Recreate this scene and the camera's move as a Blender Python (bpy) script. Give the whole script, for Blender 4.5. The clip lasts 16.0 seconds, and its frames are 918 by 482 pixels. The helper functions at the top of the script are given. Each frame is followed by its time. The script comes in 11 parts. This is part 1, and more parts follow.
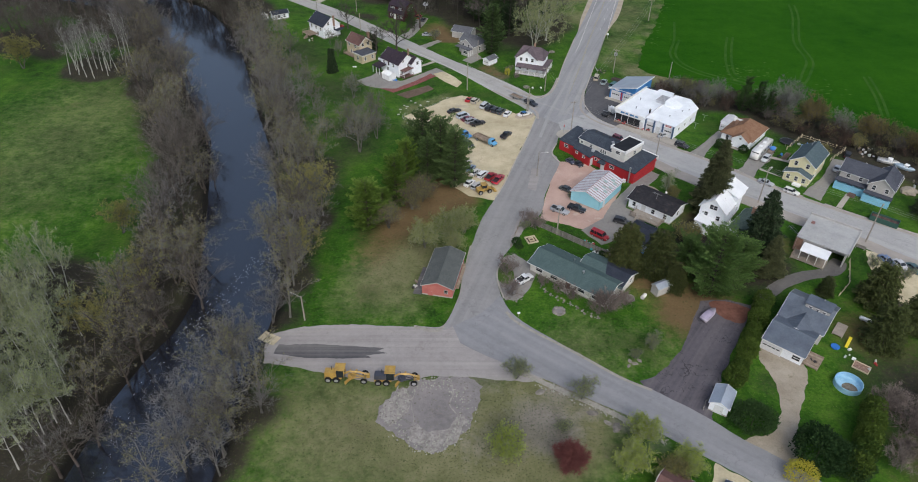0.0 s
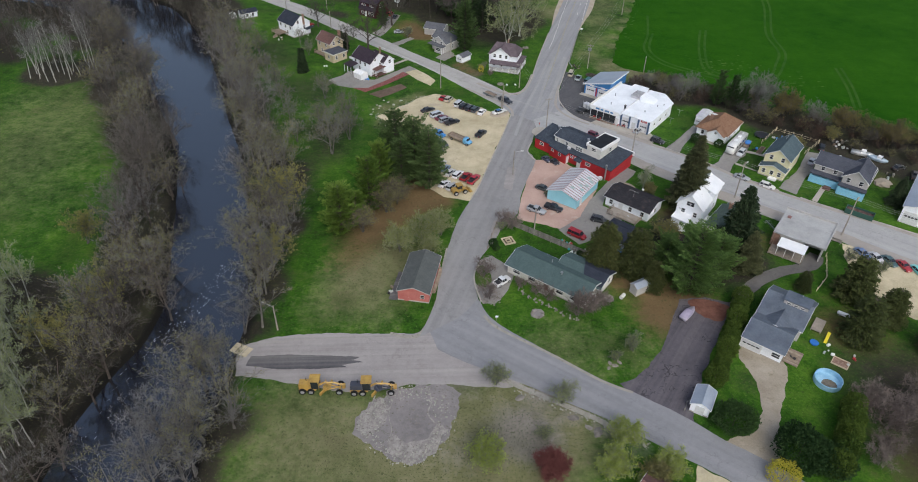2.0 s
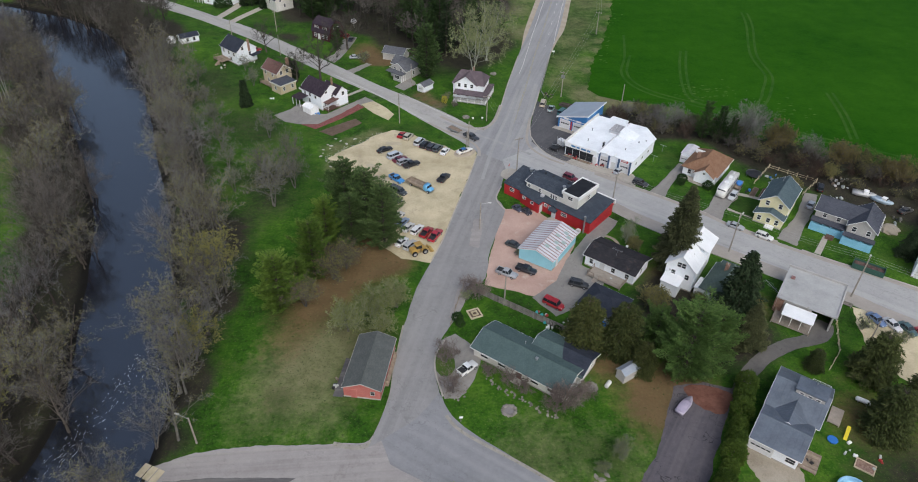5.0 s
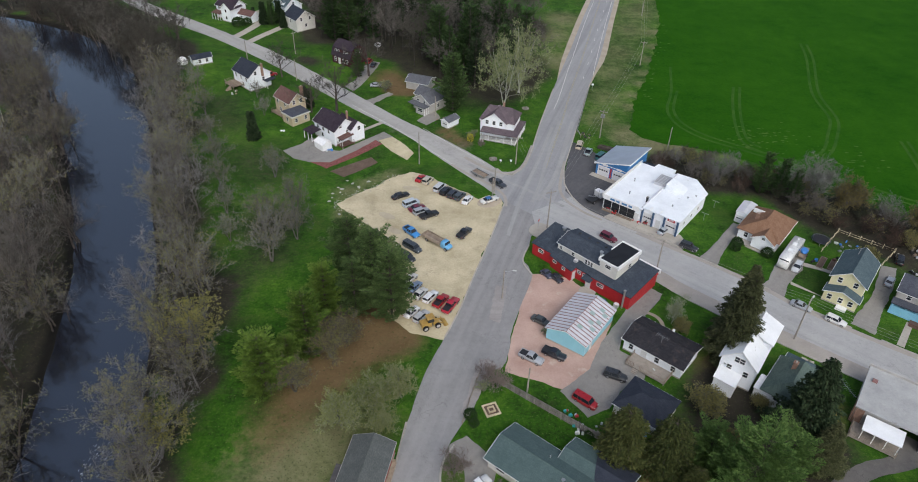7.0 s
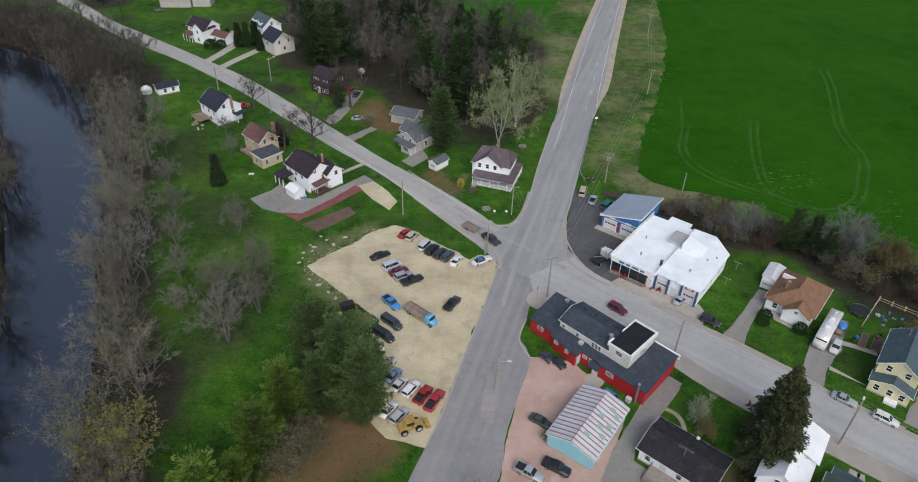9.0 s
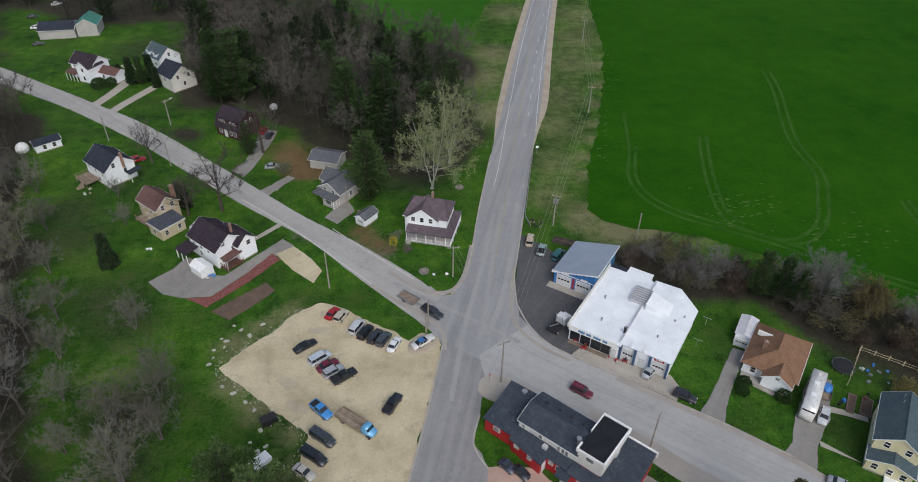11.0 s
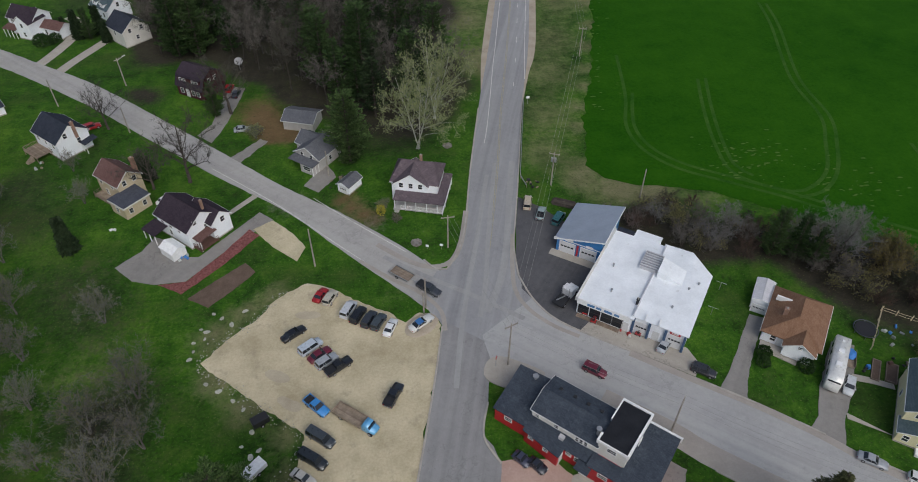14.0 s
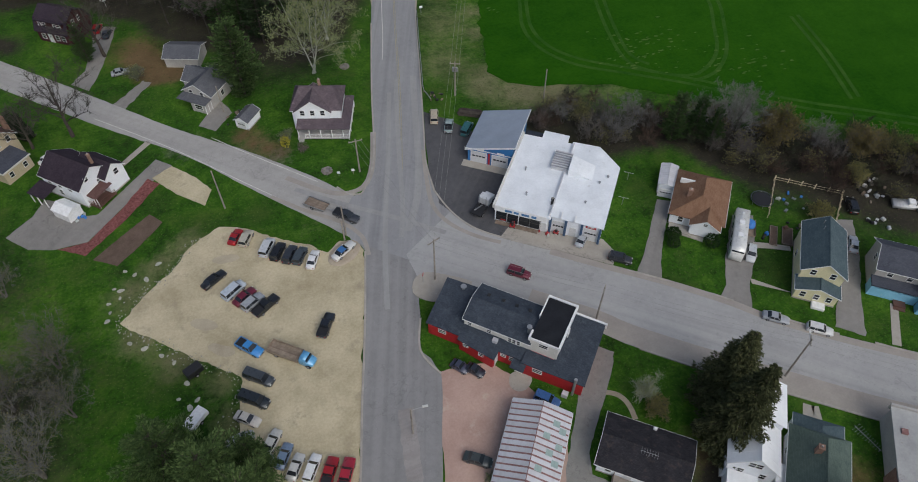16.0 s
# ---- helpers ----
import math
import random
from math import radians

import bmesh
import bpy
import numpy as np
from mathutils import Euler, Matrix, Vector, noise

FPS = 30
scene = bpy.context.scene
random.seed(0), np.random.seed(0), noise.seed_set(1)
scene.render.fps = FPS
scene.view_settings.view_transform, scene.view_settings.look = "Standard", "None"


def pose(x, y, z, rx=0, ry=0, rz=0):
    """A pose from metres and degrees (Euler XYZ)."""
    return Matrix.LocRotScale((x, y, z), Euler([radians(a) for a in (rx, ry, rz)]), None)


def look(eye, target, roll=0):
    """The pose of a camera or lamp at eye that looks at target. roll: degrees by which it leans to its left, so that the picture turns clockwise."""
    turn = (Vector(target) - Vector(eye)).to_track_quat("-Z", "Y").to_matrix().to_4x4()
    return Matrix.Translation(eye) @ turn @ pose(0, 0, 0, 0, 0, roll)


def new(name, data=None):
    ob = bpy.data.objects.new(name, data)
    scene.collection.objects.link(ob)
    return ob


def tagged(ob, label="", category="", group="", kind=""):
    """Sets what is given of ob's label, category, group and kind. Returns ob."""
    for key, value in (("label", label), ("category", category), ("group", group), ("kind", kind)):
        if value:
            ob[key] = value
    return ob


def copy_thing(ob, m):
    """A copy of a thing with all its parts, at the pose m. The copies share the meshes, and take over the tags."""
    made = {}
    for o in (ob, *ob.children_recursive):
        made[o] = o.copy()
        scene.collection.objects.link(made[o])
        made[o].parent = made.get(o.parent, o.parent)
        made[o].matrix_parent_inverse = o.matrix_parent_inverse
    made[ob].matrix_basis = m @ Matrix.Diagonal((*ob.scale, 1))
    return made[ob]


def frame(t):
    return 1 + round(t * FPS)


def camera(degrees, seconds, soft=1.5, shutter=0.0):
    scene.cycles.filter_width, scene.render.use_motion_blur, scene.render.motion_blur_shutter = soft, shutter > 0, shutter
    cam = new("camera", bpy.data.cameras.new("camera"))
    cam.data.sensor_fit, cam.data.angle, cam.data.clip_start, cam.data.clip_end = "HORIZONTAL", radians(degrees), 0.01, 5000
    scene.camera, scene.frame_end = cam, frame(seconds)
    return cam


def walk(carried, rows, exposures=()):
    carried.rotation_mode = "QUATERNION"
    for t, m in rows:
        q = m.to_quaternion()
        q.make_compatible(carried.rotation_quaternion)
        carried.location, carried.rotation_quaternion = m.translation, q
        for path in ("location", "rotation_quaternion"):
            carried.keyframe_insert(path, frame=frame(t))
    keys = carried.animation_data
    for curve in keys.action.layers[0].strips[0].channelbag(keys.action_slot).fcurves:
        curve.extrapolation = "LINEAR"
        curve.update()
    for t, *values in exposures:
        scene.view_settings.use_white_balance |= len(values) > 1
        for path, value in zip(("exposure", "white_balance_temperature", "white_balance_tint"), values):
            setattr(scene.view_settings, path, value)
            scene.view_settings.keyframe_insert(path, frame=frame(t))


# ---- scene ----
cam = camera(67.7, 16.0, 1.0)
PATH = [
    (0, (1.04, 1.44, 95.75), (0.823, 17.421, 83.732), 1.0),
    (0.5, (1.19, 1.48, 95.80), (1.120, 17.450, 83.752), 0.9),
    (1, (1.30, 1.69, 95.66), (1.402, 17.635, 83.578), 0.9),
    (1.5, (1.41, 2.67, 95.84), (1.683, 18.562, 83.702), 1.0),
    (2, (1.84, 4.70, 95.56), (2.222, 20.597, 83.419), 1.0),
    (2.5, (2.23, 7.56, 95.45), (2.759, 23.440, 83.310), 1.0),
    (3, (3.12, 11.17, 95.47), (3.779, 27.043, 83.306), 0.9),
    (3.5, (3.43, 15.48, 95.03), (4.313, 31.351, 82.893), 1.2),
    (4, (4.36, 20.28, 94.89), (5.400, 36.144, 82.747), 1.2),
    (6.3, (7.64, 45.23, 92.24), (8.656, 61.238, 80.290), 1.5),
    (6.5, (7.89, 47.78, 92.16), (8.552, 63.806, 80.223), 1.6),
    (7, (8.89, 53.88, 91.80), (9.113, 69.943, 79.887), 1.6),
    (7.5, (9.74, 59.98, 91.36), (9.802, 76.059, 79.466), 1.7),
    (8, (10.25, 66.20, 91.36), (10.320, 82.283, 79.475), 1.6),
    (8.5, (10.36, 72.19, 90.91), (10.510, 88.299, 79.064), 1.8),
    (10.8, (13.43, 101.65, 93.65), (15.118, 117.390, 81.430), 0.8),
    (11, (13.51, 104.08, 93.79), (15.429, 119.794, 81.567), 0.8),
    (11.5, (13.49, 109.22, 93.66), (15.596, 124.919, 81.455), 0.9),
    (12, (13.21, 113.28, 93.48), (15.472, 129.011, 81.335), 0.9),
    (12.5, (13.00, 116.18, 93.19), (15.559, 131.929, 81.130), 0.8),
    (13, (12.19, 117.01, 92.80), (14.898, 132.751, 80.757), 0.8),
    (13.5, (11.08, 116.73, 92.10), (13.773, 131.871, 79.310), 0.9),
    (14, (11.06, 116.86, 91.91), (13.578, 131.279, 78.277), 0.4),
    (14.5, (11.06, 116.88, 91.88), (13.683, 130.561, 77.521), 0.1),
    (15, (11.05, 116.95, 91.79), (14.733, 129.578, 76.716), 0.1),
    (15.5, (11.05, 116.99, 91.72), (15.237, 129.221, 76.463), 0.1),
    (16, (11.06, 116.92, 91.83), (15.480, 129.047, 76.552), 0.3),
]
walk(cam, [(t, look(eye, target, roll)) for t, eye, target, roll in PATH], [(0, 0.1), (6.5, 0.1), (8.5, 0.04), (11, -0.13), (13, -0.28), (16, -0.42)])

# ---- light: an overcast spring day ----
SUN_EL, SUN_AZ = 46.0, 168.0
world = bpy.data.worlds.new("world")
scene.world = world
world.use_nodes = True
wn, wl = world.node_tree.nodes, world.node_tree.links
sky = wn.new("ShaderNodeTexSky")
sky.sky_type = "NISHITA"
sky.sun_disc = False
sky.sun_elevation, sky.sun_rotation = radians(SUN_EL), radians(SUN_AZ)
sky.air_density, sky.dust_density, sky.ozone_density = 1.0, 4.0, 1.0
grey = wn.new("ShaderNodeHueSaturation")
grey.inputs["Saturation"].default_value = 0.9
wl.new(sky.outputs["Color"], grey.inputs["Color"])
wl.new(grey.outputs["Color"], wn["Background"].inputs["Color"])
wn["Background"].inputs["Strength"].default_value = 0.145
sun = new("sun", bpy.data.lights.new("sun", "SUN"))
sun.data.energy, sun.data.angle, sun.data.color = 1.3, radians(55), (0.89, 0.97, 1.02)
sun.matrix_basis = look((0, 0, 300), (300 * math.sin(radians(SUN_AZ)) * -0.966, 300 * math.cos(radians(SUN_AZ)) * -0.966, 0))

# ---- materials ----


def nodes_of(name, rough, metal=0.0):
    m = bpy.data.materials.new(name)
    m.use_nodes = True
    n, l = m.node_tree.nodes, m.node_tree.links
    b = n["Principled BSDF"]
    b.inputs["Roughness"].default_value = rough
    b.inputs["Metallic"].default_value = metal
    if rough >= 0.7:
        b.inputs["Specular IOR Level"].default_value = 0.12
    return m, n, l, b


def noise_node(n, l, vec, scale, detail=4.0, rough=0.6):
    t = n.new("ShaderNodeTexNoise")
    t.inputs["Scale"].default_value = scale
    t.inputs["Detail"].default_value = detail
    t.inputs["Roughness"].default_value = rough
    l.new(vec, t.inputs["Vector"])
    return t.outputs["Fac"]


def ramp_node(n, l, fac, stops):
    r = n.new("ShaderNodeValToRGB")
    e = r.color_ramp.elements
    while len(e) < len(stops):
        e.new(0.5)
    for k, (p, c) in zip(e, stops):
        k.position, k.color = p, (*c, 1.0)
    l.new(fac, r.inputs["Fac"])
    return r.outputs["Color"]


def mix_node(n, l, fac, a, b, mode="MIX"):
    x = n.new("ShaderNodeMix")
    x.data_type, x.blend_type = "RGBA", mode
    for sock, v in ((x.inputs[0], fac), (x.inputs[6], a), (x.inputs[7], b)):
        if isinstance(v, (int, float)):
            sock.default_value = v
        elif isinstance(v, tuple):
            sock.default_value = (*v, 1.0)
        else:
            l.new(v, sock)
    return x.outputs[2]


def maths(n, l, op, a, b=0.5, c=None, clamp=False):
    x = n.new("ShaderNodeMath")
    x.operation, x.use_clamp = op, clamp
    for sock, v in zip(x.inputs, (a, b) if c is None else (a, b, c)):
        if isinstance(v, (int, float)):
            sock.default_value = v
        else:
            l.new(v, sock)
    return x.outputs[0]


def bump_node(n, l, b, height, strength, dist=0.05):
    k = n.new("ShaderNodeBump")
    k.inputs["Strength"].default_value, k.inputs["Distance"].default_value = strength, dist
    l.new(height, k.inputs["Height"])
    l.new(k.outputs["Normal"], b.inputs["Normal"])


def place(n, world_space=True):
    return n.new("ShaderNodeNewGeometry").outputs["Position"] if world_space else n.new("ShaderNodeTexCoord").outputs["Object"]


def surf(name, lo, hi, rough=0.8, s1=0.25, s2=4.0, bump=0.25, metal=0.0, dirt=None, dirt_at=0.62, vary=0.0, world_space=True, dist=0.04, boards=0.0):
    """A surface with a coarse and a fine variation between two colours, optional stains, and relief."""
    m, n, l, b = nodes_of(name, rough, metal)
    v = place(n, world_space)
    a, f = noise_node(n, l, v, s1, 4), noise_node(n, l, v, s2, 5, 0.7)
    fac = maths(n, l, "ADD", maths(n, l, "MULTIPLY", a, 0.65), maths(n, l, "MULTIPLY", f, 0.35))
    col = ramp_node(n, l, fac, [(0.34, lo), (0.66, hi)])
    if dirt:
        d = noise_node(n, l, v, s1 * 2.7, 6, 0.7)
        col = mix_node(n, l, maths(n, l, "MULTIPLY", maths(n, l, "SUBTRACT", d, dirt_at), 6.0, clamp=True), col, dirt)
    if vary:
        o = n.new("ShaderNodeObjectInfo").outputs["Random"]
        h = n.new("ShaderNodeHueSaturation")
        l.new(col, h.inputs["Color"])
        l.new(maths(n, l, "ADD", maths(n, l, "MULTIPLY", o, vary * 2), 1 - vary), h.inputs["Value"])
        l.new(maths(n, l, "ADD", maths(n, l, "MULTIPLY", o, vary * 0.08), 0.5 - vary * 0.04), h.inputs["Hue"])
        col = h.outputs["Color"]
    l.new(col, b.inputs["Base Color"])
    if boards:
        xyz = n.new("ShaderNodeSeparateXYZ")
        l.new(place(n, False), xyz.inputs[0])
        lap = maths(n, l, "FRACT", maths(n, l, "DIVIDE", xyz.outputs["Z"], boards))
        seam = maths(n, l, "LESS_THAN", lap, 0.14)
        l.new(mix_node(n, l, maths(n, l, "MULTIPLY", seam, 0.35), col, tuple(x * 0.6 for x in lo)), b.inputs["Base Color"])
        bump_node(n, l, b, lap, 0.5, 0.03)
    elif bump:
        bump_node(n, l, b, f, bump, dist)
    return m


def gloss(name, c, rough=0.3, metal=0.0, coat=0.0):
    """Smooth paint, plastic or metal with faint grime."""
    m, n, l, b = nodes_of(name, rough, metal)
    f = noise_node(n, l, place(n, False), 2.2, 5, 0.65)
    l.new(ramp_node(n, l, f, [(0.3, tuple(x * 0.82 for x in c)), (0.6, c)]), b.inputs["Base Color"])
    l.new(maths(n, l, "MULTIPLY_ADD", f, 0.25, rough - 0.1, clamp=True), b.inputs["Roughness"])
    b.inputs["Coat Weight"].default_value = coat
    return m


def asphalt(name, lo, hi, patch, streak=0.0, ang=0.0, cracks=0.5, size=0.16, width=0.011, seam=None, share=0.5):
    """Worn asphalt: aggregate, wheel tracks along ang, tar-filled cracks and repairs."""
    m, n, l, b = nodes_of(name, 0.88)
    v = place(n)
    fine, mid, big = noise_node(n, l, v, 9.0, 6, 0.75), noise_node(n, l, v, 0.9, 5), noise_node(n, l, v, 0.11, 4)
    fac = maths(n, l, "ADD", maths(n, l, "MULTIPLY", fine, 0.3), maths(n, l, "ADD", maths(n, l, "MULTIPLY", mid, 0.3), maths(n, l, "MULTIPLY", big, 0.4)))
    col = ramp_node(n, l, fac, [(0.36, lo), (0.64, hi)])
    if streak:
        mp = n.new("ShaderNodeMapping")
        mp.vector_type = "POINT"
        mp.inputs["Rotation"].default_value = (0, 0, radians(-ang))
        sc = n.new("ShaderNodeMapping")
        sc.inputs["Scale"].default_value = (0.02, 1.0, 1.0)
        l.new(v, mp.inputs["Vector"])
        l.new(mp.outputs["Vector"], sc.inputs["Vector"])
        st = noise_node(n, l, sc.outputs["Vector"], 0.55, 3, 0.55)
        col = mix_node(n, l, maths(n, l, "MULTIPLY", maths(n, l, "SUBTRACT", st, 0.46), 4.0 * streak, clamp=True), col, patch)
        sd = noise_node(n, l, sc.outputs["Vector"], 0.6, 3, 0.55)
        col = mix_node(n, l, maths(n, l, "MULTIPLY", maths(n, l, "MULTIPLY", maths(n, l, "SUBTRACT", sd, 0.5), 5.0, clamp=True), min(0.5, 0.8 * streak)), col, tuple(x * 0.66 for x in lo))
        stain = maths(n, l, "MULTIPLY", maths(n, l, "SUBTRACT", noise_node(n, l, v, 0.32, 6, 0.7), 0.6), 8.0, clamp=True)
        col = mix_node(n, l, maths(n, l, "MULTIPLY", stain, 0.3), col, tuple(x * 0.6 for x in lo))
    pit = maths(n, l, "MULTIPLY", maths(n, l, "SUBTRACT", noise_node(n, l, v, 2.3, 7, 0.8), 0.56), 9.0, clamp=True)
    col = mix_node(n, l, maths(n, l, "MULTIPLY", pit, 0.3), col, tuple(x * 0.62 for x in lo))
    chip = maths(n, l, "MULTIPLY", maths(n, l, "SUBTRACT", noise_node(n, l, v, 3.1, 6, 0.8), 0.585), 9.0, clamp=True)
    col = mix_node(n, l, maths(n, l, "MULTIPLY", chip, 0.4), col, tuple(min(0.7, x * 1.22) for x in patch))
    vo = n.new("ShaderNodeTexVoronoi")
    vo.feature = "DISTANCE_TO_EDGE"
    vo.inputs["Scale"].default_value = size
    wob = n.new("ShaderNodeMix")
    wob.data_type = "VECTOR"
    wob.inputs[0].default_value = 0.35
    nz = n.new("ShaderNodeTexNoise")
    nz.inputs["Scale"].default_value = 0.5
    l.new(v, nz.inputs["Vector"])
    l.new(v, wob.inputs[4])
    ad = n.new("ShaderNodeVectorMath")
    ad.operation = "MULTIPLY_ADD"
    ad.inputs[1].default_value = (9, 9, 0)
    l.new(nz.outputs["Color"], ad.inputs[0])
    l.new(v, ad.inputs[2])
    l.new(ad.outputs[0], vo.inputs["Vector"])
    crack = maths(n, l, "LESS_THAN", vo.outputs["Distance"], width)
    gate = maths(n, l, "GREATER_THAN", noise_node(n, l, v, 0.07, 2), share)
    col = mix_node(n, l, maths(n, l, "MULTIPLY", maths(n, l, "MULTIPLY", crack, gate), cracks * 0.6), col, seam or tuple(x * 0.55 for x in lo))
    l.new(col, b.inputs["Base Color"])
    bump_node(n, l, b, fine, 0.25, 0.02)
    return m


ROAD_HWY = asphalt("highway asphalt", (0.24, 0.242, 0.252), (0.31, 0.312, 0.318), (0.385, 0.386, 0.386), 0.5, 70, 0.25)
ROAD_NW = asphalt("pale street asphalt", (0.305, 0.297, 0.284), (0.405, 0.395, 0.38), (0.46, 0.447, 0.425), 0.3, -45, 0.4)
ROAD_MAIN = asphalt("main street asphalt", (0.312, 0.312, 0.312), (0.4, 0.4, 0.395), (0.46, 0.453, 0.438), 0.35, -41, 0.35)
ROAD_SOUTH = asphalt("old road asphalt", (0.215, 0.212, 0.214), (0.285, 0.281, 0.281), (0.35, 0.345, 0.34), 0.35, 72, 0.4)
ROAD_BEND = asphalt("bluish bend asphalt", (0.205, 0.207, 0.22), (0.265, 0.268, 0.28), (0.335, 0.335, 0.342), 0.3, -36, 0.4)
LOT_DEAD = asphalt("gravelly asphalt", (0.241, 0.223, 0.217), (0.348, 0.326, 0.317), (0.417, 0.391, 0.369), 0.4, 2, 0.3)
TAR = asphalt("fresh tar patch", (0.07, 0.069, 0.075), (0.13, 0.127, 0.13), (0.24, 0.222, 0.212), 0.7, 2, 0.2)
LOT_DARK = asphalt("dark sealed asphalt", (0.068, 0.068, 0.074), (0.115, 0.115, 0.122), (0.165, 0.163, 0.163), 0.2, 50, 0.6)
DRIVE_DARK = asphalt("old driveway asphalt", (0.066, 0.06, 0.07), (0.13, 0.12, 0.135), (0.2, 0.182, 0.182), 0.4, 55, 1.2)
LANE = asphalt("worn brown-grey lane asphalt", (0.1, 0.096, 0.092), (0.165, 0.155, 0.147), (0.2, 0.185, 0.17), 0.2, 50, 0.6)
DRIVE_GREY = asphalt("grey driveway asphalt", (0.2, 0.19, 0.178), (0.285, 0.272, 0.255), (0.33, 0.315, 0.295), 0.2, 50, 0.5)
CONCRETE = asphalt("weathered concrete", (0.312, 0.288, 0.252), (0.432, 0.402, 0.354), (0.492, 0.456, 0.408), 0.2, -40, 0.6)
YARD_SAND = surf("grey-brown yard sand", (0.25, 0.215, 0.165), (0.39, 0.345, 0.28), 0.95, 0.25, 4.0, 0.5, dirt=(0.2, 0.18, 0.12), dirt_at=0.56)
GRAVEL = surf("sandy gravel", (0.355, 0.303, 0.195), (0.605, 0.537, 0.38), 0.95, 0.13, 2.4, 0.7, dirt=(0.332, 0.284, 0.203), dirt_at=0.56)
SAND = surf("pale shoulder sand", (0.32, 0.27, 0.21), (0.44, 0.385, 0.31), 0.95, 0.3, 5.0, 0.4, dirt=(0.25, 0.22, 0.13), dirt_at=0.6)
PINK = surf("reddish gravel asphalt", (0.353, 0.23, 0.193), (0.514, 0.369, 0.31), 0.95, 0.14, 3.0, 0.4, dirt=(0.503, 0.417, 0.348), dirt_at=0.57)
MULCH = surf("red lava mulch", (0.11, 0.035, 0.035), (0.32, 0.13, 0.12), 0.95, 2.5, 7.0, 1.0, dirt=(0.38, 0.22, 0.2), dist=0.15)
SOIL = surf("tilled brown soil", (0.09, 0.065, 0.05), (0.16, 0.115, 0.09), 0.95, 0.5, 4.0, 0.8)
BROKEN = asphalt("broken grey asphalt", (0.15, 0.14, 0.14), (0.27, 0.25, 0.245), (0.42, 0.385, 0.34), 0.0, 60, 0.5, 0.25, 0.012, (0.1, 0.105, 0.06), 0.46)
RUBBLY = surf("pale rubbly gravel", (0.17, 0.16, 0.152), (0.36, 0.338, 0.312), 0.95, 0.9, 3.0, 0.9, dirt=(0.13, 0.125, 0.1), dirt_at=0.55)
KERB = surf("concrete kerb", (0.3, 0.28, 0.25), (0.45, 0.42, 0.38), 0.9, 0.5, 6.0, 0.3)
LINE_Y = surf("worn yellow road paint", (0.27, 0.25, 0.19), (0.42, 0.38, 0.26), 0.8, 0.8, 8.0, 0.1, dirt=(0.21, 0.21, 0.21), dirt_at=0.48)
LINE_W = surf("worn white road paint", (0.5, 0.49, 0.46), (0.72, 0.71, 0.68), 0.8, 0.8, 8.0, 0.1, dirt=(0.2, 0.195, 0.19), dirt_at=0.55)

WHITE = surf("white siding", (0.798, 0.83, 0.871), (0.892, 0.924, 0.966), 0.6, 0.4, 6.0, 0.1, dirt=(0.651, 0.651, 0.63), dirt_at=0.68, boards=0.22)
CREAM = surf("cream siding", (0.56, 0.55, 0.515), (0.7, 0.69, 0.655), 0.65, 0.4, 6.0, 0.1, boards=0.22)
YELLOW = surf("pale yellow siding", (0.62, 0.58, 0.36), (0.74, 0.70, 0.46), 0.6, 0.4, 6.0, 0.1, boards=0.22)
TAN = surf("tan siding", (0.44, 0.37, 0.25), (0.56, 0.48, 0.34), 0.65, 0.4, 6.0, 0.1, boards=0.22)
GREYW = surf("grey siding", (0.36, 0.35, 0.34), (0.48, 0.47, 0.45), 0.7, 0.4, 6.0, 0.1, boards=0.22)
RED = surf("barn red boards", (0.36, 0.012, 0.018), (0.47, 0.022, 0.03), 0.6, 0.5, 6.0, 0.15, boards=0.22)
PALERED = surf("faded red boards", (0.36, 0.11, 0.10), (0.46, 0.17, 0.15), 0.8, 0.6, 5.0, 0.2, boards=0.22)
DARKRED = surf("dark maroon shingles", (0.042, 0.014, 0.017), (0.078, 0.028, 0.032), 0.8, 0.6, 6.0, 0.3)
SKYBLUE = surf("turquoise metal siding", (0.24, 0.52, 0.62), (0.31, 0.62, 0.72), 0.45, 0.4, 6.0, 0.1)
PORCHBLUE = surf("light blue boards", (0.2, 0.48, 0.68), (0.28, 0.6, 0.8), 0.6, 0.5, 6.0, 0.1, dirt=(0.5, 0.58, 0.6), boards=0.22)
COBALT = surf("cobalt blue metal siding", (0.03, 0.15, 0.38), (0.05, 0.21, 0.48), 0.4, 0.4, 6.0, 0.1)
BRICK = surf("brown brick", (0.2, 0.12, 0.09), (0.34, 0.22, 0.17), 0.85, 1.5, 9.0, 0.4)
LOGWOOD = surf("weathered lumber", (0.17, 0.13, 0.1), (0.33, 0.27, 0.21), 0.85, 1.0, 9.0, 0.4, vary=0.2)
DECK = surf("grey deck boards", (0.24, 0.21, 0.18), (0.36, 0.32, 0.28), 0.85, 1.0, 9.0, 0.3)
FENCE = surf("grey fence boards", (0.13, 0.122, 0.112), (0.25, 0.235, 0.215), 0.85, 0.8, 8.0, 0.3, vary=0.25)
PALEFENCE = surf("pale new fence boards", (0.42, 0.36, 0.24), (0.58, 0.5, 0.36), 0.8, 0.8, 8.0, 0.2, vary=0.15)


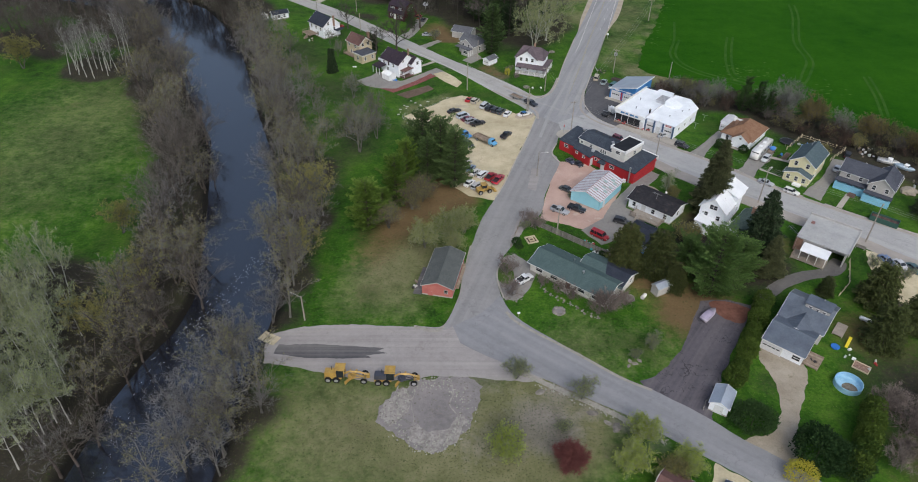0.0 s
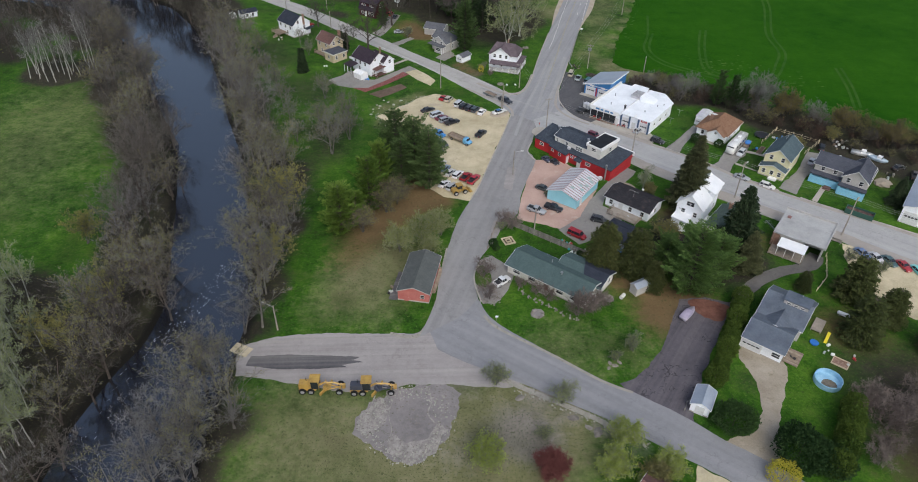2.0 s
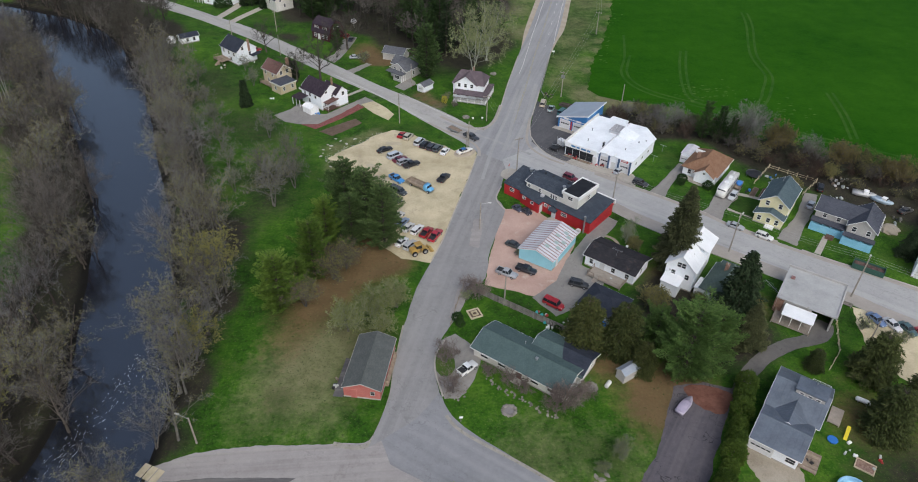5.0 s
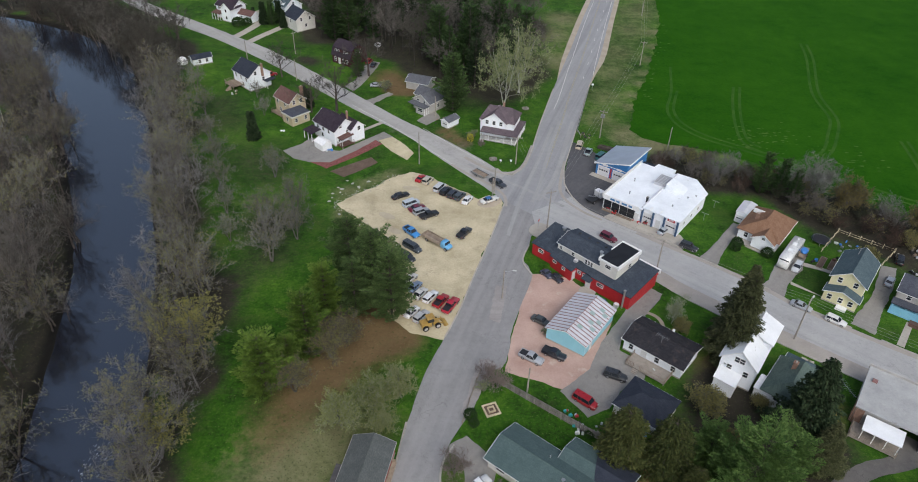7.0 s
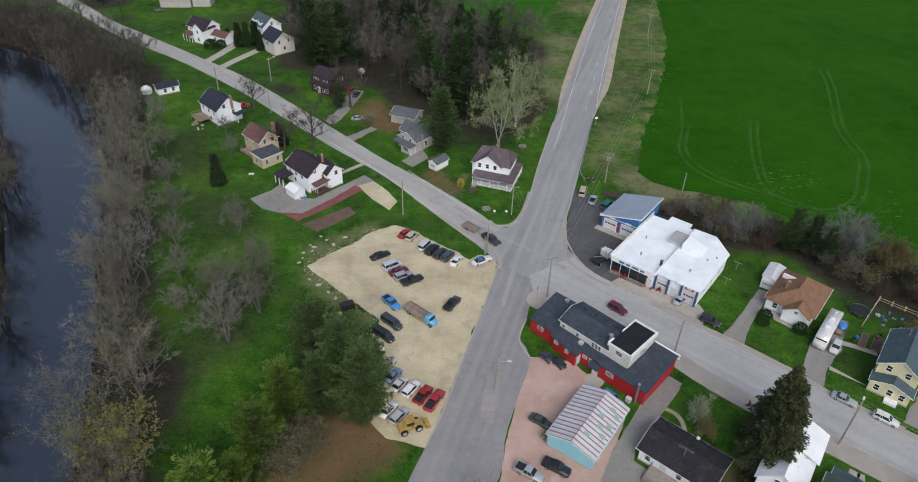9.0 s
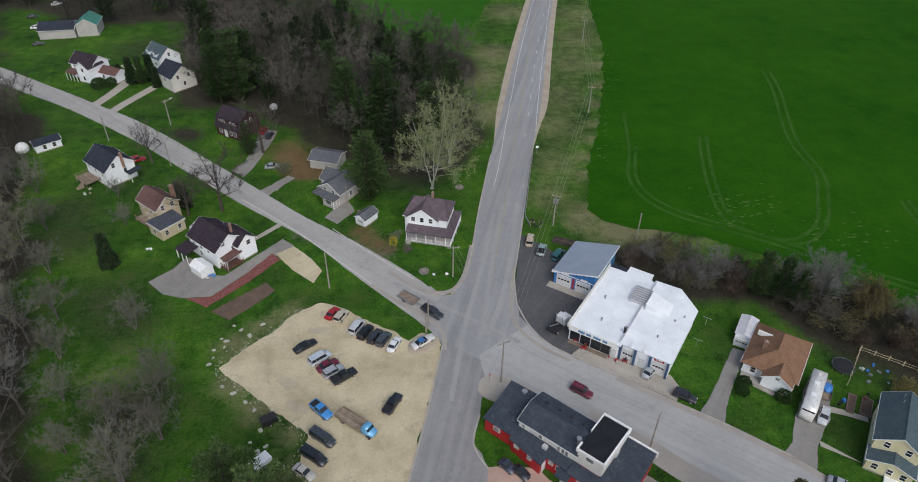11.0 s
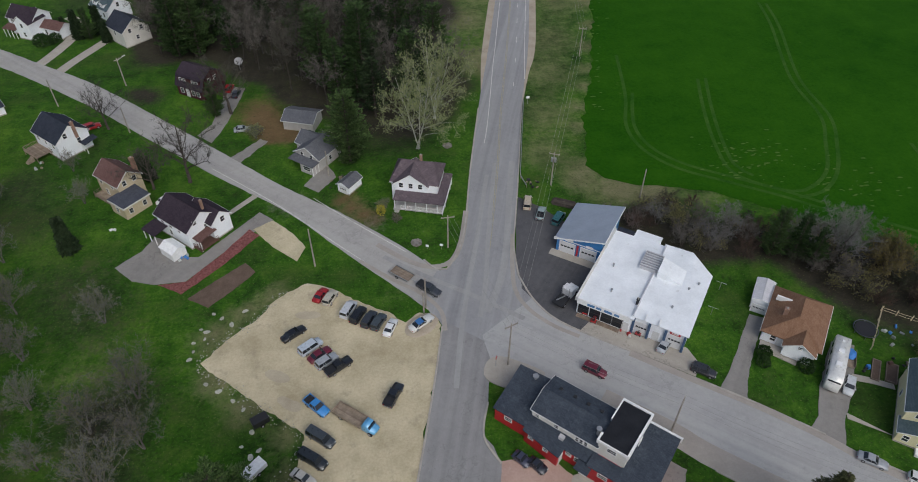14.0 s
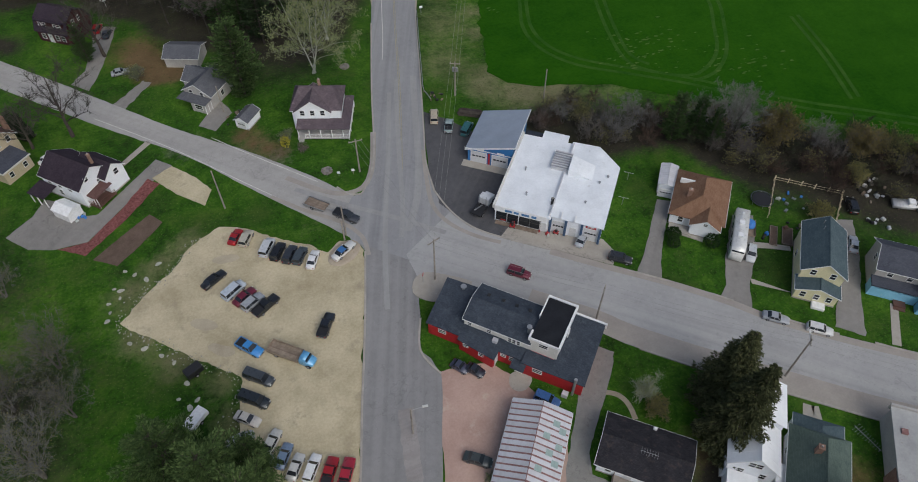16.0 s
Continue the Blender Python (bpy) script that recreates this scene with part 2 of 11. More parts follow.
def shingle(name, lo, hi, course=0.16, dirt=None):
    """Asphalt shingles in courses."""
    m, n, l, b = nodes_of(name, 0.9)
    v = place(n, False)
    br = n.new("ShaderNodeTexBrick")
    br.inputs["Scale"].default_value = 1.0
    br.inputs["Brick Width"].default_value, br.inputs["Row Height"].default_value = 0.32, course
    br.inputs["Mortar Size"].default_value = 0.012
    br.inputs["Color1"].default_value, br.inputs["Color2"].default_value = (*lo, 1), (*hi, 1)
    br.inputs["Mortar"].default_value = (*[x * 0.6 for x in lo], 1)
    l.new(v, br.inputs["Vector"])
    big = noise_node(n, l, v, 0.5, 5, 0.65)
    col = mix_node(n, l, 0.5, br.outputs["Color"], ramp_node(n, l, big, [(0.35, lo), (0.65, hi)]))
    if dirt:
        d = noise_node(n, l, v, 0.9, 6, 0.7)
        col = mix_node(n, l, maths(n, l, "MULTIPLY", maths(n, l, "SUBTRACT", d, 0.56), 6.0, clamp=True), col, dirt)
    l.new(col, b.inputs["Base Color"])
    bump_node(n, l, b, noise_node(n, l, v, 12.0, 4), 0.3, 0.02)
    return m


SH_GREEN = shingle("green grey shingles", (0.055, 0.088, 0.09), (0.088, 0.128, 0.128))
SH_SLATE = shingle("dark slate shingles", (0.05, 0.056, 0.074), (0.09, 0.097, 0.118))
SH_ASH = shingle("ash grey shingles", (0.075, 0.084, 0.082), (0.12, 0.13, 0.126))
SH_NAVY = shingle("dark blue grey shingles", (0.0246, 0.0299, 0.044), (0.044, 0.051, 0.0686))
SH_BLACK = shingle("charcoal shingles", (0.0194, 0.0194, 0.0238), (0.0422, 0.0405, 0.0458), dirt=(0.066, 0.0528, 0.0484))
SH_GREY = shingle("grey shingles", (0.085, 0.09, 0.105), (0.14, 0.145, 0.16))
SH_PURPLE = shingle("faded purple brown shingles", (0.085, 0.066, 0.078), (0.145, 0.118, 0.13), dirt=(0.2, 0.16, 0.17))
SH_PLUM = shingle("dark plum shingles", (0.03, 0.022, 0.032), (0.055, 0.043, 0.055))
SH_BROWN = shingle("brown shingles", (0.17, 0.094, 0.058), (0.255, 0.152, 0.1))
SH_RUST = shingle("reddish brown shingles", (0.105, 0.055, 0.05), (0.165, 0.1, 0.09))
SH_TEAL = shingle("slate blue shingles", (0.055, 0.085, 0.1), (0.095, 0.13, 0.145))
SH_FOREST = shingle("mossy green shingles", (0.075, 0.108, 0.094), (0.125, 0.165, 0.145))
SH_BAR = shingle("slate grey roofing", (0.034, 0.044, 0.06), (0.066, 0.079, 0.1), dirt=(0.09, 0.103, 0.12))
TARPAPER = surf("black roof felt", (0.013, 0.014, 0.018), (0.024, 0.026, 0.031), 0.7, 0.4, 4.0, 0.1)
MEMBRANE = surf("white roof membrane", (0.672, 0.706, 0.739), (0.851, 0.885, 0.918), 0.5, 0.3, 3.0, 0.1, dirt=(0.504, 0.515, 0.515), dirt_at=0.62)
WHITEMETAL = surf("white painted metal roof", (0.70, 0.72, 0.74), (0.84, 0.86, 0.88), 0.35, 0.3, 3.0, 0.05, dirt=(0.6, 0.6, 0.6), dirt_at=0.68)
GREYMETAL = surf("blue grey metal roof", (0.085, 0.105, 0.135), (0.16, 0.187, 0.228), 0.5, 0.35, 3.0, 0.1, 0.35, dirt=(0.16, 0.17, 0.18), dirt_at=0.6)
LIGHTMETAL = surf("light grey metal roof", (0.30, 0.34, 0.4), (0.38, 0.43, 0.5), 0.4, 0.3, 3.0, 0.05, 0.3)
GREENMETAL = surf("green metal roof", (0.05, 0.2, 0.16), (0.08, 0.27, 0.22), 0.45, 0.4, 4.0, 0.1, 0.2)
GALV = surf("weathered galvanised sheet", (0.5, 0.5, 0.52), (0.66, 0.66, 0.69), 0.5, 0.6, 4.0, 0.1, 0.2, dirt=(0.42, 0.32, 0.31), dirt_at=0.62, vary=0.1, world_space=False)
RUST = surf("rusted sheet", (0.20, 0.10, 0.095), (0.34, 0.2, 0.19), 0.75, 0.8, 4.0, 0.2, 0.1, dirt=(0.5, 0.47, 0.48), dirt_at=0.58)
SKYLIGHT = gloss("greenish plastic skylight", (0.32, 0.42, 0.4), 0.4)
FLATROOF = surf("grey flat roof", (0.3, 0.305, 0.305), (0.43, 0.435, 0.43), 0.8, 0.3, 3.0, 0.1, dirt=(0.2, 0.165, 0.135), dirt_at=0.6)

GLASS, _n, _l, _b = nodes_of("window glass", 0.08)
_b.inputs["Base Color"].default_value = (0.02, 0.024, 0.03, 1)
_b.inputs["Specular IOR Level"].default_value = 0.6
TYRE = gloss("tyre rubber", (0.0176, 0.0176, 0.0185), 0.8)
CHROME = gloss("dull chrome", (0.5, 0.5, 0.52), 0.25, 0.9)
RIM = gloss("alloy wheel", (0.38, 0.38, 0.4), 0.35, 0.7)
BLACK = gloss("black plastic", (0.02, 0.02, 0.022), 0.5)
LAMP_RED = gloss("red lamp glass", (0.35, 0.01, 0.01), 0.15)
LAMP_CLEAR = gloss("clear lamp glass", (0.6, 0.6, 0.58), 0.1)
TRIM = gloss("white trim paint", (0.82, 0.83, 0.83), 0.5)
POSTBLUE = gloss("slate blue post paint", (0.05, 0.1, 0.19), 0.5)
BLUETRIM = gloss("blue trim paint", (0.06, 0.2, 0.42), 0.5)
DOORW = gloss("white door paint", (0.66, 0.67, 0.68), 0.5)
DOORB = gloss("brown door paint", (0.12, 0.06, 0.045), 0.5)
POLE = surf("weathered pole wood", (0.21, 0.187, 0.16), (0.36, 0.328, 0.29), 0.9, 1.0, 8.0, 0.4)
STEEL = gloss("galvanised steel", (0.42, 0.43, 0.44), 0.45, 0.7)
WIRE = gloss("weathered aluminium cable", (0.28, 0.28, 0.27), 0.55, 0.4)
STONE = surf("pale field stone", (0.26, 0.26, 0.22), (0.46, 0.46, 0.4), 0.9, 1.0, 6.0, 0.5, vary=0.15)
ROCK = surf("grey rubble", (0.13, 0.12, 0.105), (0.27, 0.25, 0.225), 0.9, 1.0, 6.0, 0.6, vary=0.2)
GRADER = surf("worn machine yellow", (0.27, 0.165, 0.045), (0.48, 0.31, 0.075), 0.5, 0.9, 5.0, 0.1, dirt=(0.12, 0.09, 0.06), dirt_at=0.58)
MACHBLUE = gloss("dark machine grey", (0.05, 0.055, 0.075), 0.5)

BARK = surf("grey bark", (0.07, 0.066, 0.06), (0.155, 0.147, 0.132), 0.95, 1.0, 6.0, 0.6, vary=0.25)
BARK_DARK = surf("dark bark", (0.05, 0.042, 0.036), (0.1, 0.085, 0.075), 0.95, 1.0, 6.0, 0.6, vary=0.2)
# bark of the wood's trees, with the forest shade put into its colour
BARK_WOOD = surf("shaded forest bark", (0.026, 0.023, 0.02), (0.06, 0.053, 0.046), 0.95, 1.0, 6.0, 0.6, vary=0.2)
BARK_PALE = surf("pale aspen bark", (0.27, 0.28, 0.25), (0.46, 0.47, 0.43), 0.85, 1.0, 4.0, 0.3, dirt=(0.12, 0.12, 0.11), dirt_at=0.62)


def twigs(name, lo, hi):
    m, n, l, b = nodes_of(name, 0.95)
    r = n.new("ShaderNodeNewGeometry").outputs["Random Per Island"]
    o = n.new("ShaderNodeObjectInfo").outputs["Random"]
    f = maths(n, l, "ADD", maths(n, l, "MULTIPLY", r, 0.5), maths(n, l, "MULTIPLY", o, 0.5))
    l.new(ramp_node(n, l, f, [(0.1, lo), (0.9, hi)]), b.inputs["Base Color"])
    b.inputs["Specular IOR Level"].default_value = 0.15
    return m


def leaves(name, lo, hi, through_light=0.0):
    m, n, l, b = nodes_of(name, 0.7)
    r = n.new("ShaderNodeNewGeometry").outputs["Random Per Island"]
    o = n.new("ShaderNodeObjectInfo").outputs["Random"]
    f = maths(n, l, "ADD", maths(n, l, "MULTIPLY", r, 0.6), maths(n, l, "MULTIPLY", o, 0.4))
    l.new(ramp_node(n, l, f, [(0.05, lo), (0.95, hi)]), b.inputs["Base Color"])
    b.inputs["Specular IOR Level"].default_value = 0.1
    if through_light:
        t = n.new("ShaderNodeBsdfTranslucent")
        l.new(b.inputs["Base Color"].links[0].from_socket, t.inputs["Color"])
        x = n.new("ShaderNodeMixShader")
        x.inputs["Fac"].default_value = through_light
        l.new(b.outputs[0], x.inputs[1])
        l.new(t.outputs[0], x.inputs[2])
        l.new(x.outputs[0], n["Material Output"].inputs["Surface"])
    return m


TW_GREY = twigs("grey twigs", (0.084, 0.082, 0.082), (0.205, 0.2, 0.195))
TW_BROWN = twigs("brown twigs", (0.058, 0.053, 0.049), (0.142, 0.131, 0.118))
TW_ROSE = twigs("rosy bare twigs", (0.11, 0.088, 0.08), (0.225, 0.186, 0.17))
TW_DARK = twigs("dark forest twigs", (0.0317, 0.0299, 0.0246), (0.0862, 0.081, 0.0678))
TW_PALE = twigs("pale twigs", (0.15, 0.168, 0.125), (0.3, 0.32, 0.25))
TW_BRUSH = twigs("brushwood twigs", (0.035, 0.04, 0.025), (0.1, 0.105, 0.07))
TW_RUSSET = twigs("russet brushwood twigs", (0.05, 0.034, 0.026), (0.13, 0.09, 0.07))
TW_SAGE = twigs("sage grey twigs", (0.16, 0.178, 0.105), (0.32, 0.34, 0.21))
EDGE = surf("crumbled road edge", (0.24, 0.225, 0.2), (0.36, 0.335, 0.3), 0.95, 0.6, 5.0, 0.4, dirt=(0.1, 0.11, 0.05), dirt_at=0.55)
TW_RED = twigs("dark red twigs", (0.10, 0.035, 0.032), (0.17, 0.065, 0.06))
BUD_OLIVE = leaves("olive buds", (0.16, 0.155, 0.06), (0.28, 0.26, 0.1), 0.3)
BUD_MOSS = leaves("mossy green buds", (0.13, 0.155, 0.05), (0.26, 0.29, 0.1), 0.35)
BUD_PALE = leaves("pale green buds", (0.18, 0.225, 0.085), (0.30, 0.345, 0.15), 0.3)
BUD_GOLD = leaves("golden olive buds", (0.16, 0.162, 0.05), (0.31, 0.3, 0.1), 0.35)
BUD_GREEN = leaves("fresh green leaves", (0.2, 0.26, 0.04), (0.38, 0.46, 0.1), 0.4)
BUD_YELLOW = leaves("yellow blossom", (0.36, 0.34, 0.04), (0.52, 0.47, 0.08), 0.3)
BUD_RUST = leaves("rust coloured buds", (0.13, 0.11, 0.045), (0.22, 0.18, 0.075), 0.3)
NEEDLE = leaves("pine needles", (0.046, 0.104, 0.026), (0.185, 0.29, 0.088), 0.42)
NEEDLE_MID = leaves("green pine needles", (0.034, 0.07, 0.022), (0.16, 0.235, 0.085), 0.35)
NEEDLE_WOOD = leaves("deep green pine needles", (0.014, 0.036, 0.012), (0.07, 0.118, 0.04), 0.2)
NEEDLE_DARK = leaves("dark spruce needles", (0.0114, 0.0229, 0.0106), (0.037, 0.0598, 0.0264), 0.1)
NEEDLE_FIR = leaves("blackish green fir needles", (0.018, 0.034, 0.016), (0.07, 0.1, 0.05), 0.2)
NEEDLE_BRIGHT = leaves("bright spruce needles", (0.045, 0.095, 0.016), (0.14, 0.215, 0.04), 0.2)
NEEDLE_OLIVE = leaves("olive cedar sprays", (0.03, 0.045, 0.016), (0.09, 0.108, 0.036), 0.15)
NEEDLE_OLD = leaves("old spruce needles", (0.036, 0.044, 0.021), (0.13, 0.142, 0.066), 0.3)
NEEDLE_CEDAR = leaves("brown-tipped cedar sprays", (0.028, 0.045, 0.015), (0.118, 0.125, 0.042), 0.25)
CEDAR = leaves("arborvitae sprays", (0.03, 0.062, 0.012), (0.095, 0.14, 0.026), 0.12)
YEW = leaves("dark yew sprays", (0.014, 0.036, 0.012), (0.045, 0.085, 0.026), 0.1)


# ---- builders ----


def part(name, bm, mat, parent, label=""):
    """Links a bmesh as one mesh object under a thing or under a part."""
    me = bpy.data.meshes.new(name)
    bm.to_mesh(me)
    bm.free()
    me.materials.append(mat)
    ob = new(name, me)
    ob.parent = parent
    if label:
        ob["label"] = label
    return ob


def piece(name, me, parent, m):
    """One more object on a shared mesh."""
    ob = new(name, me)
    ob.parent = parent
    ob.matrix_local = m
    return ob


def thing(name, x, y, ang=0.0, z=0.0, label="", category="", group="", kind=""):
    ob = new(name)
    ob.matrix_basis = pose(x, y, z, 0, 0, ang)
    return tagged(ob, label, category, group, kind)


def single(name, bm, mat, label="", category="", group="", kind=""):
    """A thing that is one mesh."""
    return tagged(part(name, bm, mat, None), label, category, group, kind)


def box(bm, x0, x1, y0, y1, z0, z1, m=None, bevel=0.0):
    g = bmesh.ops.create_cube(bm, size=1.0)
    vs = g["verts"]
    t = Matrix.Translation(((x0 + x1) / 2, (y0 + y1) / 2, (z0 + z1) / 2)) @ Matrix.Diagonal((x1 - x0, y1 - y0, z1 - z0, 1))
    bmesh.ops.transform(bm, matrix=t, verts=vs)
    if bevel:
        es = list({e for v in vs for e in v.link_edges})
        r = bmesh.ops.bevel(bm, geom=es, offset=bevel, segments=2, affect="EDGES", profile=0.6)
        vs = list({v for f in r["faces"] for v in f.verts} | {v for v in vs if v.is_valid})
    if m is not None:
        bmesh.ops.transform(bm, matrix=m, verts=vs)
    return vs


def boxes(*args, bevel=0.0):
    bm = bmesh.new()
    for a in args:
        box(bm, *a, bevel=bevel)
    return bm


def tube(bm, a, b, r0, r1=None, n=8, caps=True):
    a, b = Vector(a), Vector(b)
    r1 = r0 if r1 is None else r1
    d = b - a
    q = d.to_track_quat("Z", "Y").to_matrix()
    rings = []
    for c, r in ((a, r0), (b, r1)):
        rings.append([bm.verts.new(c + q @ Vector((r * math.cos(6.28318 * k / n), r * math.sin(6.28318 * k / n), 0))) for k in range(n)])
    for k in range(n):
        bm.faces.new((rings[0][k], rings[0][(k + 1) % n], rings[1][(k + 1) % n], rings[1][k]))
    if caps:
        bm.faces.new(rings[0][::-1])
        bm.faces.new(rings[1])
    return bm


def tubes(*args, n=8):
    bm = bmesh.new()
    for a in args:
        tube(bm, *a, n=n)
    return bm


def prism(bm, poly, z0, z1, m=None):
    """A flat polygon (x, y) raised from z0 to z1; z may be functions."""
    fa = z0 if callable(z0) else (lambda x, y: z0)
    fb = z1 if callable(z1) else (lambda x, y: z1)
    lo = [bm.verts.new((x, y, fa(x, y))) for x, y in poly]
    hi = [bm.verts.new((x, y, fb(x, y))) for x, y in poly]
    k = len(poly)
    bm.faces.new(hi)
    bm.faces.new(lo[::-1])
    for i in range(k):
        bm.faces.new((lo[i], lo[(i + 1) % k], hi[(i + 1) % k], hi[i]))
    if m is not None:
        bmesh.ops.transform(bm, matrix=m, verts=lo + hi)
    bmesh.ops.recalc_face_normals(bm, faces=bm.faces)
    return lo + hi


def profile(bm, pts, y0, y1):
    """A side profile (x, z) drawn out from y0 to y1."""
    a = [bm.verts.new((x, y0, z)) for x, z in pts]
    b = [bm.verts.new((x, y1, z)) for x, z in pts]
    k = len(pts)
    bm.faces.new(a)
    bm.faces.new(b[::-1])
    for i in range(k):
        bm.faces.new((a[i], b[i], b[(i + 1) % k], a[(i + 1) % k]))
    bmesh.ops.recalc_face_normals(bm, faces=bm.faces)
    return a + b


def smooth_line(pts, step=2.0, closed=False):
    """A rounded line through points, in even steps."""
    out, k = [], len(pts)
    P = [Vector(p[:2]) for p in pts]
    for i in range(k if closed else k - 1):
        if closed:
            p0, p1, p2, p3 = P[i - 1], P[i], P[(i + 1) % k], P[(i + 2) % k]
        else:
            p0, p1, p2, p3 = P[max(i - 1, 0)], P[i], P[i + 1], P[min(i + 2, k - 1)]
        n = max(1, int((p2 - p1).length / step))
        for j in range(n):
            t = j / n
            out.append(0.5 * (2 * p1 + (p2 - p0) * t + (2 * p0 - 5 * p1 + 4 * p2 - p3) * t * t + (3 * p1 - p0 - 3 * p2 + p3) * t ** 3))
    if not closed:
        out.append(P[-1])
    return out


def ragged(pts, rough, step=1.0):
    """A closed outline in short steps with an uneven edge."""
    out, k = [], len(pts)
    for i in range(k):
        a, b = Vector(pts[i][:2]), Vector(pts[(i + 1) % k][:2])
        d = b - a
        n = max(1, min(60, int(d.length / step)))
        side = Vector((d.y, -d.x)).normalized() if d.length > 0 else Vector((0, 0))
        for j in range(n):
            p = a + d * j / n
            w = noise.noise((p.x * 0.35, p.y * 0.35, 3.0)) + 0.6 * noise.noise((p.x * 1.1, p.y * 1.1, 7.0))
            out.append(p + side * rough * w)
    return out


def sheet(name, pts, z, mat, rough=0.0, step=1.0, drop=0.3, **tags):
    """A slab of ground cover whose top lies at z."""
    from mathutils.geometry import tessellate_polygon
    pl = ragged(pts, rough, step) if rough else [Vector(p[:2]) for p in pts]
    area = sum(pl[i - 1].x * pl[i].y - pl[i].x * pl[i - 1].y for i in range(len(pl)))
    if area < 0:
        pl = pl[::-1]
    bm = bmesh.new()
    hi = [bm.verts.new((p.x, p.y, z)) for p in pl]
    lo = [bm.verts.new((p.x, p.y, z - drop)) for p in pl]
    for tri in tessellate_polygon([[Vector((p.x, p.y, 0)) for p in pl]]):
        try:
            bm.faces.new([hi[i] for i in tri])
        except ValueError:
            pass
    k = len(pl)
    for i in range(k):
        bm.faces.new((lo[i], lo[(i + 1) % k], hi[(i + 1) % k], hi[i]))
    bmesh.ops.recalc_face_normals(bm, faces=bm.faces)
    if bm.faces and sum(f.normal.z * f.calc_area() for f in bm.faces) < 0:
        bmesh.ops.reverse_faces(bm, faces=bm.faces)
    tags.setdefault("kind", "structure")
    return tagged(part(name, bm, mat, None), **tags)


def strip(bm, line, w, z, h=None, side=0.0):
    """A band of width w along a line; with h it is a raised kerb."""
    L = [Vector(p[:2]) for p in line]
    prev = None
    for i, p in enumerate(L):
        d = (L[min(i + 1, len(L) - 1)] - L[max(i - 1, 0)]).normalized()
        s = Vector((d.y, -d.x))
        a, b = p + s * (side - w / 2), p + s * (side + w / 2)
        row = [bm.verts.new((a.x, a.y, z)), bm.verts.new((b.x, b.y, z))]
        if h is not None:
            row += [bm.verts.new((b.x, b.y, z - h)), bm.verts.new((a.x, a.y, z - h))]
        if prev:
            n = len(row)
            for k in range(n if n > 2 else 1):
                bm.faces.new((prev[k], row[k], row[(k + 1) % n], prev[(k + 1) % n]))
        prev = row
    bmesh.ops.recalc_face_normals(bm, faces=bm.faces)
    if sum(f.normal.z * f.calc_area() for f in bm.faces if abs(f.normal.z) > 0.9 and f.calc_center_median().z > z - 0.01) < 0:
        bmesh.ops.reverse_faces(bm, faces=bm.faces)
    return bm


# ---- trees: their meshes ----


class Soup:
    """Vertices and faces of one mesh, gathered fast."""

    def __init__(self):
        self.v, self.f = [], []

    def rod(self, a, b, r0, r1, n=3):
        d = b - a
        if d.length < 1e-4:
            return
        u = d.orthogonal().normalized()
        w = d.cross(u).normalized()
        k = len(self.v)
        for c, r in ((a, r0), (b, r1)):
            for i in range(n):
                t = 6.28318 * i / n
                self.v.append(c + u * (r * math.cos(t)) + w * (r * math.sin(t)))
        for i in range(n):
            j = (i + 1) % n
            self.f.append((k + i, k + j, k + n + j, k + n + i))

    def blade(self, a, d, width, rnd):
        """A thin tapering blade."""
        s = d.cross(Vector((rnd.uniform(-1, 1), rnd.uniform(-1, 1), rnd.uniform(-1, 1))))
        if s.length < 1e-5:
            return
        s = s.normalized() * width / 2
        k = len(self.v)
        self.v += [a - s, a + s, a + d]
        self.f.append((k, k + 1, k + 2))

    def leaf(self, c, d, width, rnd):
        """A leaf spray: a kite of two triangles."""
        s = d.cross(Vector((rnd.uniform(-1, 1), rnd.uniform(-1, 1), rnd.uniform(-1, 1))))
        if s.length < 1e-5:
            return
        s = s.normalized() * width / 2
        k = len(self.v)
        self.v += [c, c + d * 0.45 + s, c + d, c + d * 0.45 - s]
        self.f.append((k, k + 1, k + 2, k + 3))

    def mesh(self, name, mat):
        me = bpy.data.meshes.new(name)
        me.from_pydata([tuple(p) for p in self.v], [], self.f)
        me.materials.append(mat)
        return me


def tree_thing(name, trunk, crown, more=()):
    e = new(name)
    for nm, me in (("trunk", trunk), ("crown", crown), *more):
        o = new(nm, me)
        o.parent = e
    return e


def rand_dir(rnd, up=0.0):
    while True:
        d = Vector((rnd.uniform(-1, 1), rnd.uniform(-1, 1), rnd.uniform(-1, 1)))
        if 0.1 < d.length < 1:
            return (d.normalized() + Vector((0, 0, up))).normalized()


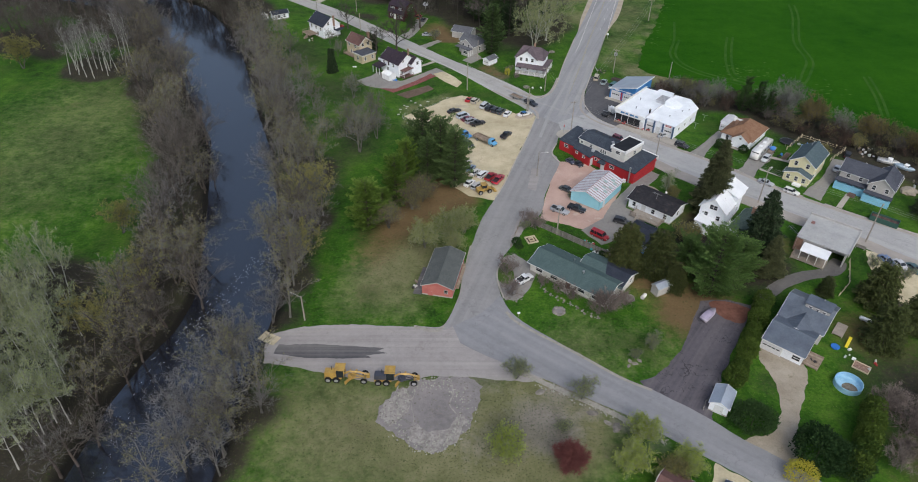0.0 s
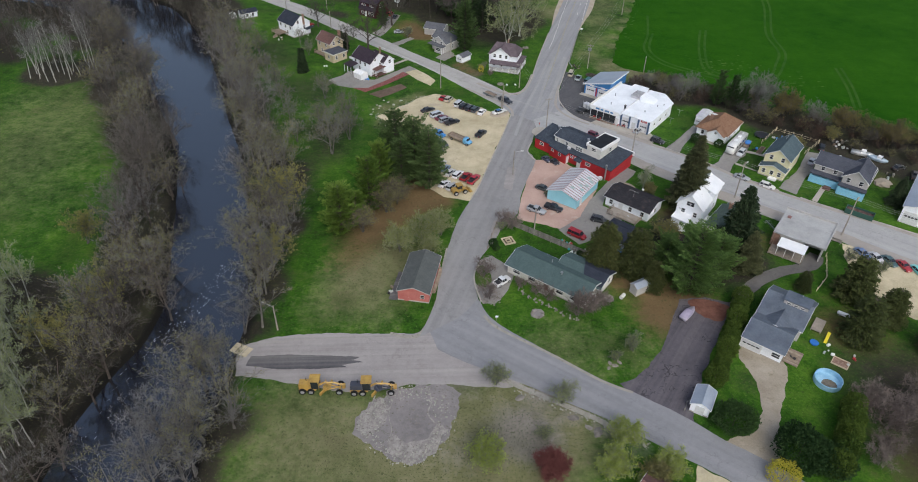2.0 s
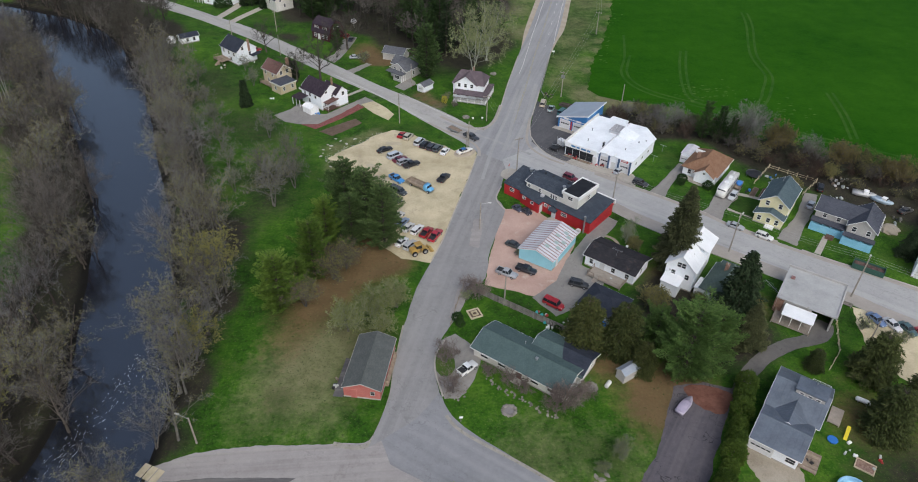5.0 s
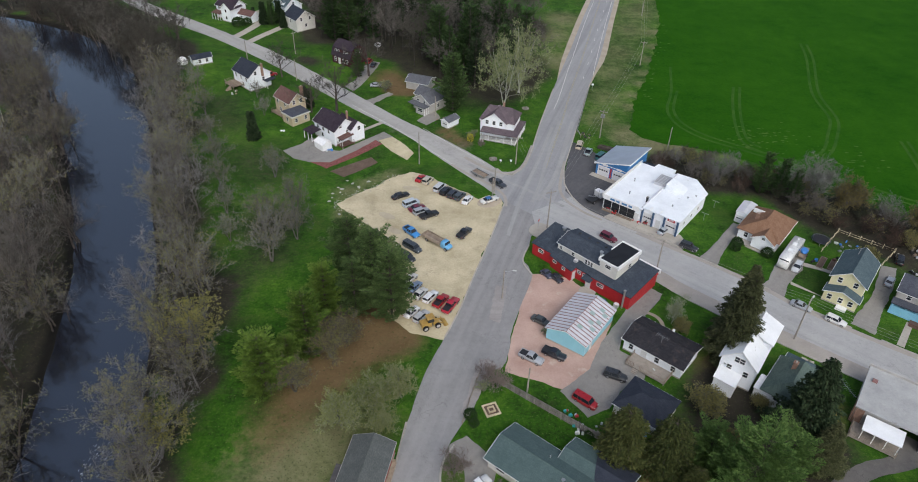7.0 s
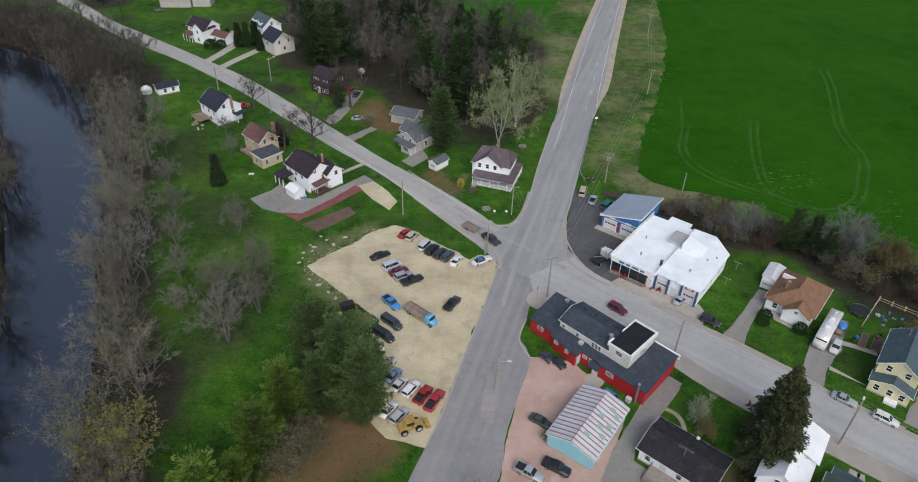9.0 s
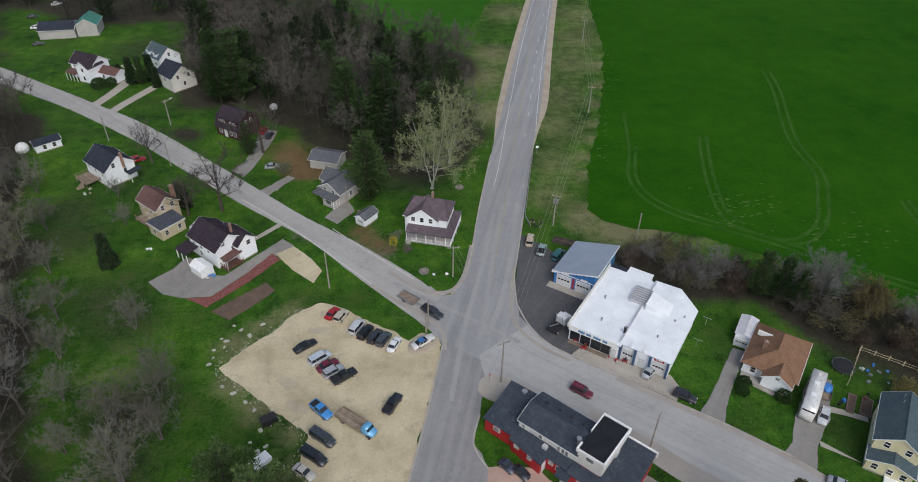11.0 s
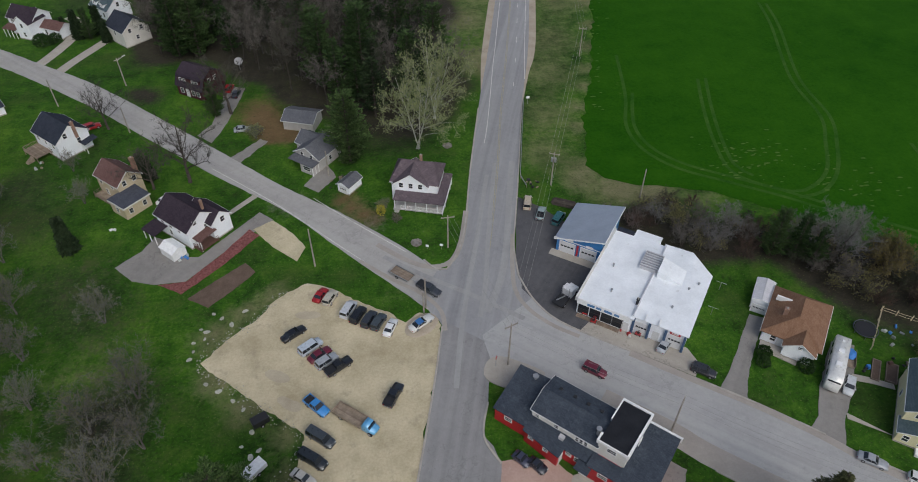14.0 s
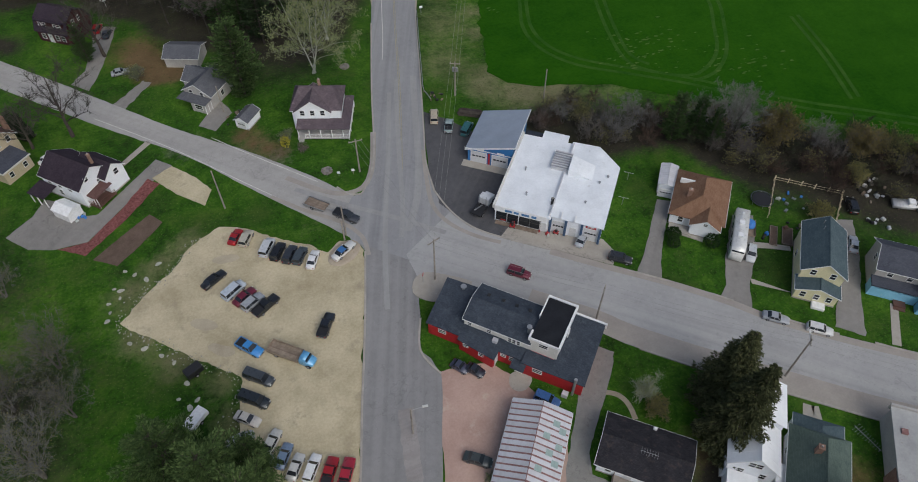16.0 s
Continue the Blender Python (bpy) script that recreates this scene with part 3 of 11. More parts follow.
def bare_tree(name, seed, h, spread, bark, twig, bud=None, start=0.28, limbs=9, stems=1, up=0.55, buds=1, leaf=0.16, dense=0.75, low=0.5, girth=1.0):
    """A leafless or budding broadleaf tree."""
    rnd = random.Random(seed)
    T, C, B = Soup(), Soup(), Soup()
    for s in range(stems):
        lean = Vector((rnd.uniform(-1, 1), rnd.uniform(-1, 1), 0)) * (0.08 if stems == 1 else 0.3)
        p = Vector((rnd.uniform(-1, 1), rnd.uniform(-1, 1), 0)) * (0.0 if stems == 1 else 0.35)
        p.z = -0.3
        hh = h * (1 if s == 0 else rnd.uniform(0.75, 1.0))
        r = (0.016 * hh + 0.05) * girth
        pts = [(p.copy(), r)]
        n = 7
        for i in range(n):
            step = Vector((lean.x + rnd.uniform(-0.1, 0.1), lean.y + rnd.uniform(-0.1, 0.1), 1)) * (hh * 0.9 / n)
            q = p + step
            r2 = r * 0.8
            T.rod(p, q, r, r2, 6)
            p, r = q, r2
            pts.append((p.copy(), r))
        for k in range(limbs):
            u = 0.06 + 0.94 * ((k + rnd.random()) / limbs)
            a = k * 2.4 + rnd.uniform(-0.4, 0.4)
            rad = spread * h * 1.2 * math.sqrt(u) * rnd.uniform(0.85, 1.12)
            goal = Vector((rad * math.cos(a), rad * math.sin(a), hh * (1.0 - (1 - low) * u * rnd.uniform(0.8, 1.1))))
            x = min(0.98, start + (1 - u) * 0.4 + rnd.uniform(0, 0.1)) * n
            i = min(int(x), n - 1)
            base = pts[i][0].lerp(pts[i + 1][0], x - i)
            br = pts[i][1] * 0.42
            goal += Vector((base.x, base.y, 0))
            if goal.z < base.z + 0.4:
                goal.z = base.z + 0.4
            mid = base.lerp(goal, 0.45) + Vector((0, 0, (0.1 if up < 0.8 else -0.1) * h * u))
            ln = (goal - base).length
            p0, joints = base, []
            for j in range(4):
                w = (j + 1) / 4
                p1 = base * (1 - w) ** 2 + mid * 2 * w * (1 - w) + goal * w * w + rand_dir(rnd) * 0.04 * ln
                T.rod(p0, p1, br, br * 0.72, 4)
                joints.append((p0, p1, br))
                p0, br = p1, br * 0.72
            ln = max(ln, 0.3 * h)
            for m in range(int(7 * dense)):
                a0, a1, rr = joints[min(3, int(rnd.random() * 3.4 + 0.6))]
                b0 = a0.lerp(a1, rnd.random())
                dd = ((a1 - a0).normalized() * 0.8 + rand_dir(rnd, 0.5) * 0.9).normalized()
                sl = ln * rnd.uniform(0.24, 0.42)
                b1 = b0 + dd * sl * 0.5
                b2 = b1 + (dd + rand_dir(rnd, 0.3) * 0.4).normalized() * sl * 0.5
                C.rod(b0, b1, 0.03, 0.02, 3)
                C.blade(b1, b2 - b1, 0.048, rnd)
                for w in range(int(9 * dense)):
                    t2 = rnd.random()
                    c0 = b0.lerp(b1, t2 * 2) if t2 < 0.5 else b1.lerp(b2, t2 * 2 - 1)
                    cd = (dd * 0.7 + rand_dir(rnd, 0.4)).normalized() * sl * rnd.uniform(0.25, 0.5)
                    C.blade(c0, cd, 0.044, rnd)
                    for y in range(6):
                        e0 = c0 + cd * rnd.uniform(0.2, 1.0)
                        ed = (cd.normalized() + rand_dir(rnd, 0.3) * 0.9).normalized() * rnd.uniform(0.45, 1.0)
                        C.blade(e0, ed, 0.036, rnd)
                        if bud and y < 4:
                            for z in range(buds):
                                B.blade(e0 + ed * rnd.uniform(0.3, 1.0), rand_dir(rnd, 0.2) * leaf * rnd.uniform(0.9, 1.5), leaf * 0.95, rnd)
    more = ((("foliage", B.mesh("foliage", bud)),) if bud else ())
    return tree_thing(name, T.mesh("trunk", bark), C.mesh("crown", twig), more)


def conifer(name, seed, h, width, needle, kind="pine", clear=0.1, sparse=1.0, fine=1.0, shape=0.62):
    """Pine: loose upswept plates. Spruce: dense drooping tiers."""
    rnd = random.Random(seed)
    T, C = Soup(), Soup()
    T.rod(Vector((0, 0, -0.3)), Vector((0, 0, h * 0.55)), 0.013 * h + 0.06, 0.009 * h, 7)
    T.rod(Vector((0, 0, h * 0.55)), Vector((0, 0, h * 0.98)), 0.009 * h, 0.02, 6)
    z, turn = h * clear, 0.0
    gap = (0.052 if kind == "pine" else 0.03) * h
    while z < h * 0.985:
        t = (z / h - clear) / (1 - clear)
        if kind == "pine":
            prof = min(1.0, 0.6 + 1.6 * t) * (1.0 - t) ** shape * 0.95 * rnd.choice((0.7, 0.95, 1.15))
        elif kind == "cedar":
            prof = min(1.0, 0.72 + 1.5 * t) * (1.0 - t) ** 0.45 * rnd.uniform(0.85, 1.1)
        else:
            prof = min(1.0, 0.7 + 2.5 * t) * (1.0 - t) ** 0.85
        nb = int((6 if kind == "pine" else 8) * (1 if t < 0.8 else 0.7))
        for k in range(nb):
            a = turn + 6.283 * k / nb + rnd.uniform(-0.35, 0.35)
            ln = max(0.35, width * prof * rnd.uniform(0.62, 1.15))
            out = Vector((math.cos(a), math.sin(a), 0))
            rise = rnd.uniform(0.05, 0.4) + 0.5 * t if kind == "pine" else rnd.uniform(-0.5, -0.15) + 0.7 * t * t
            p0 = Vector((0, 0, z + rnd.uniform(-0.3, 0.3) * gap))
            p1 = p0 + out * ln * 0.5 + Vector((0, 0, rise * ln * 0.5))
            p2 = p1 + out * ln * 0.5 + Vector((0, 0, (rise + (0.12 if kind == "pine" else 0.1)) * ln * 0.5))
            T.rod(p0, p1, 0.05, 0.035, 3)
            T.rod(p1, p2, 0.035, 0.015, 3)
            side = Vector((-out.y, out.x, 0))
            nt = max(3, int(ln * 2.6 * sparse))
            for q in range(nt):
                u = 0.22 + 0.78 * (q + rnd.random()) / nt
                c = p0.lerp(p1, u * 2) if u < 0.5 else p1.lerp(p2, u * 2 - 1)
                half = ln * 0.26 * (1.15 - u) + 0.2
                for w in range(int(4 * fine)):
                    s = rnd.uniform(-1, 1)
                    cc = c + side * s * half * 1.3 + out * rnd.uniform(-0.1, 0.25) + Vector((0, 0, rnd.uniform(-0.1, 0.12)))
                    if kind == "pine":
                        d = (out * rnd.uniform(0.3, 1.0) + side * s * 0.8 + Vector((0, 0, rnd.uniform(0.05, 0.75)))) * rnd.uniform(0.4, 0.75)
                        C.blade(cc, d * (1.15 / fine ** 0.35), 0.5 / fine ** 0.6, rnd)
                    else:
                        d = (out * rnd.uniform(0.4, 1.0) + side * s * 0.7 + Vector((0, 0, rnd.uniform(-0.65, 0.12)))) * rnd.uniform(0.4, 0.7)
                        C.blade(cc, d * (1.15 / fine ** 0.35), 0.48 / fine ** 0.6, rnd)
        turn += 0.9
        z += gap * rnd.uniform(0.75, 1.25) * (1 if t < 0.75 else 0.7)
    return tree_thing(name, T.mesh("trunk", BARK_DARK), C.mesh("crown", needle))


def leafy_shrub(name, seed, rx, ry, rz, leafmat, twig, n=1800, size=0.28, lumps=0.3, base=0.0):
    """A dense evergreen or leafing shrub: stems, and sprays over an uneven body."""
    rnd = random.Random(seed)
    T, C = Soup(), Soup()
    off = Vector((seed * 3.1, seed * 1.7, 0))
    T.rod(Vector((0, 0, -0.2)), Vector((0, 0, base + rz * 1.4)), 0.09, 0.03, 6)
    for k in range(n):
        d = rand_dir(rnd)
        if d.z < -0.75:
            d.z = -d.z
        lump = 1.0 + lumps * noise.noise(d * 2.3 + off) + 0.5 * lumps * noise.noise(d * 5.5 + off)
        depth = 1.0 - 0.28 * rnd.random() ** 2
        p = Vector((d.x * rx, d.y * ry, d.z * rz)) * lump * depth
        p.z += base + rz * 0.92
        if p.z < 0.05:
            p.z = rnd.uniform(0.05, 0.4)
        C.leaf(p, (d * 0.7 + rand_dir(rnd, 0.55)).normalized() * size * rnd.uniform(0.7, 1.3), size * 0.75, rnd)
    return tree_thing(name, T.mesh("trunk", twig), C.mesh("crown", leafmat))


def thicket(name, templates, places, seed, smin, smax, **tags):
    """Many trees too far off to count, baked into one object."""
    rnd = random.Random(seed)
    mats, vs, fs, ms, base = [], [], [], [], 0
    data = []
    for t in templates:
        rows = []
        for c in t.children:
            me = c.data
            co = np.empty(len(me.vertices) * 3, np.float32)
            me.vertices.foreach_get("co", co)
            if me.materials[0] not in mats:
                mats.append(me.materials[0])
            rows.append((co.reshape(-1, 3), [tuple(p.vertices) for p in me.polygons], mats.index(me.materials[0])))
        data.append(rows)
    for x, y in places:
        k, a = rnd.uniform(smin, smax), rnd.uniform(0, 6.283)
        rot = np.array([[math.cos(a), -math.sin(a), 0], [math.sin(a), math.cos(a), 0], [0, 0, 1]], np.float32) * k
        for co, polys, mi in rnd.choice(data):
            vs.append(co @ rot.T + np.array([x, y, 0], np.float32))
            fs += [tuple(i + base for i in p) for p in polys]
            ms += [mi] * len(polys)
            base += len(co)
    me = bpy.data.meshes.new(name)
    me.from_pydata(np.concatenate(vs).tolist(), [], fs)
    for m in mats:
        me.materials.append(m)
    me.polygons.foreach_set("material_index", np.array(ms, np.int32))
    tags["kind"] = "stuff"
    return tagged(new(name, me), **tags)


# ---- where the river runs, and where trees stand ----
RIVER = [(-54, -3150, 11), (-54, -160, 11), (-52, 20, 11), (-50.5, 64, 10.3), (-50.3, 78, 10), (-49.2, 88, 9), (-47.4, 97, 7.6), (-46.9, 108, 7.4), (-49.5, 120, 7.2), (-52.8, 133, 7.2), (-56.6, 147, 7), (-62.8, 168, 6.8), (-72.3, 190, 7),
         (-79.8, 207, 8.4), (-95.5, 240, 10.6), (-109.5, 264, 11.6), (-121, 281, 11.2), (-140, 295, 11.4), (-166, 307, 12), (-196, 316, 12), (-240, 326, 13), (-330, 338, 14)]


def river_rows(step):
    """Points along the river: place, half width, and the way to its right (east) bank."""
    out = []
    for (x0, y0, w0), (x1, y1, w1) in zip(RIVER, RIVER[1:]):
        d = Vector((x1 - x0, y1 - y0))
        n = max(1, int(d.length / step))
        for i in range(n):
            t = i / n
            out.append((Vector((x0, y0)) + d * t, w0 + (w1 - w0) * t, Vector((d.y, -d.x)).normalized()))
    return out


def inside(x, y, poly):
    c = False
    for i in range(len(poly)):
        (x0, y0), (x1, y1) = poly[i - 1], poly[i]
        if (y0 > y) != (y1 > y) and x < (x1 - x0) * (y - y0) / (y1 - y0) + x0:
            c = not c
    return c


def scatter(rnd, poly, n, gap):
    """Places inside a polygon, at least gap apart."""
    xs, ys = [p[0] for p in poly], [p[1] for p in poly]
    out = []
    for _ in range(n * 12):
        if len(out) >= n:
            break
        x, y = rnd.uniform(min(xs), max(xs)), rnd.uniform(min(ys), max(ys))
        if inside(x, y, poly) and all((x - a) ** 2 + (y - b) ** 2 > gap * gap for a, b in out):
            out.append((x, y))
    return out


STREET_S = [(-225, 421), (-155, 364), (-120, 331), (-105, 318.6), (-95, 311), (-84, 303), (-72.5, 293.6), (-53.2, 276.2), (-34.7, 257), (-19.3, 241.5), (-5.8, 228.7), (6.4, 213.5), (17, 200.6), (20, 196.8)]
_r = random.Random(11)
BANK_EAST, BANK_WEST = [], []
for c, hw, e in river_rows(4.2):
    y = c.y
    if y < 62 or c.x < -200:
        continue
    deep = 3.5 if y < 101 else (9 if y < 125 else 12.5)
    for k in range(1 if y < 101 else 2):
        o = hw + 1.2 + _r.random() ** 1.2 * deep
        p = c + e * o + Vector((_r.uniform(-2, 2), _r.uniform(-2, 2)))
        if not (86 < p.y < 101 and p.x > -38.6):
            BANK_EAST.append((p.x, p.y))
    deep = 13 if y < 120 else (12 if y < 190 else 15)
    for k in range(3 if y < 120 else 2):
        p = c - e * (hw + 0.6 + _r.random() ** 1.3 * deep) + Vector((_r.uniform(-2, 2), _r.uniform(-2, 2)))
        BANK_WEST.append((p.x, p.y))
BANK_EAST += [(-42.0, 73.5), (-43.5, 66.5), (-41.2, 80.5), (-40.2, 92.5), (-41.0, 87.0), (-40.0, 69.0), (-44.6, 70.4), (-45.4, 77.0), (-43.6, 84.0), (-46.0, 62.8), (-38.8, 76.2)]
WOODS = scatter(_r, [(-50, 345), (-44, 304), (-36, 298), (-21, 295), (-13, 284), (1, 270), (12, 258), (22, 252), (33, 256), (38, 268), (38, 294), (40, 330), (16, 345), (-1, 376), (-35, 407), (-75, 400)], 165, 3.5)
WOODS_NORTH = scatter(_r, [(-98, 262), (-84, 272), (-84, 286), (-98, 302), (-112, 318), (-140, 342), (-170, 352), (-175, 325), (-140, 312), (-118, 288)], 46, 4.5)
WOODS_FAR = scatter(_r, [(-75, 400), (-35, 407), (-20, 425), (-60, 450), (-160, 440), (-180, 380), (-130, 350), (-112, 335), (-112, 345), (-125, 370), (-118, 405)], 46, 6)
WOODS_WEST = scatter(_r, [(-130, 226), (-112, 246), (-122, 264), (-150, 288), (-175, 298), (-240, 312), (-260, 260), (-200, 240), (-165, 236)], 60, 5.5)
ASPENS = scatter(_r, [(-98, 112), (-84, 113), (-74, 99), (-69, 88), (-66, 74), (-66, 58), (-90, 56), (-110, 90)], 40, 3.0)
ASPENS_SOUTH = scatter(random.Random(41), [(-88, 101), (-79, 92), (-68, 82), (-64.5, 72), (-70, 64), (-80, 74), (-92, 92)], 24, 2.3)
ASPEN_CLUMP = scatter(_r, [(-137, 226), (-124, 232), (-113, 228), (-112, 219), (-122, 213), (-135, 216)], 22, 1.7)
HEDGEROW = scatter(_r, [(60, 217), (74, 215), (92, 205), (103, 199), (120, 187), (140, 172), (138, 166), (120, 176), (108, 184), (92, 192), (78, 199), (68, 208)], 20, 3.6)

TANGLE = scatter(_r, [(58, 219), (72, 219), (86, 215), (98, 205), (112, 195), (145, 174), (142, 160), (122, 168), (108, 176), (98, 184), (86, 196), (76, 203), (66, 209)], 62, 2.0)
WOODS_NW = scatter(_r, [(-118, 415), (-66, 412), (-48, 398), (-56, 378), (-66, 372), (-80, 366), (-88, 366), (-106, 372), (-116, 390)], 45, 4.5)

# ---- ground ----


def river_gap(x, y):
    """Distance from the river's edge, for arrays of x and y."""
    best = np.full(x.shape, 1e9)
    for (x0, y0, w0), (x1, y1, w1) in zip(RIVER, RIVER[1:]):
        dx, dy = x1 - x0, y1 - y0
        t = np.clip(((x - x0) * dx + (y - y0) * dy) / (dx * dx + dy * dy), 0, 1)
        d = np.hypot(x - x0 - t * dx, y - y0 - t * dy) - (w0 + t * (w1 - w0))
        best = np.minimum(best, d)
    return best


def axis(lo, hi, step):
    core = list(np.arange(lo, hi + 0.1, step))
    far = [60, 160, 350, 800, 1600, 3200]
    return np.array([lo - k for k in far[::-1]] + core + [hi + k for k in far])


GX, GY = np.meshgrid(axis(-230, 150, 2.5), axis(-120, 430, 2.5))
gap = river_gap(GX, GY)
tt = np.clip((gap + 1.5) / 6.0, 0, 1)
GZ = -3.0 + 3.0 * tt * tt * (3 - 2 * tt)
litter, dry, soil, stony = (np.zeros_like(GX) for _ in range(4))
for places, r, k in ((BANK_EAST, 4.0, 0.55), (BANK_WEST, 5.0, 0.75), (WOODS, 6.0, 0.9), (WOODS_NORTH, 6, 0.8), (WOODS_FAR, 6, 0.7), (WOODS_NW, 6, 0.7), (WOODS_WEST, 6, 0.8), (ASPENS, 6.5, 0.9), (ASPEN_CLUMP, 4, 0.6), (HEDGEROW, 4.0, 0.9), (TANGLE, 3.0, 0.4)):
    for x, y in places:
        litter += k * np.exp(-((GX - x) ** 2 + (GY - y) ** 2) / r ** 2)
# brown needles under the pines, worn ground, dry meadow
for x, y, r, k in ((-5, 146.5, 6, 0.9), (-12, 139.5, 7, 0.85), (-17, 131, 6.5, 0.7), (1, 146, 4, 0.6), (-8, 152, 6, 0.8), (-20, 122, 6, 0.4), (50, 108, 8, 0.9), (39, 117, 5, 0.8), (46, 105, 7, 0.5), (82, 101, 8, 0.7), (58, 140, 5, 0.9), (-8.4, 259, 4, 1.0), (-5, 256.4, 3.2, 1.0), (-12.6, 269, 7, 0.7), (-12, 263, 4, 0.6), (116, 176, 6, 0.6), (122, 164, 6, 0.5), (108, 180, 8, 0.4), (117, 156, 3.5, 0.6), (92, 90, 6, 0.3), (84, 70, 10, 0.8), (72, 131, 6, 0.7), (10.5, 225, 2.6, 0.8), (7.4, 227.6, 2.2, 0.7), (12.4, 222.4, 2.0, 0.6), (9.2, 231, 2.0, 0.4), (5.4, 230.6, 1.6, 0.8), (6.6, 232, 1.3, 0.8), (-10.4, 256.6, 2.2, 1.0)):
    soil += k * np.exp(-((GX - x) ** 2 + (GY - y) ** 2) / r ** 2)
for x, y, r, k in ((-20, 75, 18, 0.7), (5, 72, 14, 0.9), (18, 78, 12, 0.9), (-12, 122, 9, 0.45), (-14, 112, 9, 0.35), (-120, 150, 40, 0.35), (-110, 200, 30, 0.35), (52, 240, 8, 0.52), (57, 256, 8, 0.52), (62, 275, 10, 0.52), (68, 295, 11, 0.52), (77, 318, 12, 0.52), (84, 340, 12, 0.52), (92, 365, 14, 0.52), (102, 400, 16, 0.52), (45, 285, 10, 0.7), (52, 330, 10, 0.7), (45, 310, 10, 0.7), (64, 370, 12, 0.6), (63, 249, 2.4, 0.6), (66.5, 258, 2.4, 0.6), (70, 267, 2.4, 0.6), (74, 276, 2.4, 0.6), (78, 288, 2.6, 0.6), (82.5, 301, 2.8, 0.6), (87, 316, 3, 0.6), (62, 222, 8, 0.4), (72, 222, 6, 0.4), (82, 219, 5, 0.4), (98, 208, 5, 0.4), (8, 226, 5, 0.6), (-16, 188, 3.5, 0.8), (-11, 181.5, 3.5, 0.8), (-5, 176, 3, 0.7), (-17, 197, 3.5, 0.7), (-12, 202, 3, 0.7), (-7, 206, 3, 0.7), (-5, 168, 3, 0.8), (14, 202, 3, 0.3), (98, 116, 6, 0.6), (40, 95, 10, 0.3), (24, 99, 9, 0.35), (-8, 128, 9, 0.4), (-36, 190, 14, 0.3), (-40, 215, 10, 0.2), (-20, 117, 8, 0.3), (-24, 107, 7, 0.25), (-11, 106, 6, 0.2), (57, 229, 4, 0.6), (64.5, 225, 3.5, 0.7), (72, 221.5, 3.5, 0.7), (60, 234, 3, 0.5)):
    dry += k * np.exp(-((GX - x) ** 2 + (GY - y) ** 2) / r ** 2)
litter += np.clip(1 - gap / 3.0, 0, 1) * 0.9
# leaf litter under lone trees, on the wooded lawn by the river and in back yards, where its dark colour also stands in
# for shade
for x, y, r, k in ((-30, 170, 8, 0.5), (-29, 186, 8, 0.45), (-35, 181, 7, 0.45), (-37, 203, 9, 0.4), (-38, 160, 7, 0.5), (-36, 150, 6, 0.5), (-46, 214, 10, 0.45), (-56, 232, 9, 0.45), (-62, 246, 9, 0.5), (84, 76, 12, 0.75), (90, 88, 10, 0.7), (78, 92, 6, 0.3), (57, 88, 3.5, 0.5), (60, 128, 9, 0.6), (52, 126, 7, 0.6), (66, 118, 6, 0.7), (72, 123, 5, 0.6), (56, 118, 6, 0.6), (58, 137, 5, 0.5), (56, 136, 6, 0.5), (-40, 279, 4, 0.8), (-44, 282, 3.5, 0.7), (104, 180, 9, 0.5), (114, 172, 8, 0.7), (121, 168, 7, 0.8), (126, 160, 7, 0.8), (118, 180, 6, 0.8), (110, 186, 7, 0.7), (96, 186, 7, 0.4), (20, 252, 9, 0.6), (6, 250, 6, 0.6), (-48, 300, 9, 0.3), (-70, 345, 14, 0.5), (-96, 290, 8, 0.5)):
    litter += k * np.exp(-((GX - x) ** 2 + (GY - y) ** 2) / r ** 2)
# stony ground round the broken yard, in drive mouths and on trodden edges
for x, y, r, k in ((14.3, 77.2, 5.5, 0.9), (17.5, 74.5, 4, 0.7), (24, 81, 2.4, 0.8), (29.3, 77.5, 2.4, 0.8), (34, 74, 2.2, 0.7), (19, 85, 2.6, 0.9), (5, 88, 5, 0.5), (4, 72, 5, 0.4), (-2, 99, 3, 0.4), (-5.5, 231, 4, 0.5), (12, 222, 3.5, 0.4), (63, 216, 4, 0.5)):
    stony += k * np.exp(-((GX - x) ** 2 + (GY - y) ** 2) / r ** 2)
rows_n, cols_n = GX.shape
gm = bpy.data.meshes.new("ground")
idx = np.arange(rows_n * cols_n).reshape(rows_n, cols_n)
quads = np.stack([idx[:-1, :-1], idx[:-1, 1:], idx[1:, 1:], idx[1:, :-1]], -1).reshape(-1, 4)
gm.from_pydata(np.stack([GX, GY, GZ], -1).reshape(-1, 3).tolist(), [], quads.tolist())
att = gm.attributes.new("cover", "FLOAT_COLOR", "POINT")
att.data.foreach_set("color", np.stack([np.clip(litter, 0, 1), np.clip(dry, 0, 1), np.clip(soil, 0, 1), np.clip(stony, 0, 1)], -1).reshape(-1).astype(np.float32))


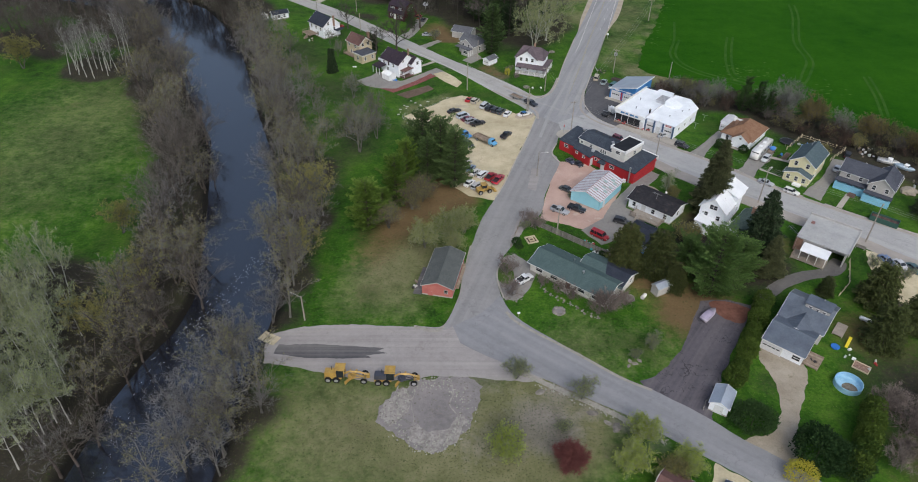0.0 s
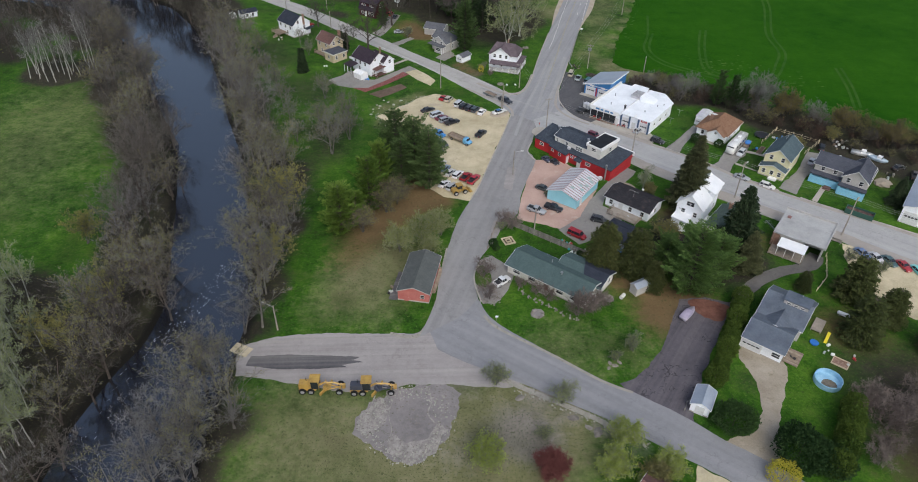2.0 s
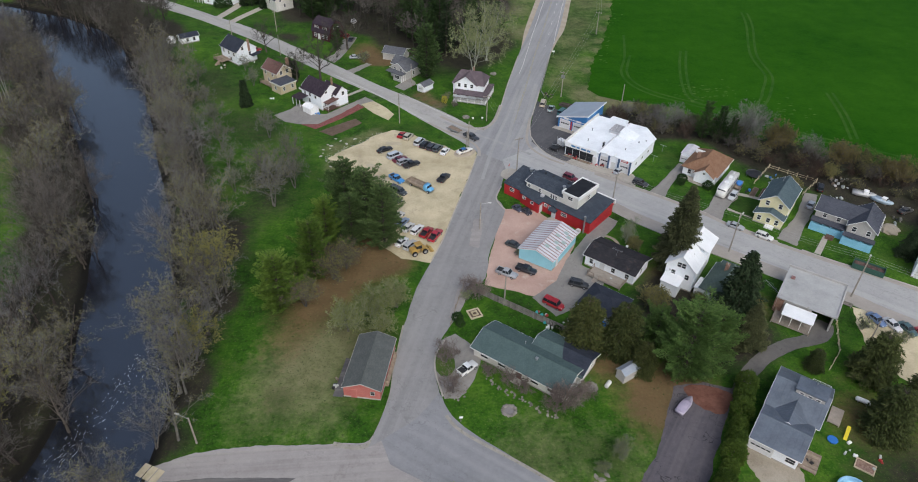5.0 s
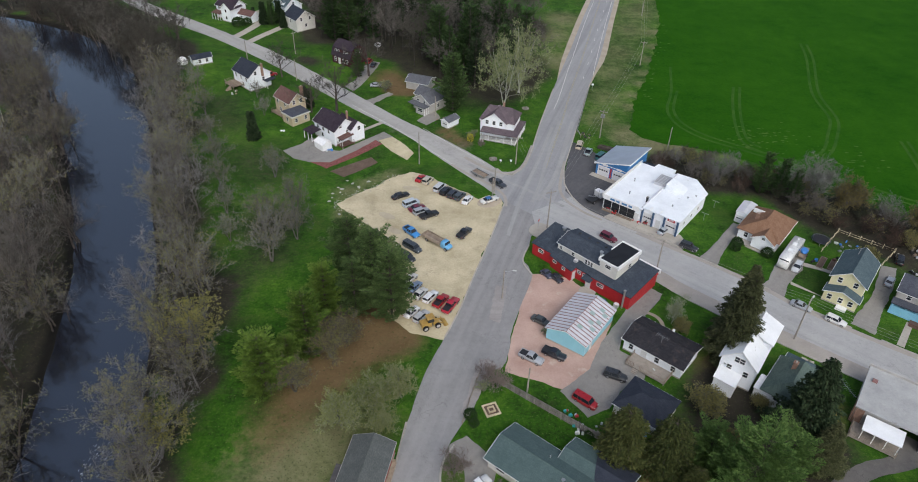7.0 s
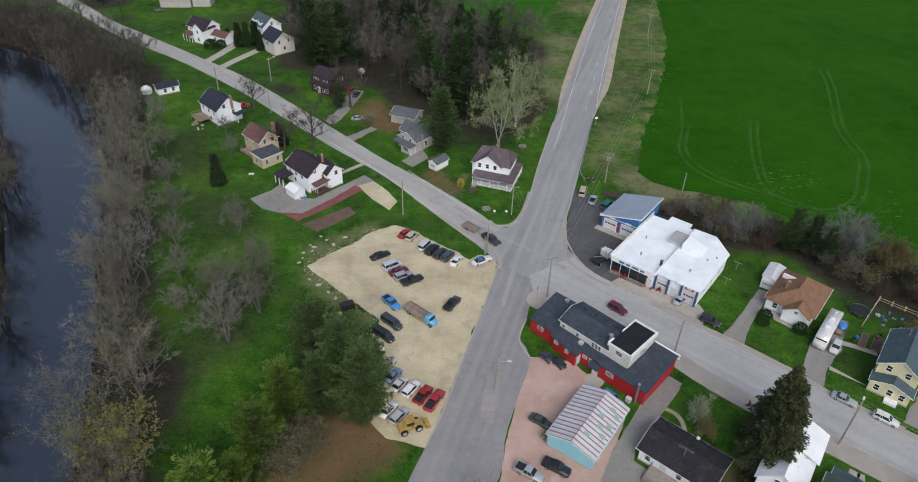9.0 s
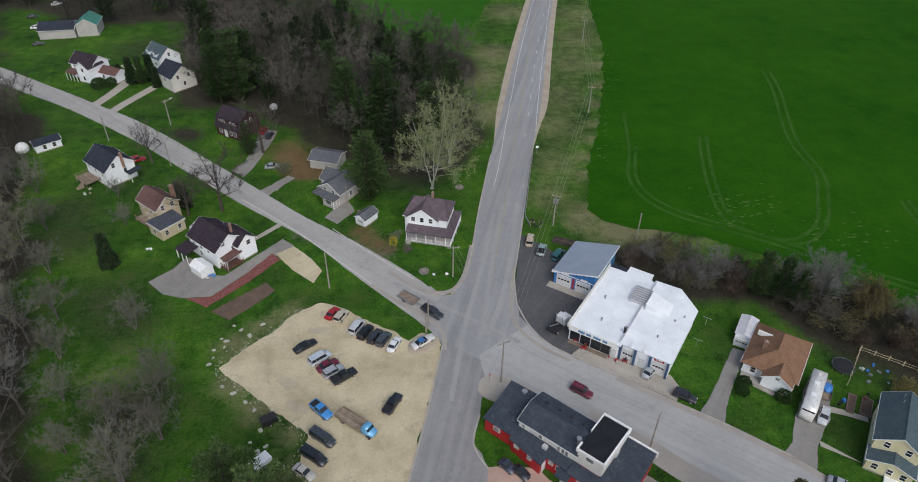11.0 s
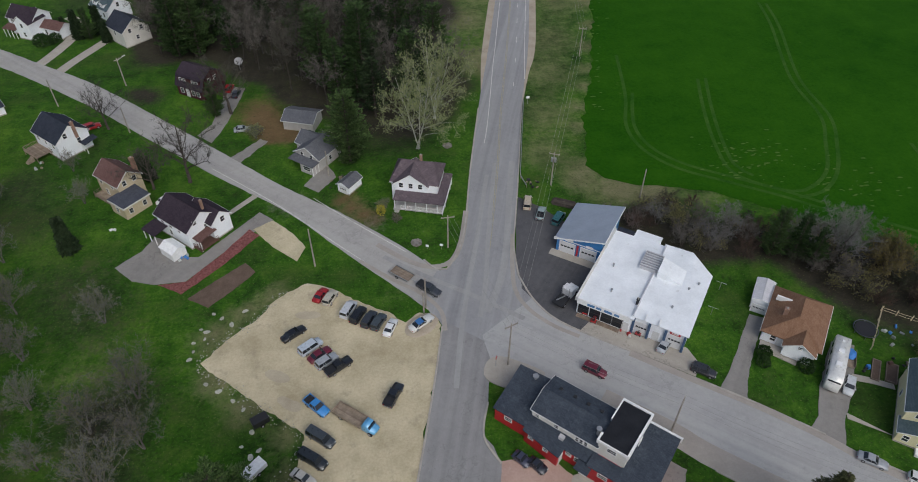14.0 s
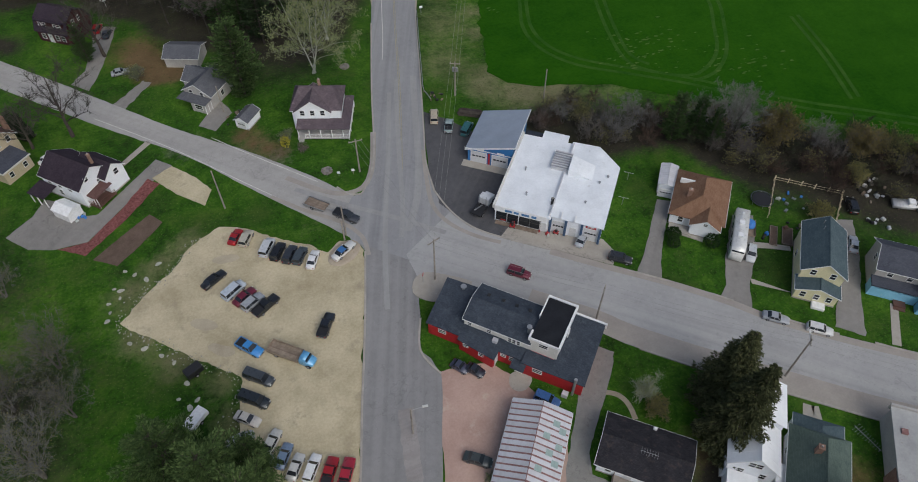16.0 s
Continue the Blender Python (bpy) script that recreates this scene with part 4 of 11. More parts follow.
def ground_material():
    m, n, l, b = nodes_of("meadow and leaf litter", 0.95)
    v = place(n)
    at = n.new("ShaderNodeAttribute")
    at.attribute_name = "cover"
    sp = n.new("ShaderNodeSeparateColor")
    l.new(at.outputs["Color"], sp.inputs["Color"])
    fine, mid, big = noise_node(n, l, v, 1.7, 8, 0.8), noise_node(n, l, v, 0.3, 6, 0.65), noise_node(n, l, v, 0.05, 4, 0.55)
    grit = noise_node(n, l, v, 0.9, 6, 0.7)
    fac = maths(n, l, "ADD", maths(n, l, "MULTIPLY", fine, 0.38), maths(n, l, "ADD", maths(n, l, "MULTIPLY", mid, 0.34), maths(n, l, "MULTIPLY", big, 0.28)))
    lawn = ramp_node(n, l, fac, [(0.4, (0.009, 0.031, 0.003)), (0.5, (0.029, 0.093, 0.005)), (0.61, (0.082, 0.168, 0.014))])
    straw = ramp_node(n, l, fac, [(0.36, (0.085, 0.1, 0.036)), (0.62, (0.215, 0.2, 0.11))])
    leaf = ramp_node(n, l, fac, [(0.38, (0.016, 0.0145, 0.0105)), (0.62, (0.05, 0.044, 0.032))])
    earth = ramp_node(n, l, fac, [(0.38, (0.094, 0.06, 0.027)), (0.62, (0.17, 0.117, 0.058))])

    def soft(sock, gain=1.0):
        w = maths(n, l, "ADD", maths(n, l, "MULTIPLY", sock, gain), maths(n, l, "MULTIPLY", maths(n, l, "SUBTRACT", mid, 0.5), 0.55))
        w = maths(n, l, "ADD", w, maths(n, l, "MULTIPLY", maths(n, l, "SUBTRACT", grit, 0.5), 0.8))
        return maths(n, l, "MULTIPLY", maths(n, l, "SUBTRACT", w, 0.18), 1.7, clamp=True)

    col = mix_node(n, l, soft(sp.outputs["Green"]), lawn, straw)
    col = mix_node(n, l, soft(sp.outputs["Blue"]), col, earth)
    stones = ramp_node(n, l, fac, [(0.38, (0.12, 0.108, 0.09)), (0.62, (0.3, 0.275, 0.235))])
    col = mix_node(n, l, soft(at.outputs["Alpha"]), col, stones)
    col = mix_node(n, l, soft(sp.outputs["Red"]), col, leaf)
    worn = maths(n, l, "MULTIPLY", maths(n, l, "SUBTRACT", noise_node(n, l, v, 0.17, 7, 0.72), 0.56), 5.0, clamp=True)
    col = mix_node(n, l, maths(n, l, "MULTIPLY", worn, 0.5), col, (0.076, 0.09, 0.03))
    poor = maths(n, l, "MULTIPLY", maths(n, l, "SUBTRACT", noise_node(n, l, v, 0.075, 5, 0.65), 0.53), 7.0, clamp=True)
    col = mix_node(n, l, maths(n, l, "MULTIPLY", poor, 0.45), col, (0.034, 0.042, 0.014))
    bloom = maths(n, l, "GREATER_THAN", noise_node(n, l, v, 3.2, 2, 0.5), 0.665)
    col = mix_node(n, l, maths(n, l, "MULTIPLY", bloom, 0.35), col, (0.2, 0.22, 0.08))
    tuft = maths(n, l, "GREATER_THAN", noise_node(n, l, v, 1.4, 3, 0.6), 0.645)
    col = mix_node(n, l, maths(n, l, "MULTIPLY", tuft, 0.6), col, (0.026, 0.05, 0.011))
    weed = maths(n, l, "MULTIPLY", maths(n, l, "GREATER_THAN", noise_node(n, l, v, 3.4, 1, 0.4), 0.64), sp.outputs["Green"])
    col = mix_node(n, l, maths(n, l, "MULTIPLY", weed, 0.7, clamp=True), col, (0.03, 0.046, 0.013))
    xyz = n.new("ShaderNodeSeparateXYZ")
    l.new(v, xyz.inputs[0])
    # wet mud low on the bank, near black with the bank's shade in its colour
    shaded_mud = maths(n, l, "MULTIPLY", maths(n, l, "SUBTRACT", -0.25, xyz.outputs["Z"]), 1.4, clamp=True)
    col = mix_node(n, l, shaded_mud, col, (0.011, 0.01, 0.008))
    l.new(col, b.inputs["Base Color"])
    b.inputs["Specular IOR Level"].default_value = 0.2
    bump_node(n, l, b, fine, 0.7, 0.15)
    return m


gm.materials.append(ground_material())
tagged(new("ground", gm), "spring grass and brown leaf litter around the village", "ground", kind="structure")


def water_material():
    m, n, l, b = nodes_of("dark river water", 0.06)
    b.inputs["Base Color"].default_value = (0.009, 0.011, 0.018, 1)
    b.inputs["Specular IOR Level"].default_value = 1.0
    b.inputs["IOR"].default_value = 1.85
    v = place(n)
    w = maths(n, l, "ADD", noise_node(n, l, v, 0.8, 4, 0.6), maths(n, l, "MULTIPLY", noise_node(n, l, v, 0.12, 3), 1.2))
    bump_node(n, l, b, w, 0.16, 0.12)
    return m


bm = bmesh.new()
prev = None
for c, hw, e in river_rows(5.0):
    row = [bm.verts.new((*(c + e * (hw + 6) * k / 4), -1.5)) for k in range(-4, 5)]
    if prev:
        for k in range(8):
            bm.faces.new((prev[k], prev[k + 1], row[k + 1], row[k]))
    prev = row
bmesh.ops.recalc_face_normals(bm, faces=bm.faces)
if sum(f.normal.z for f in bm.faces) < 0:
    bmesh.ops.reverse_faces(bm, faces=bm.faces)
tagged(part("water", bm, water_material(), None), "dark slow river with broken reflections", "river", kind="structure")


def field_material(name, lo, hi):
    m, n, l, b = nodes_of(name, 0.9)
    v = place(n)
    fine, mid, big = noise_node(n, l, v, 1.1, 7, 0.78), noise_node(n, l, v, 0.15, 5, 0.65), noise_node(n, l, v, 0.02, 4)
    fac = maths(n, l, "ADD", maths(n, l, "MULTIPLY", fine, 0.36), maths(n, l, "ADD", maths(n, l, "MULTIPLY", mid, 0.3), maths(n, l, "MULTIPLY", big, 0.34)))
    col = ramp_node(n, l, fac, [(0.38, lo), (0.62, hi)])
    thin = maths(n, l, "MULTIPLY", maths(n, l, "SUBTRACT", noise_node(n, l, v, 0.35, 6, 0.75), 0.62), 5.0, clamp=True)
    gate = maths(n, l, "MULTIPLY", maths(n, l, "SUBTRACT", noise_node(n, l, v, 0.035, 2), 0.48), 5.0, clamp=True)
    col = mix_node(n, l, maths(n, l, "MULTIPLY", maths(n, l, "MULTIPLY", thin, gate), 0.8), col, (0.13, 0.15, 0.045))
    l.new(col, b.inputs["Base Color"])
    b.inputs["Specular IOR Level"].default_value = 0.04
    bump_node(n, l, b, fine, 0.5, 0.1)
    return m


FIELD = field_material("winter wheat", (0.009, 0.056, 0.002), (0.027, 0.1, 0.005))
FIELD2 = field_material("hay meadow", (0.019, 0.085, 0.006), (0.036, 0.122, 0.012))
sheet("field", [(60, 234), (63, 229), (69, 225.5), (84, 221), (94, 213), (104, 206), (122, 193), (160, 165), (250, 105), (700, -200), (1500, 600), (1500, 1800), (520, 1800), (127, 480), (101.9, 394), (92, 332.6), (84.5, 305), (73.5, 272.8), (65.5, 252.8)], 0.05, FIELD, 1.2, 2.0, label="wide green field of young wheat with faint wheel tracks", category="field")
sheet("meadow", [(16, 357), (28, 345), (40, 338.5), (51.7, 364.8), (64, 398), (118, 560), (260, 1000), (-150, 1000), (-60, 480), (-5, 410), (8, 385)], 0.05, FIELD2, 1.2, 2.0, label="bright green hay meadow beyond the woods", category="meadow")
# wheel tracks in the wheat
THIN_WHEAT = surf("thin pale wheat", (0.012, 0.066, 0.003), (0.046, 0.112, 0.015), 0.95, 0.16, 1.6, 0.2)
_w = random.Random(31)
S = Soup()
for k in range(150):
    if k < 75:
        x, y = _w.gauss(98, 5.5), _w.gauss(231, 4.5)
    elif k < 115:
        x, y = _w.gauss(118, 6), _w.gauss(219, 4)
    else:
        w = _w.random()
        x, y = 68 + 26 * w + _w.gauss(0, 1.2), 251 + 78 * w + _w.gauss(0, 2.5)
    r, a0 = _w.uniform(0.12, 0.4), _w.uniform(0, 6.28)
    b0 = len(S.v)
    S.v += [Vector((x + 1.9 * r * math.cos(a0 + i * 1.047) * _w.uniform(0.5, 1.3), y + 0.8 * r * math.sin(a0 + i * 1.047) * _w.uniform(0.5, 1.3), 0.115 + 0.0002 * k)) for i in range(6)]
    S.f.append(tuple(b0 + i for i in range(6)))
tagged(new("bare_spots", S.mesh("bare_spots", surf("bare straw in the wheat", (0.035, 0.1, 0.011), (0.088, 0.15, 0.036), 0.95, 0.3, 3.0, 0.2))), "pale thin spots scattered in the wheat", "bare spots", kind="stuff")
bm = bmesh.new()
TRACKS = [[(84, 282), (79.2, 261.2), (74.6, 247.5), (75.1, 237.8), (80.1, 229.7), (89.6, 222.8), (99.8, 215.5), (110, 206.6), (121, 198)], [(81.4, 262), (76.6, 247.6), (77.2, 238.4), (82, 231.2), (91, 224.4), (101, 217.2), (111.4, 208.2), (122.4, 199.8)], [(140, 308), (135.9, 292), (125.8, 262.9), (123.4, 244.2), (118.3, 233.4), (112.8, 223.7), (106.4, 218.7), (101.2, 217.9), (94, 222.8), (91.3, 228.1), (93.1, 240), (96.7, 253.2), (101, 266)],
          [(142, 307), (138, 291), (128, 262.5), (125.6, 243.6), (120.4, 232), (114.4, 222.3), (107.8, 216.8), (101.6, 215.8)], [(103.2, 266), (98.8, 253), (95.2, 240), (93.3, 229), (95.6, 224.4)], [(121, 198), (131, 191.6), (160, 172)], [(122.4, 199.8), (132, 193.6), (161, 174)], [(138, 230), (134.6, 214), (130, 199)], [(140, 230), (136.6, 214), (132, 199)]]
for k, tr in enumerate(TRACKS):
    strip(bm, smooth_line(tr, 2.0), 0.9, 0.066 + 0.005 * k)
tagged(part("wheel_tracks", bm, THIN_WHEAT, None), "faint pale wheel tracks in the wheat", "tracks", kind="structure")

# ---- roads and yards ----
STREET_N = [(-225, 431), (-155, 373), (-120, 339.6), (-106, 328.4), (-95, 319.8), (-82.5, 310), (-73, 302.4), (-56.3, 288.9), (-37.4, 270), (-20.8, 252.4), (-6.3, 237), (6.5, 225.3), (17.9, 213.1), (20.5, 210)]
HWY_W = [(22.5, 206.5), (24.5, 206.8), (26.4, 209.5), (29.6, 217), (34.4, 236.6), (40.9, 261.1), (50, 292.9), (61.8, 335.6), (79.8, 396.2), (100, 462), (162, 660), (400, 1400)]
HWY_E = [(38.6, 197), (37.4, 202.7), (38.4, 211), (40.7, 219.4), (45.1, 235.3), (51.7, 259.9), (61.2, 291.6), (72.3, 334.5), (88.9, 395.3), (109, 460), (172, 658), (410, 1397)]
MAIN_N = [(38.6, 197), (41, 192), (45, 188), (52, 182.6), (60.4, 175.7), (67.5, 170), (74.8, 163.3), (80.4, 157.2), (88, 150.8), (96.8, 144.2), (113.8, 132), (160, 95), (260, 14)]
MAIN_S = [(28.4, 184), (35, 180.6), (43, 173), (51.3, 165.6), (55, 161.4), (63.9, 153.5), (73.2, 146), (83, 138), (93.8, 130), (102.4, 122), (150, 84), (250, 3)]
SOUTH_W = [(20.5, 196.5), (21.5, 193), (18.9, 183), (16.3, 173.8), (13.5, 164.4), (10.7, 154.4), (8, 146.9), (4.6, 137.5), (2.3, 127.2), (0.6, 116.5), (-0.2, 109), (-3.2, 99)]
SOUTH_E = [(28.4, 184), (26.4, 177), (24.6, 170.8), (26.2, 166), (21.2, 150.6), (20, 143.7), (18.4, 139.3), (15.4, 138.6), (14.4, 136), (11.8, 127.6), (9.3, 122.8), (7.9, 114.8), (9.4, 107.4), (12.4, 102.6), (18.5, 97.4), (26, 91.4), (31, 87.6), (35, 85.6), (43, 80), (48.6, 75), (54.4, 70.8), (75, 54), (110, 26)]
CURVE_S = [(-3.2, 99), (0.4, 95.8), (4, 93.4), (9.5, 90.4), (15.3, 87.6), (20, 85), (25, 82), (30.5, 79), (35.7, 75.2), (42.4, 70.5), (46.4, 67.8), (49.4, 65.5), (66, 51), (100, 21)]

sheet("road", smooth_line(STREET_N, 3)[:-1] + [(22, 207.6), (26, 204), (24, 198)] + smooth_line(STREET_S[::-1], 3), 0.06, ROAD_NW, 0.15, 1.5, label="pale worn village street", category="road")
sheet("road", smooth_line(HWY_W, 3) + smooth_line(HWY_E[::-1], 3) + [(36, 188), (30, 187), (20, 196), (19, 201)], 0.07, ROAD_HWY, 0.08, 2.0, label="grey two-lane highway with worn paint lines", category="road")
sheet("road", smooth_line(MAIN_N, 3) + smooth_line(MAIN_S[::-1], 3) + [(28, 190)], 0.08, ROAD_MAIN, 0.1, 1.5, label="wide pale grey main street", category="road")
sheet("road", smooth_line(SOUTH_W, 2)[:-1] + [(-3.2, 99), (4.4, 104.2), (8.6, 110)] + smooth_line(SOUTH_E[:12][::-1], 2) + [(30, 188), (25, 200)], 0.065, ROAD_SOUTH, 0.18, 1.2, label="patched grey asphalt road running down to the river flat", category="road")
sheet("road", [(7.6, 112.6), (2.4, 105.6), (-1.6, 101.4)] + smooth_line(CURVE_S, 2)[2:] + smooth_line(SOUTH_E[11:][::-1], 2)[:-2] + [(9.1, 108.6)], 0.061, ROAD_BEND, 0.12, 1.2, label="smooth bluish grey asphalt road rounding the bend", category="road")
sheet("pavement", [(-37.5, 96.5), (-30.7, 99.2), (-21.5, 100.1), (-9.8, 99.9), (-4, 100), (-0.8, 101.6), (3, 98), (6, 94), (11, 91), (17, 87.8), (13, 86.4), (8, 86.6), (4, 87.2), (-4.5, 87), (-15, 85.2), (-23.8, 87), (-30, 88.4), (-36.5, 89.3)], 0.05, LOT_DEAD, 0.35, 0.8, label="pale gravelly asphalt turning area by the river", category="pavement")
sheet("pavement", [(-35.0, 91.6), (-34.6, 94.0), (-28, 94.4), (-20, 94.2), (-14.2, 93.8), (-16.0, 93.0), (-13.6, 92.6), (-17.4, 91.8), (-16.4, 91.3), (-22, 90.9), (-29, 90.8)], 0.056, TAR, 0.2, 0.5, label="dark fresh tar patch on the turning area", category="tar patch")
sheet("pavement", [(-13.9, 76.5), (-13.6, 80), (-11.5, 83), (-8.7, 85.5), (-3, 87.4), (2, 87.5), (4.6, 85), (4.2, 81), (2.6, 77), (1.2, 74.2), (-1.4, 71.6), (-3.5, 70), (-6.4, 71.2), (-9.5, 73.4)], 0.045, BROKEN, 0.9, 0.5, label="broken grey gravel patch with weedy cracks", category="gravel patch")
sheet("pavement", [(21.6, 193.4), (20.8, 195.8), (17.9, 197.0), (15.4, 195.0), (12.6, 197.6), (7.4, 201.4), (4.2, 204), (1.5, 206.2), (-1.6, 207.4), (-5.0, 205.5), (-8.0, 203), (-10.4, 199.6), (-15.9, 195.2), (-18.9, 191.8), (-14, 186.5), (-8.7, 181.5), (-2.2, 175.6), (-3.2, 170), (-5, 162), (-3.4, 153), (1.2, 148), (7.9, 146.2), (10.6, 154.4), (13.4, 164.4), (16.2, 173.8), (18.8, 183)], 0.05, GRAVEL, 0.5, 0.8, label="sandy gravel parking lot", category="parking lot")
sheet("pavement", [(26, 166.4), (30, 166.2), (33.6, 165.4), (37.4, 160.6), (38.8, 157), (41, 153), (34.5, 139), (29, 134.6), (24, 136.6), (19, 138.6), (20.4, 146), (21.6, 151)], 0.055, PINK, 0.3, 0.8, label="reddish gravel yard behind the tavern", category="yard")
sheet("pavement", [(48.6, 164.6), (52.6, 160.6), (48.4, 155), (44.9, 151.2), (41.6, 147.4), (40.6, 144.4), (45, 140.4), (43.4, 136.6), (40, 135.6), (36.4, 130.6), (32.4, 128.6), (28.4, 134.2), (34.4, 139.6), (37.4, 146), (43, 154)], 0.06, DRIVE_GREY, 0.25, 0.8, label="grey asphalt drive between the tavern and the garages", category="driveway")
sheet("pavement", smooth_line([(26.9, 181.0), (27.2, 183.6), (28.8, 185.0), (31.2, 184.6), (36.6, 180.6), (34, 179.6), (30.2, 178.6)], 0.7, True), 0.16, CONCRETE, label="pale concrete corner walk by the tavern", category="pavement")
sheet("pavement", [(37.9, 207), (37.3, 199.6), (40.6, 192.4), (45, 188.3), (49.2, 191.6), (46.6, 194.5), (52, 203), (46.4, 208.8), (50.8, 215), (46.5, 221.5), (42.6, 225.5), (40.1, 216.5)], 0.09, LOT_DARK, 0.12, 0.8, label="dark sealed asphalt forecourt", category="forecourt")
sheet("pavement", [(45, 188.3), (49.2, 191.6), (61.6, 181.6), (62.4, 178), (60.6, 175.9), (52, 182.8)], 0.1, CONCRETE, 0.06, 0.8, label="pale concrete apron in front of the workshop", category="apron")
sheet("pavement", [(75.6, 187.0), (69.7, 179.7), (65.8, 175.2), (63.6, 173.0), (67, 170.4), (68.6, 173.7), (72.6, 179.4), (77.9, 185.6)], 0.08, DRIVE_GREY, 0.2, 0.8, label="pale concrete drive beside the bungalow", category="driveway")
sheet("pavement", [(79.0, 170.1), (76.4, 165.8), (74.0, 163.6), (77.4, 160.2), (81.1, 165.7), (84.9, 169.5), (86.7, 172.3), (90, 177.6), (86.4, 179)], 0.085, DRIVE_GREY, 0.3, 0.8, label="short grey drive under the camper", category="driveway")
sheet("pavement", [(88.0, 152.9), (91.3, 149.8), (97.0, 157.7), (101.7, 163.4), (106.4, 170.6), (103.4, 171.6), (96.6, 161.7)], 0.085, DRIVE_GREY, 0.25, 0.8, label="grey asphalt drive between two houses", category="driveway")
sheet("pavement", [(-11, 229.2), (-8.2, 226.4), (-16.9, 218.6), (-23.6, 211.4), (-29, 211.4), (-33.4, 213), (-37.2, 217.2), (-33, 221), (-31, 224.8), (-28.6, 223.4), (-26.5, 218.5), (-22, 217.6), (-17.2, 222.6)], 0.05, DRIVE_GREY, 0.15, 0.8, label="grey asphalt drive curling round a white house", category="driveway")
sheet("pavement", [(-12.8, 224.2), (-10.8, 222), (-17, 214.8), (-24, 208.2), (-28.6, 211.3), (-23.6, 211.2), (-17, 218.4)], 0.1, MULCH, 0.2, 0.5, label="bed of coarse red lava rock along the drive", category="rock bed")
sheet("pavement", [(-13, 214.6), (-11, 211.8), (-15, 207.6), (-19, 204), (-22.8, 206.8), (-18, 210.8)], 0.05, SOIL, 0.2, 0.5, label="tilled brown garden bed", category="garden bed")
sheet("pavement", [(-12, 224), (-8.2, 226.2), (-4.6, 222), (-1.7, 217.2), (-3.4, 213.4), (-8, 218.2)], 0.068, GRAVEL, 0.2, 0.5, label="sandy gravel pad at the street", category="gravel pad")
sheet("pavement", [(50.4, 110), (56, 110.6), (61.4, 108.8), (55, 98.6), (49.4, 89.5), (46.8, 84.6), (45.2, 80.6), (44.6, 78.4), (34.6, 85.4), (33.6, 87.2), (36.8, 88.6), (39.4, 91), (44.1, 97)], 0.05, DRIVE_DARK, 0.4, 0.8, label="cracked dark asphalt drive", category="driveway")
sheet("pavement", smooth_line([(59.7, 107), (63, 112), (67.4, 116.2), (74, 120.2), (80.4, 122.0), (84.8, 126), (87, 124), (83.6, 119.8), (76.4, 117.9), (70.0, 114.6), (65.2, 110.4), (61.6, 105.2)], 1.5, True), 0.04, LANE, 0.2, 0.8, label="narrow grey asphalt lane curving to the carport", category="driveway")
sheet("pavement", smooth_line([(58.8, 96.6), (65.4, 92.8), (64.4, 88), (61.2, 82), (58.4, 76.4), (57.6, 72.4), (54.6, 70.4), (48.6, 74.8), (54.0, 76.4), (57.0, 80.4), (58.4, 85), (58.4, 90), (57.6, 93.6)], 1.5, True), 0.045, YARD_SAND, 0.6, 0.6, label="sandy gravel drive of the grey house", category="driveway")
sheet("pavement", [(93.8, 129.6), (102.6, 122), (118, 109), (116, 100), (104, 98), (97, 104), (92, 112), (91, 120)], 0.05, GRAVEL, 0.7, 0.8, label="dusty gravel pull-off where cars stand for sale", category="gravel lot")
sheet("pavement", [(9.3, 122.6), (12, 124.4), (17, 119.6), (15, 112.6), (12, 108.6), (9.4, 108.6), (8, 114.6)], 0.06, DRIVE_GREY, 0.2, 0.8, label="short asphalt drive in front of the ranch house", category="driveway")
sheet("pavement", smooth_line([(8.2, 119.6), (9.4, 121), (11.2, 119.4), (11.6, 115.6), (10, 113.6), (8.2, 115)], 0.8, True), 0.12, surf("island grass", (0.04, 0.09, 0.014), (0.085, 0.12, 0.03), 0.95, 0.5, 4.0, 0.5), 0.1, 0.5, label="small grassy island at the drive", category="planting bed")
for line, w, lb in (([(-66.6, 295.2), (-63.3, 302.2), (-58.2, 311.4), (-55.6, 316)], 3.0, "pale concrete drive of a tan house"), ([(-72.4, 301.0), (-69.4, 308.8), (-67.2, 317.4), (-67.9, 325.8), (-71.5, 331)], 3.2, "pale gravel drive curving to a white farmhouse")):
    bm = bmesh.new()
    strip(bm, smooth_line(line, 1.0), w, 0.046)
    tagged(part("pavement", bm, CONCRETE, None), lb, "driveway", kind="structure")
sheet("pavement", [(-18.9, 249.0), (-16.1, 246.9), (-12.6, 251.8), (-10.2, 254.8), (-11.8, 256.2), (-14.6, 253.4)], 0.05, DRIVE_GREY, 0.4, 0.5, label="pale worn drive to a weathered garage", category="driveway")
sheet("pavement", [(-2, 236.6), (1, 233.8), (5, 238.6), (3.4, 243), (0.6, 241)], 0.05, DRIVE_GREY, 0.2, 0.8, label="short drive at the grey cottage", category="driveway")
sheet("pavement", [(-26.6, 259.8), (-23, 256.2), (-20.8, 262), (-18.4, 271), (-16.8, 280), (-21.6, 281.6), (-22.4, 272), (-23.8, 264)], 0.05, DRIVE_GREY, 0.2, 0.8, label="grey drive beside the maroon house", category="driveway")
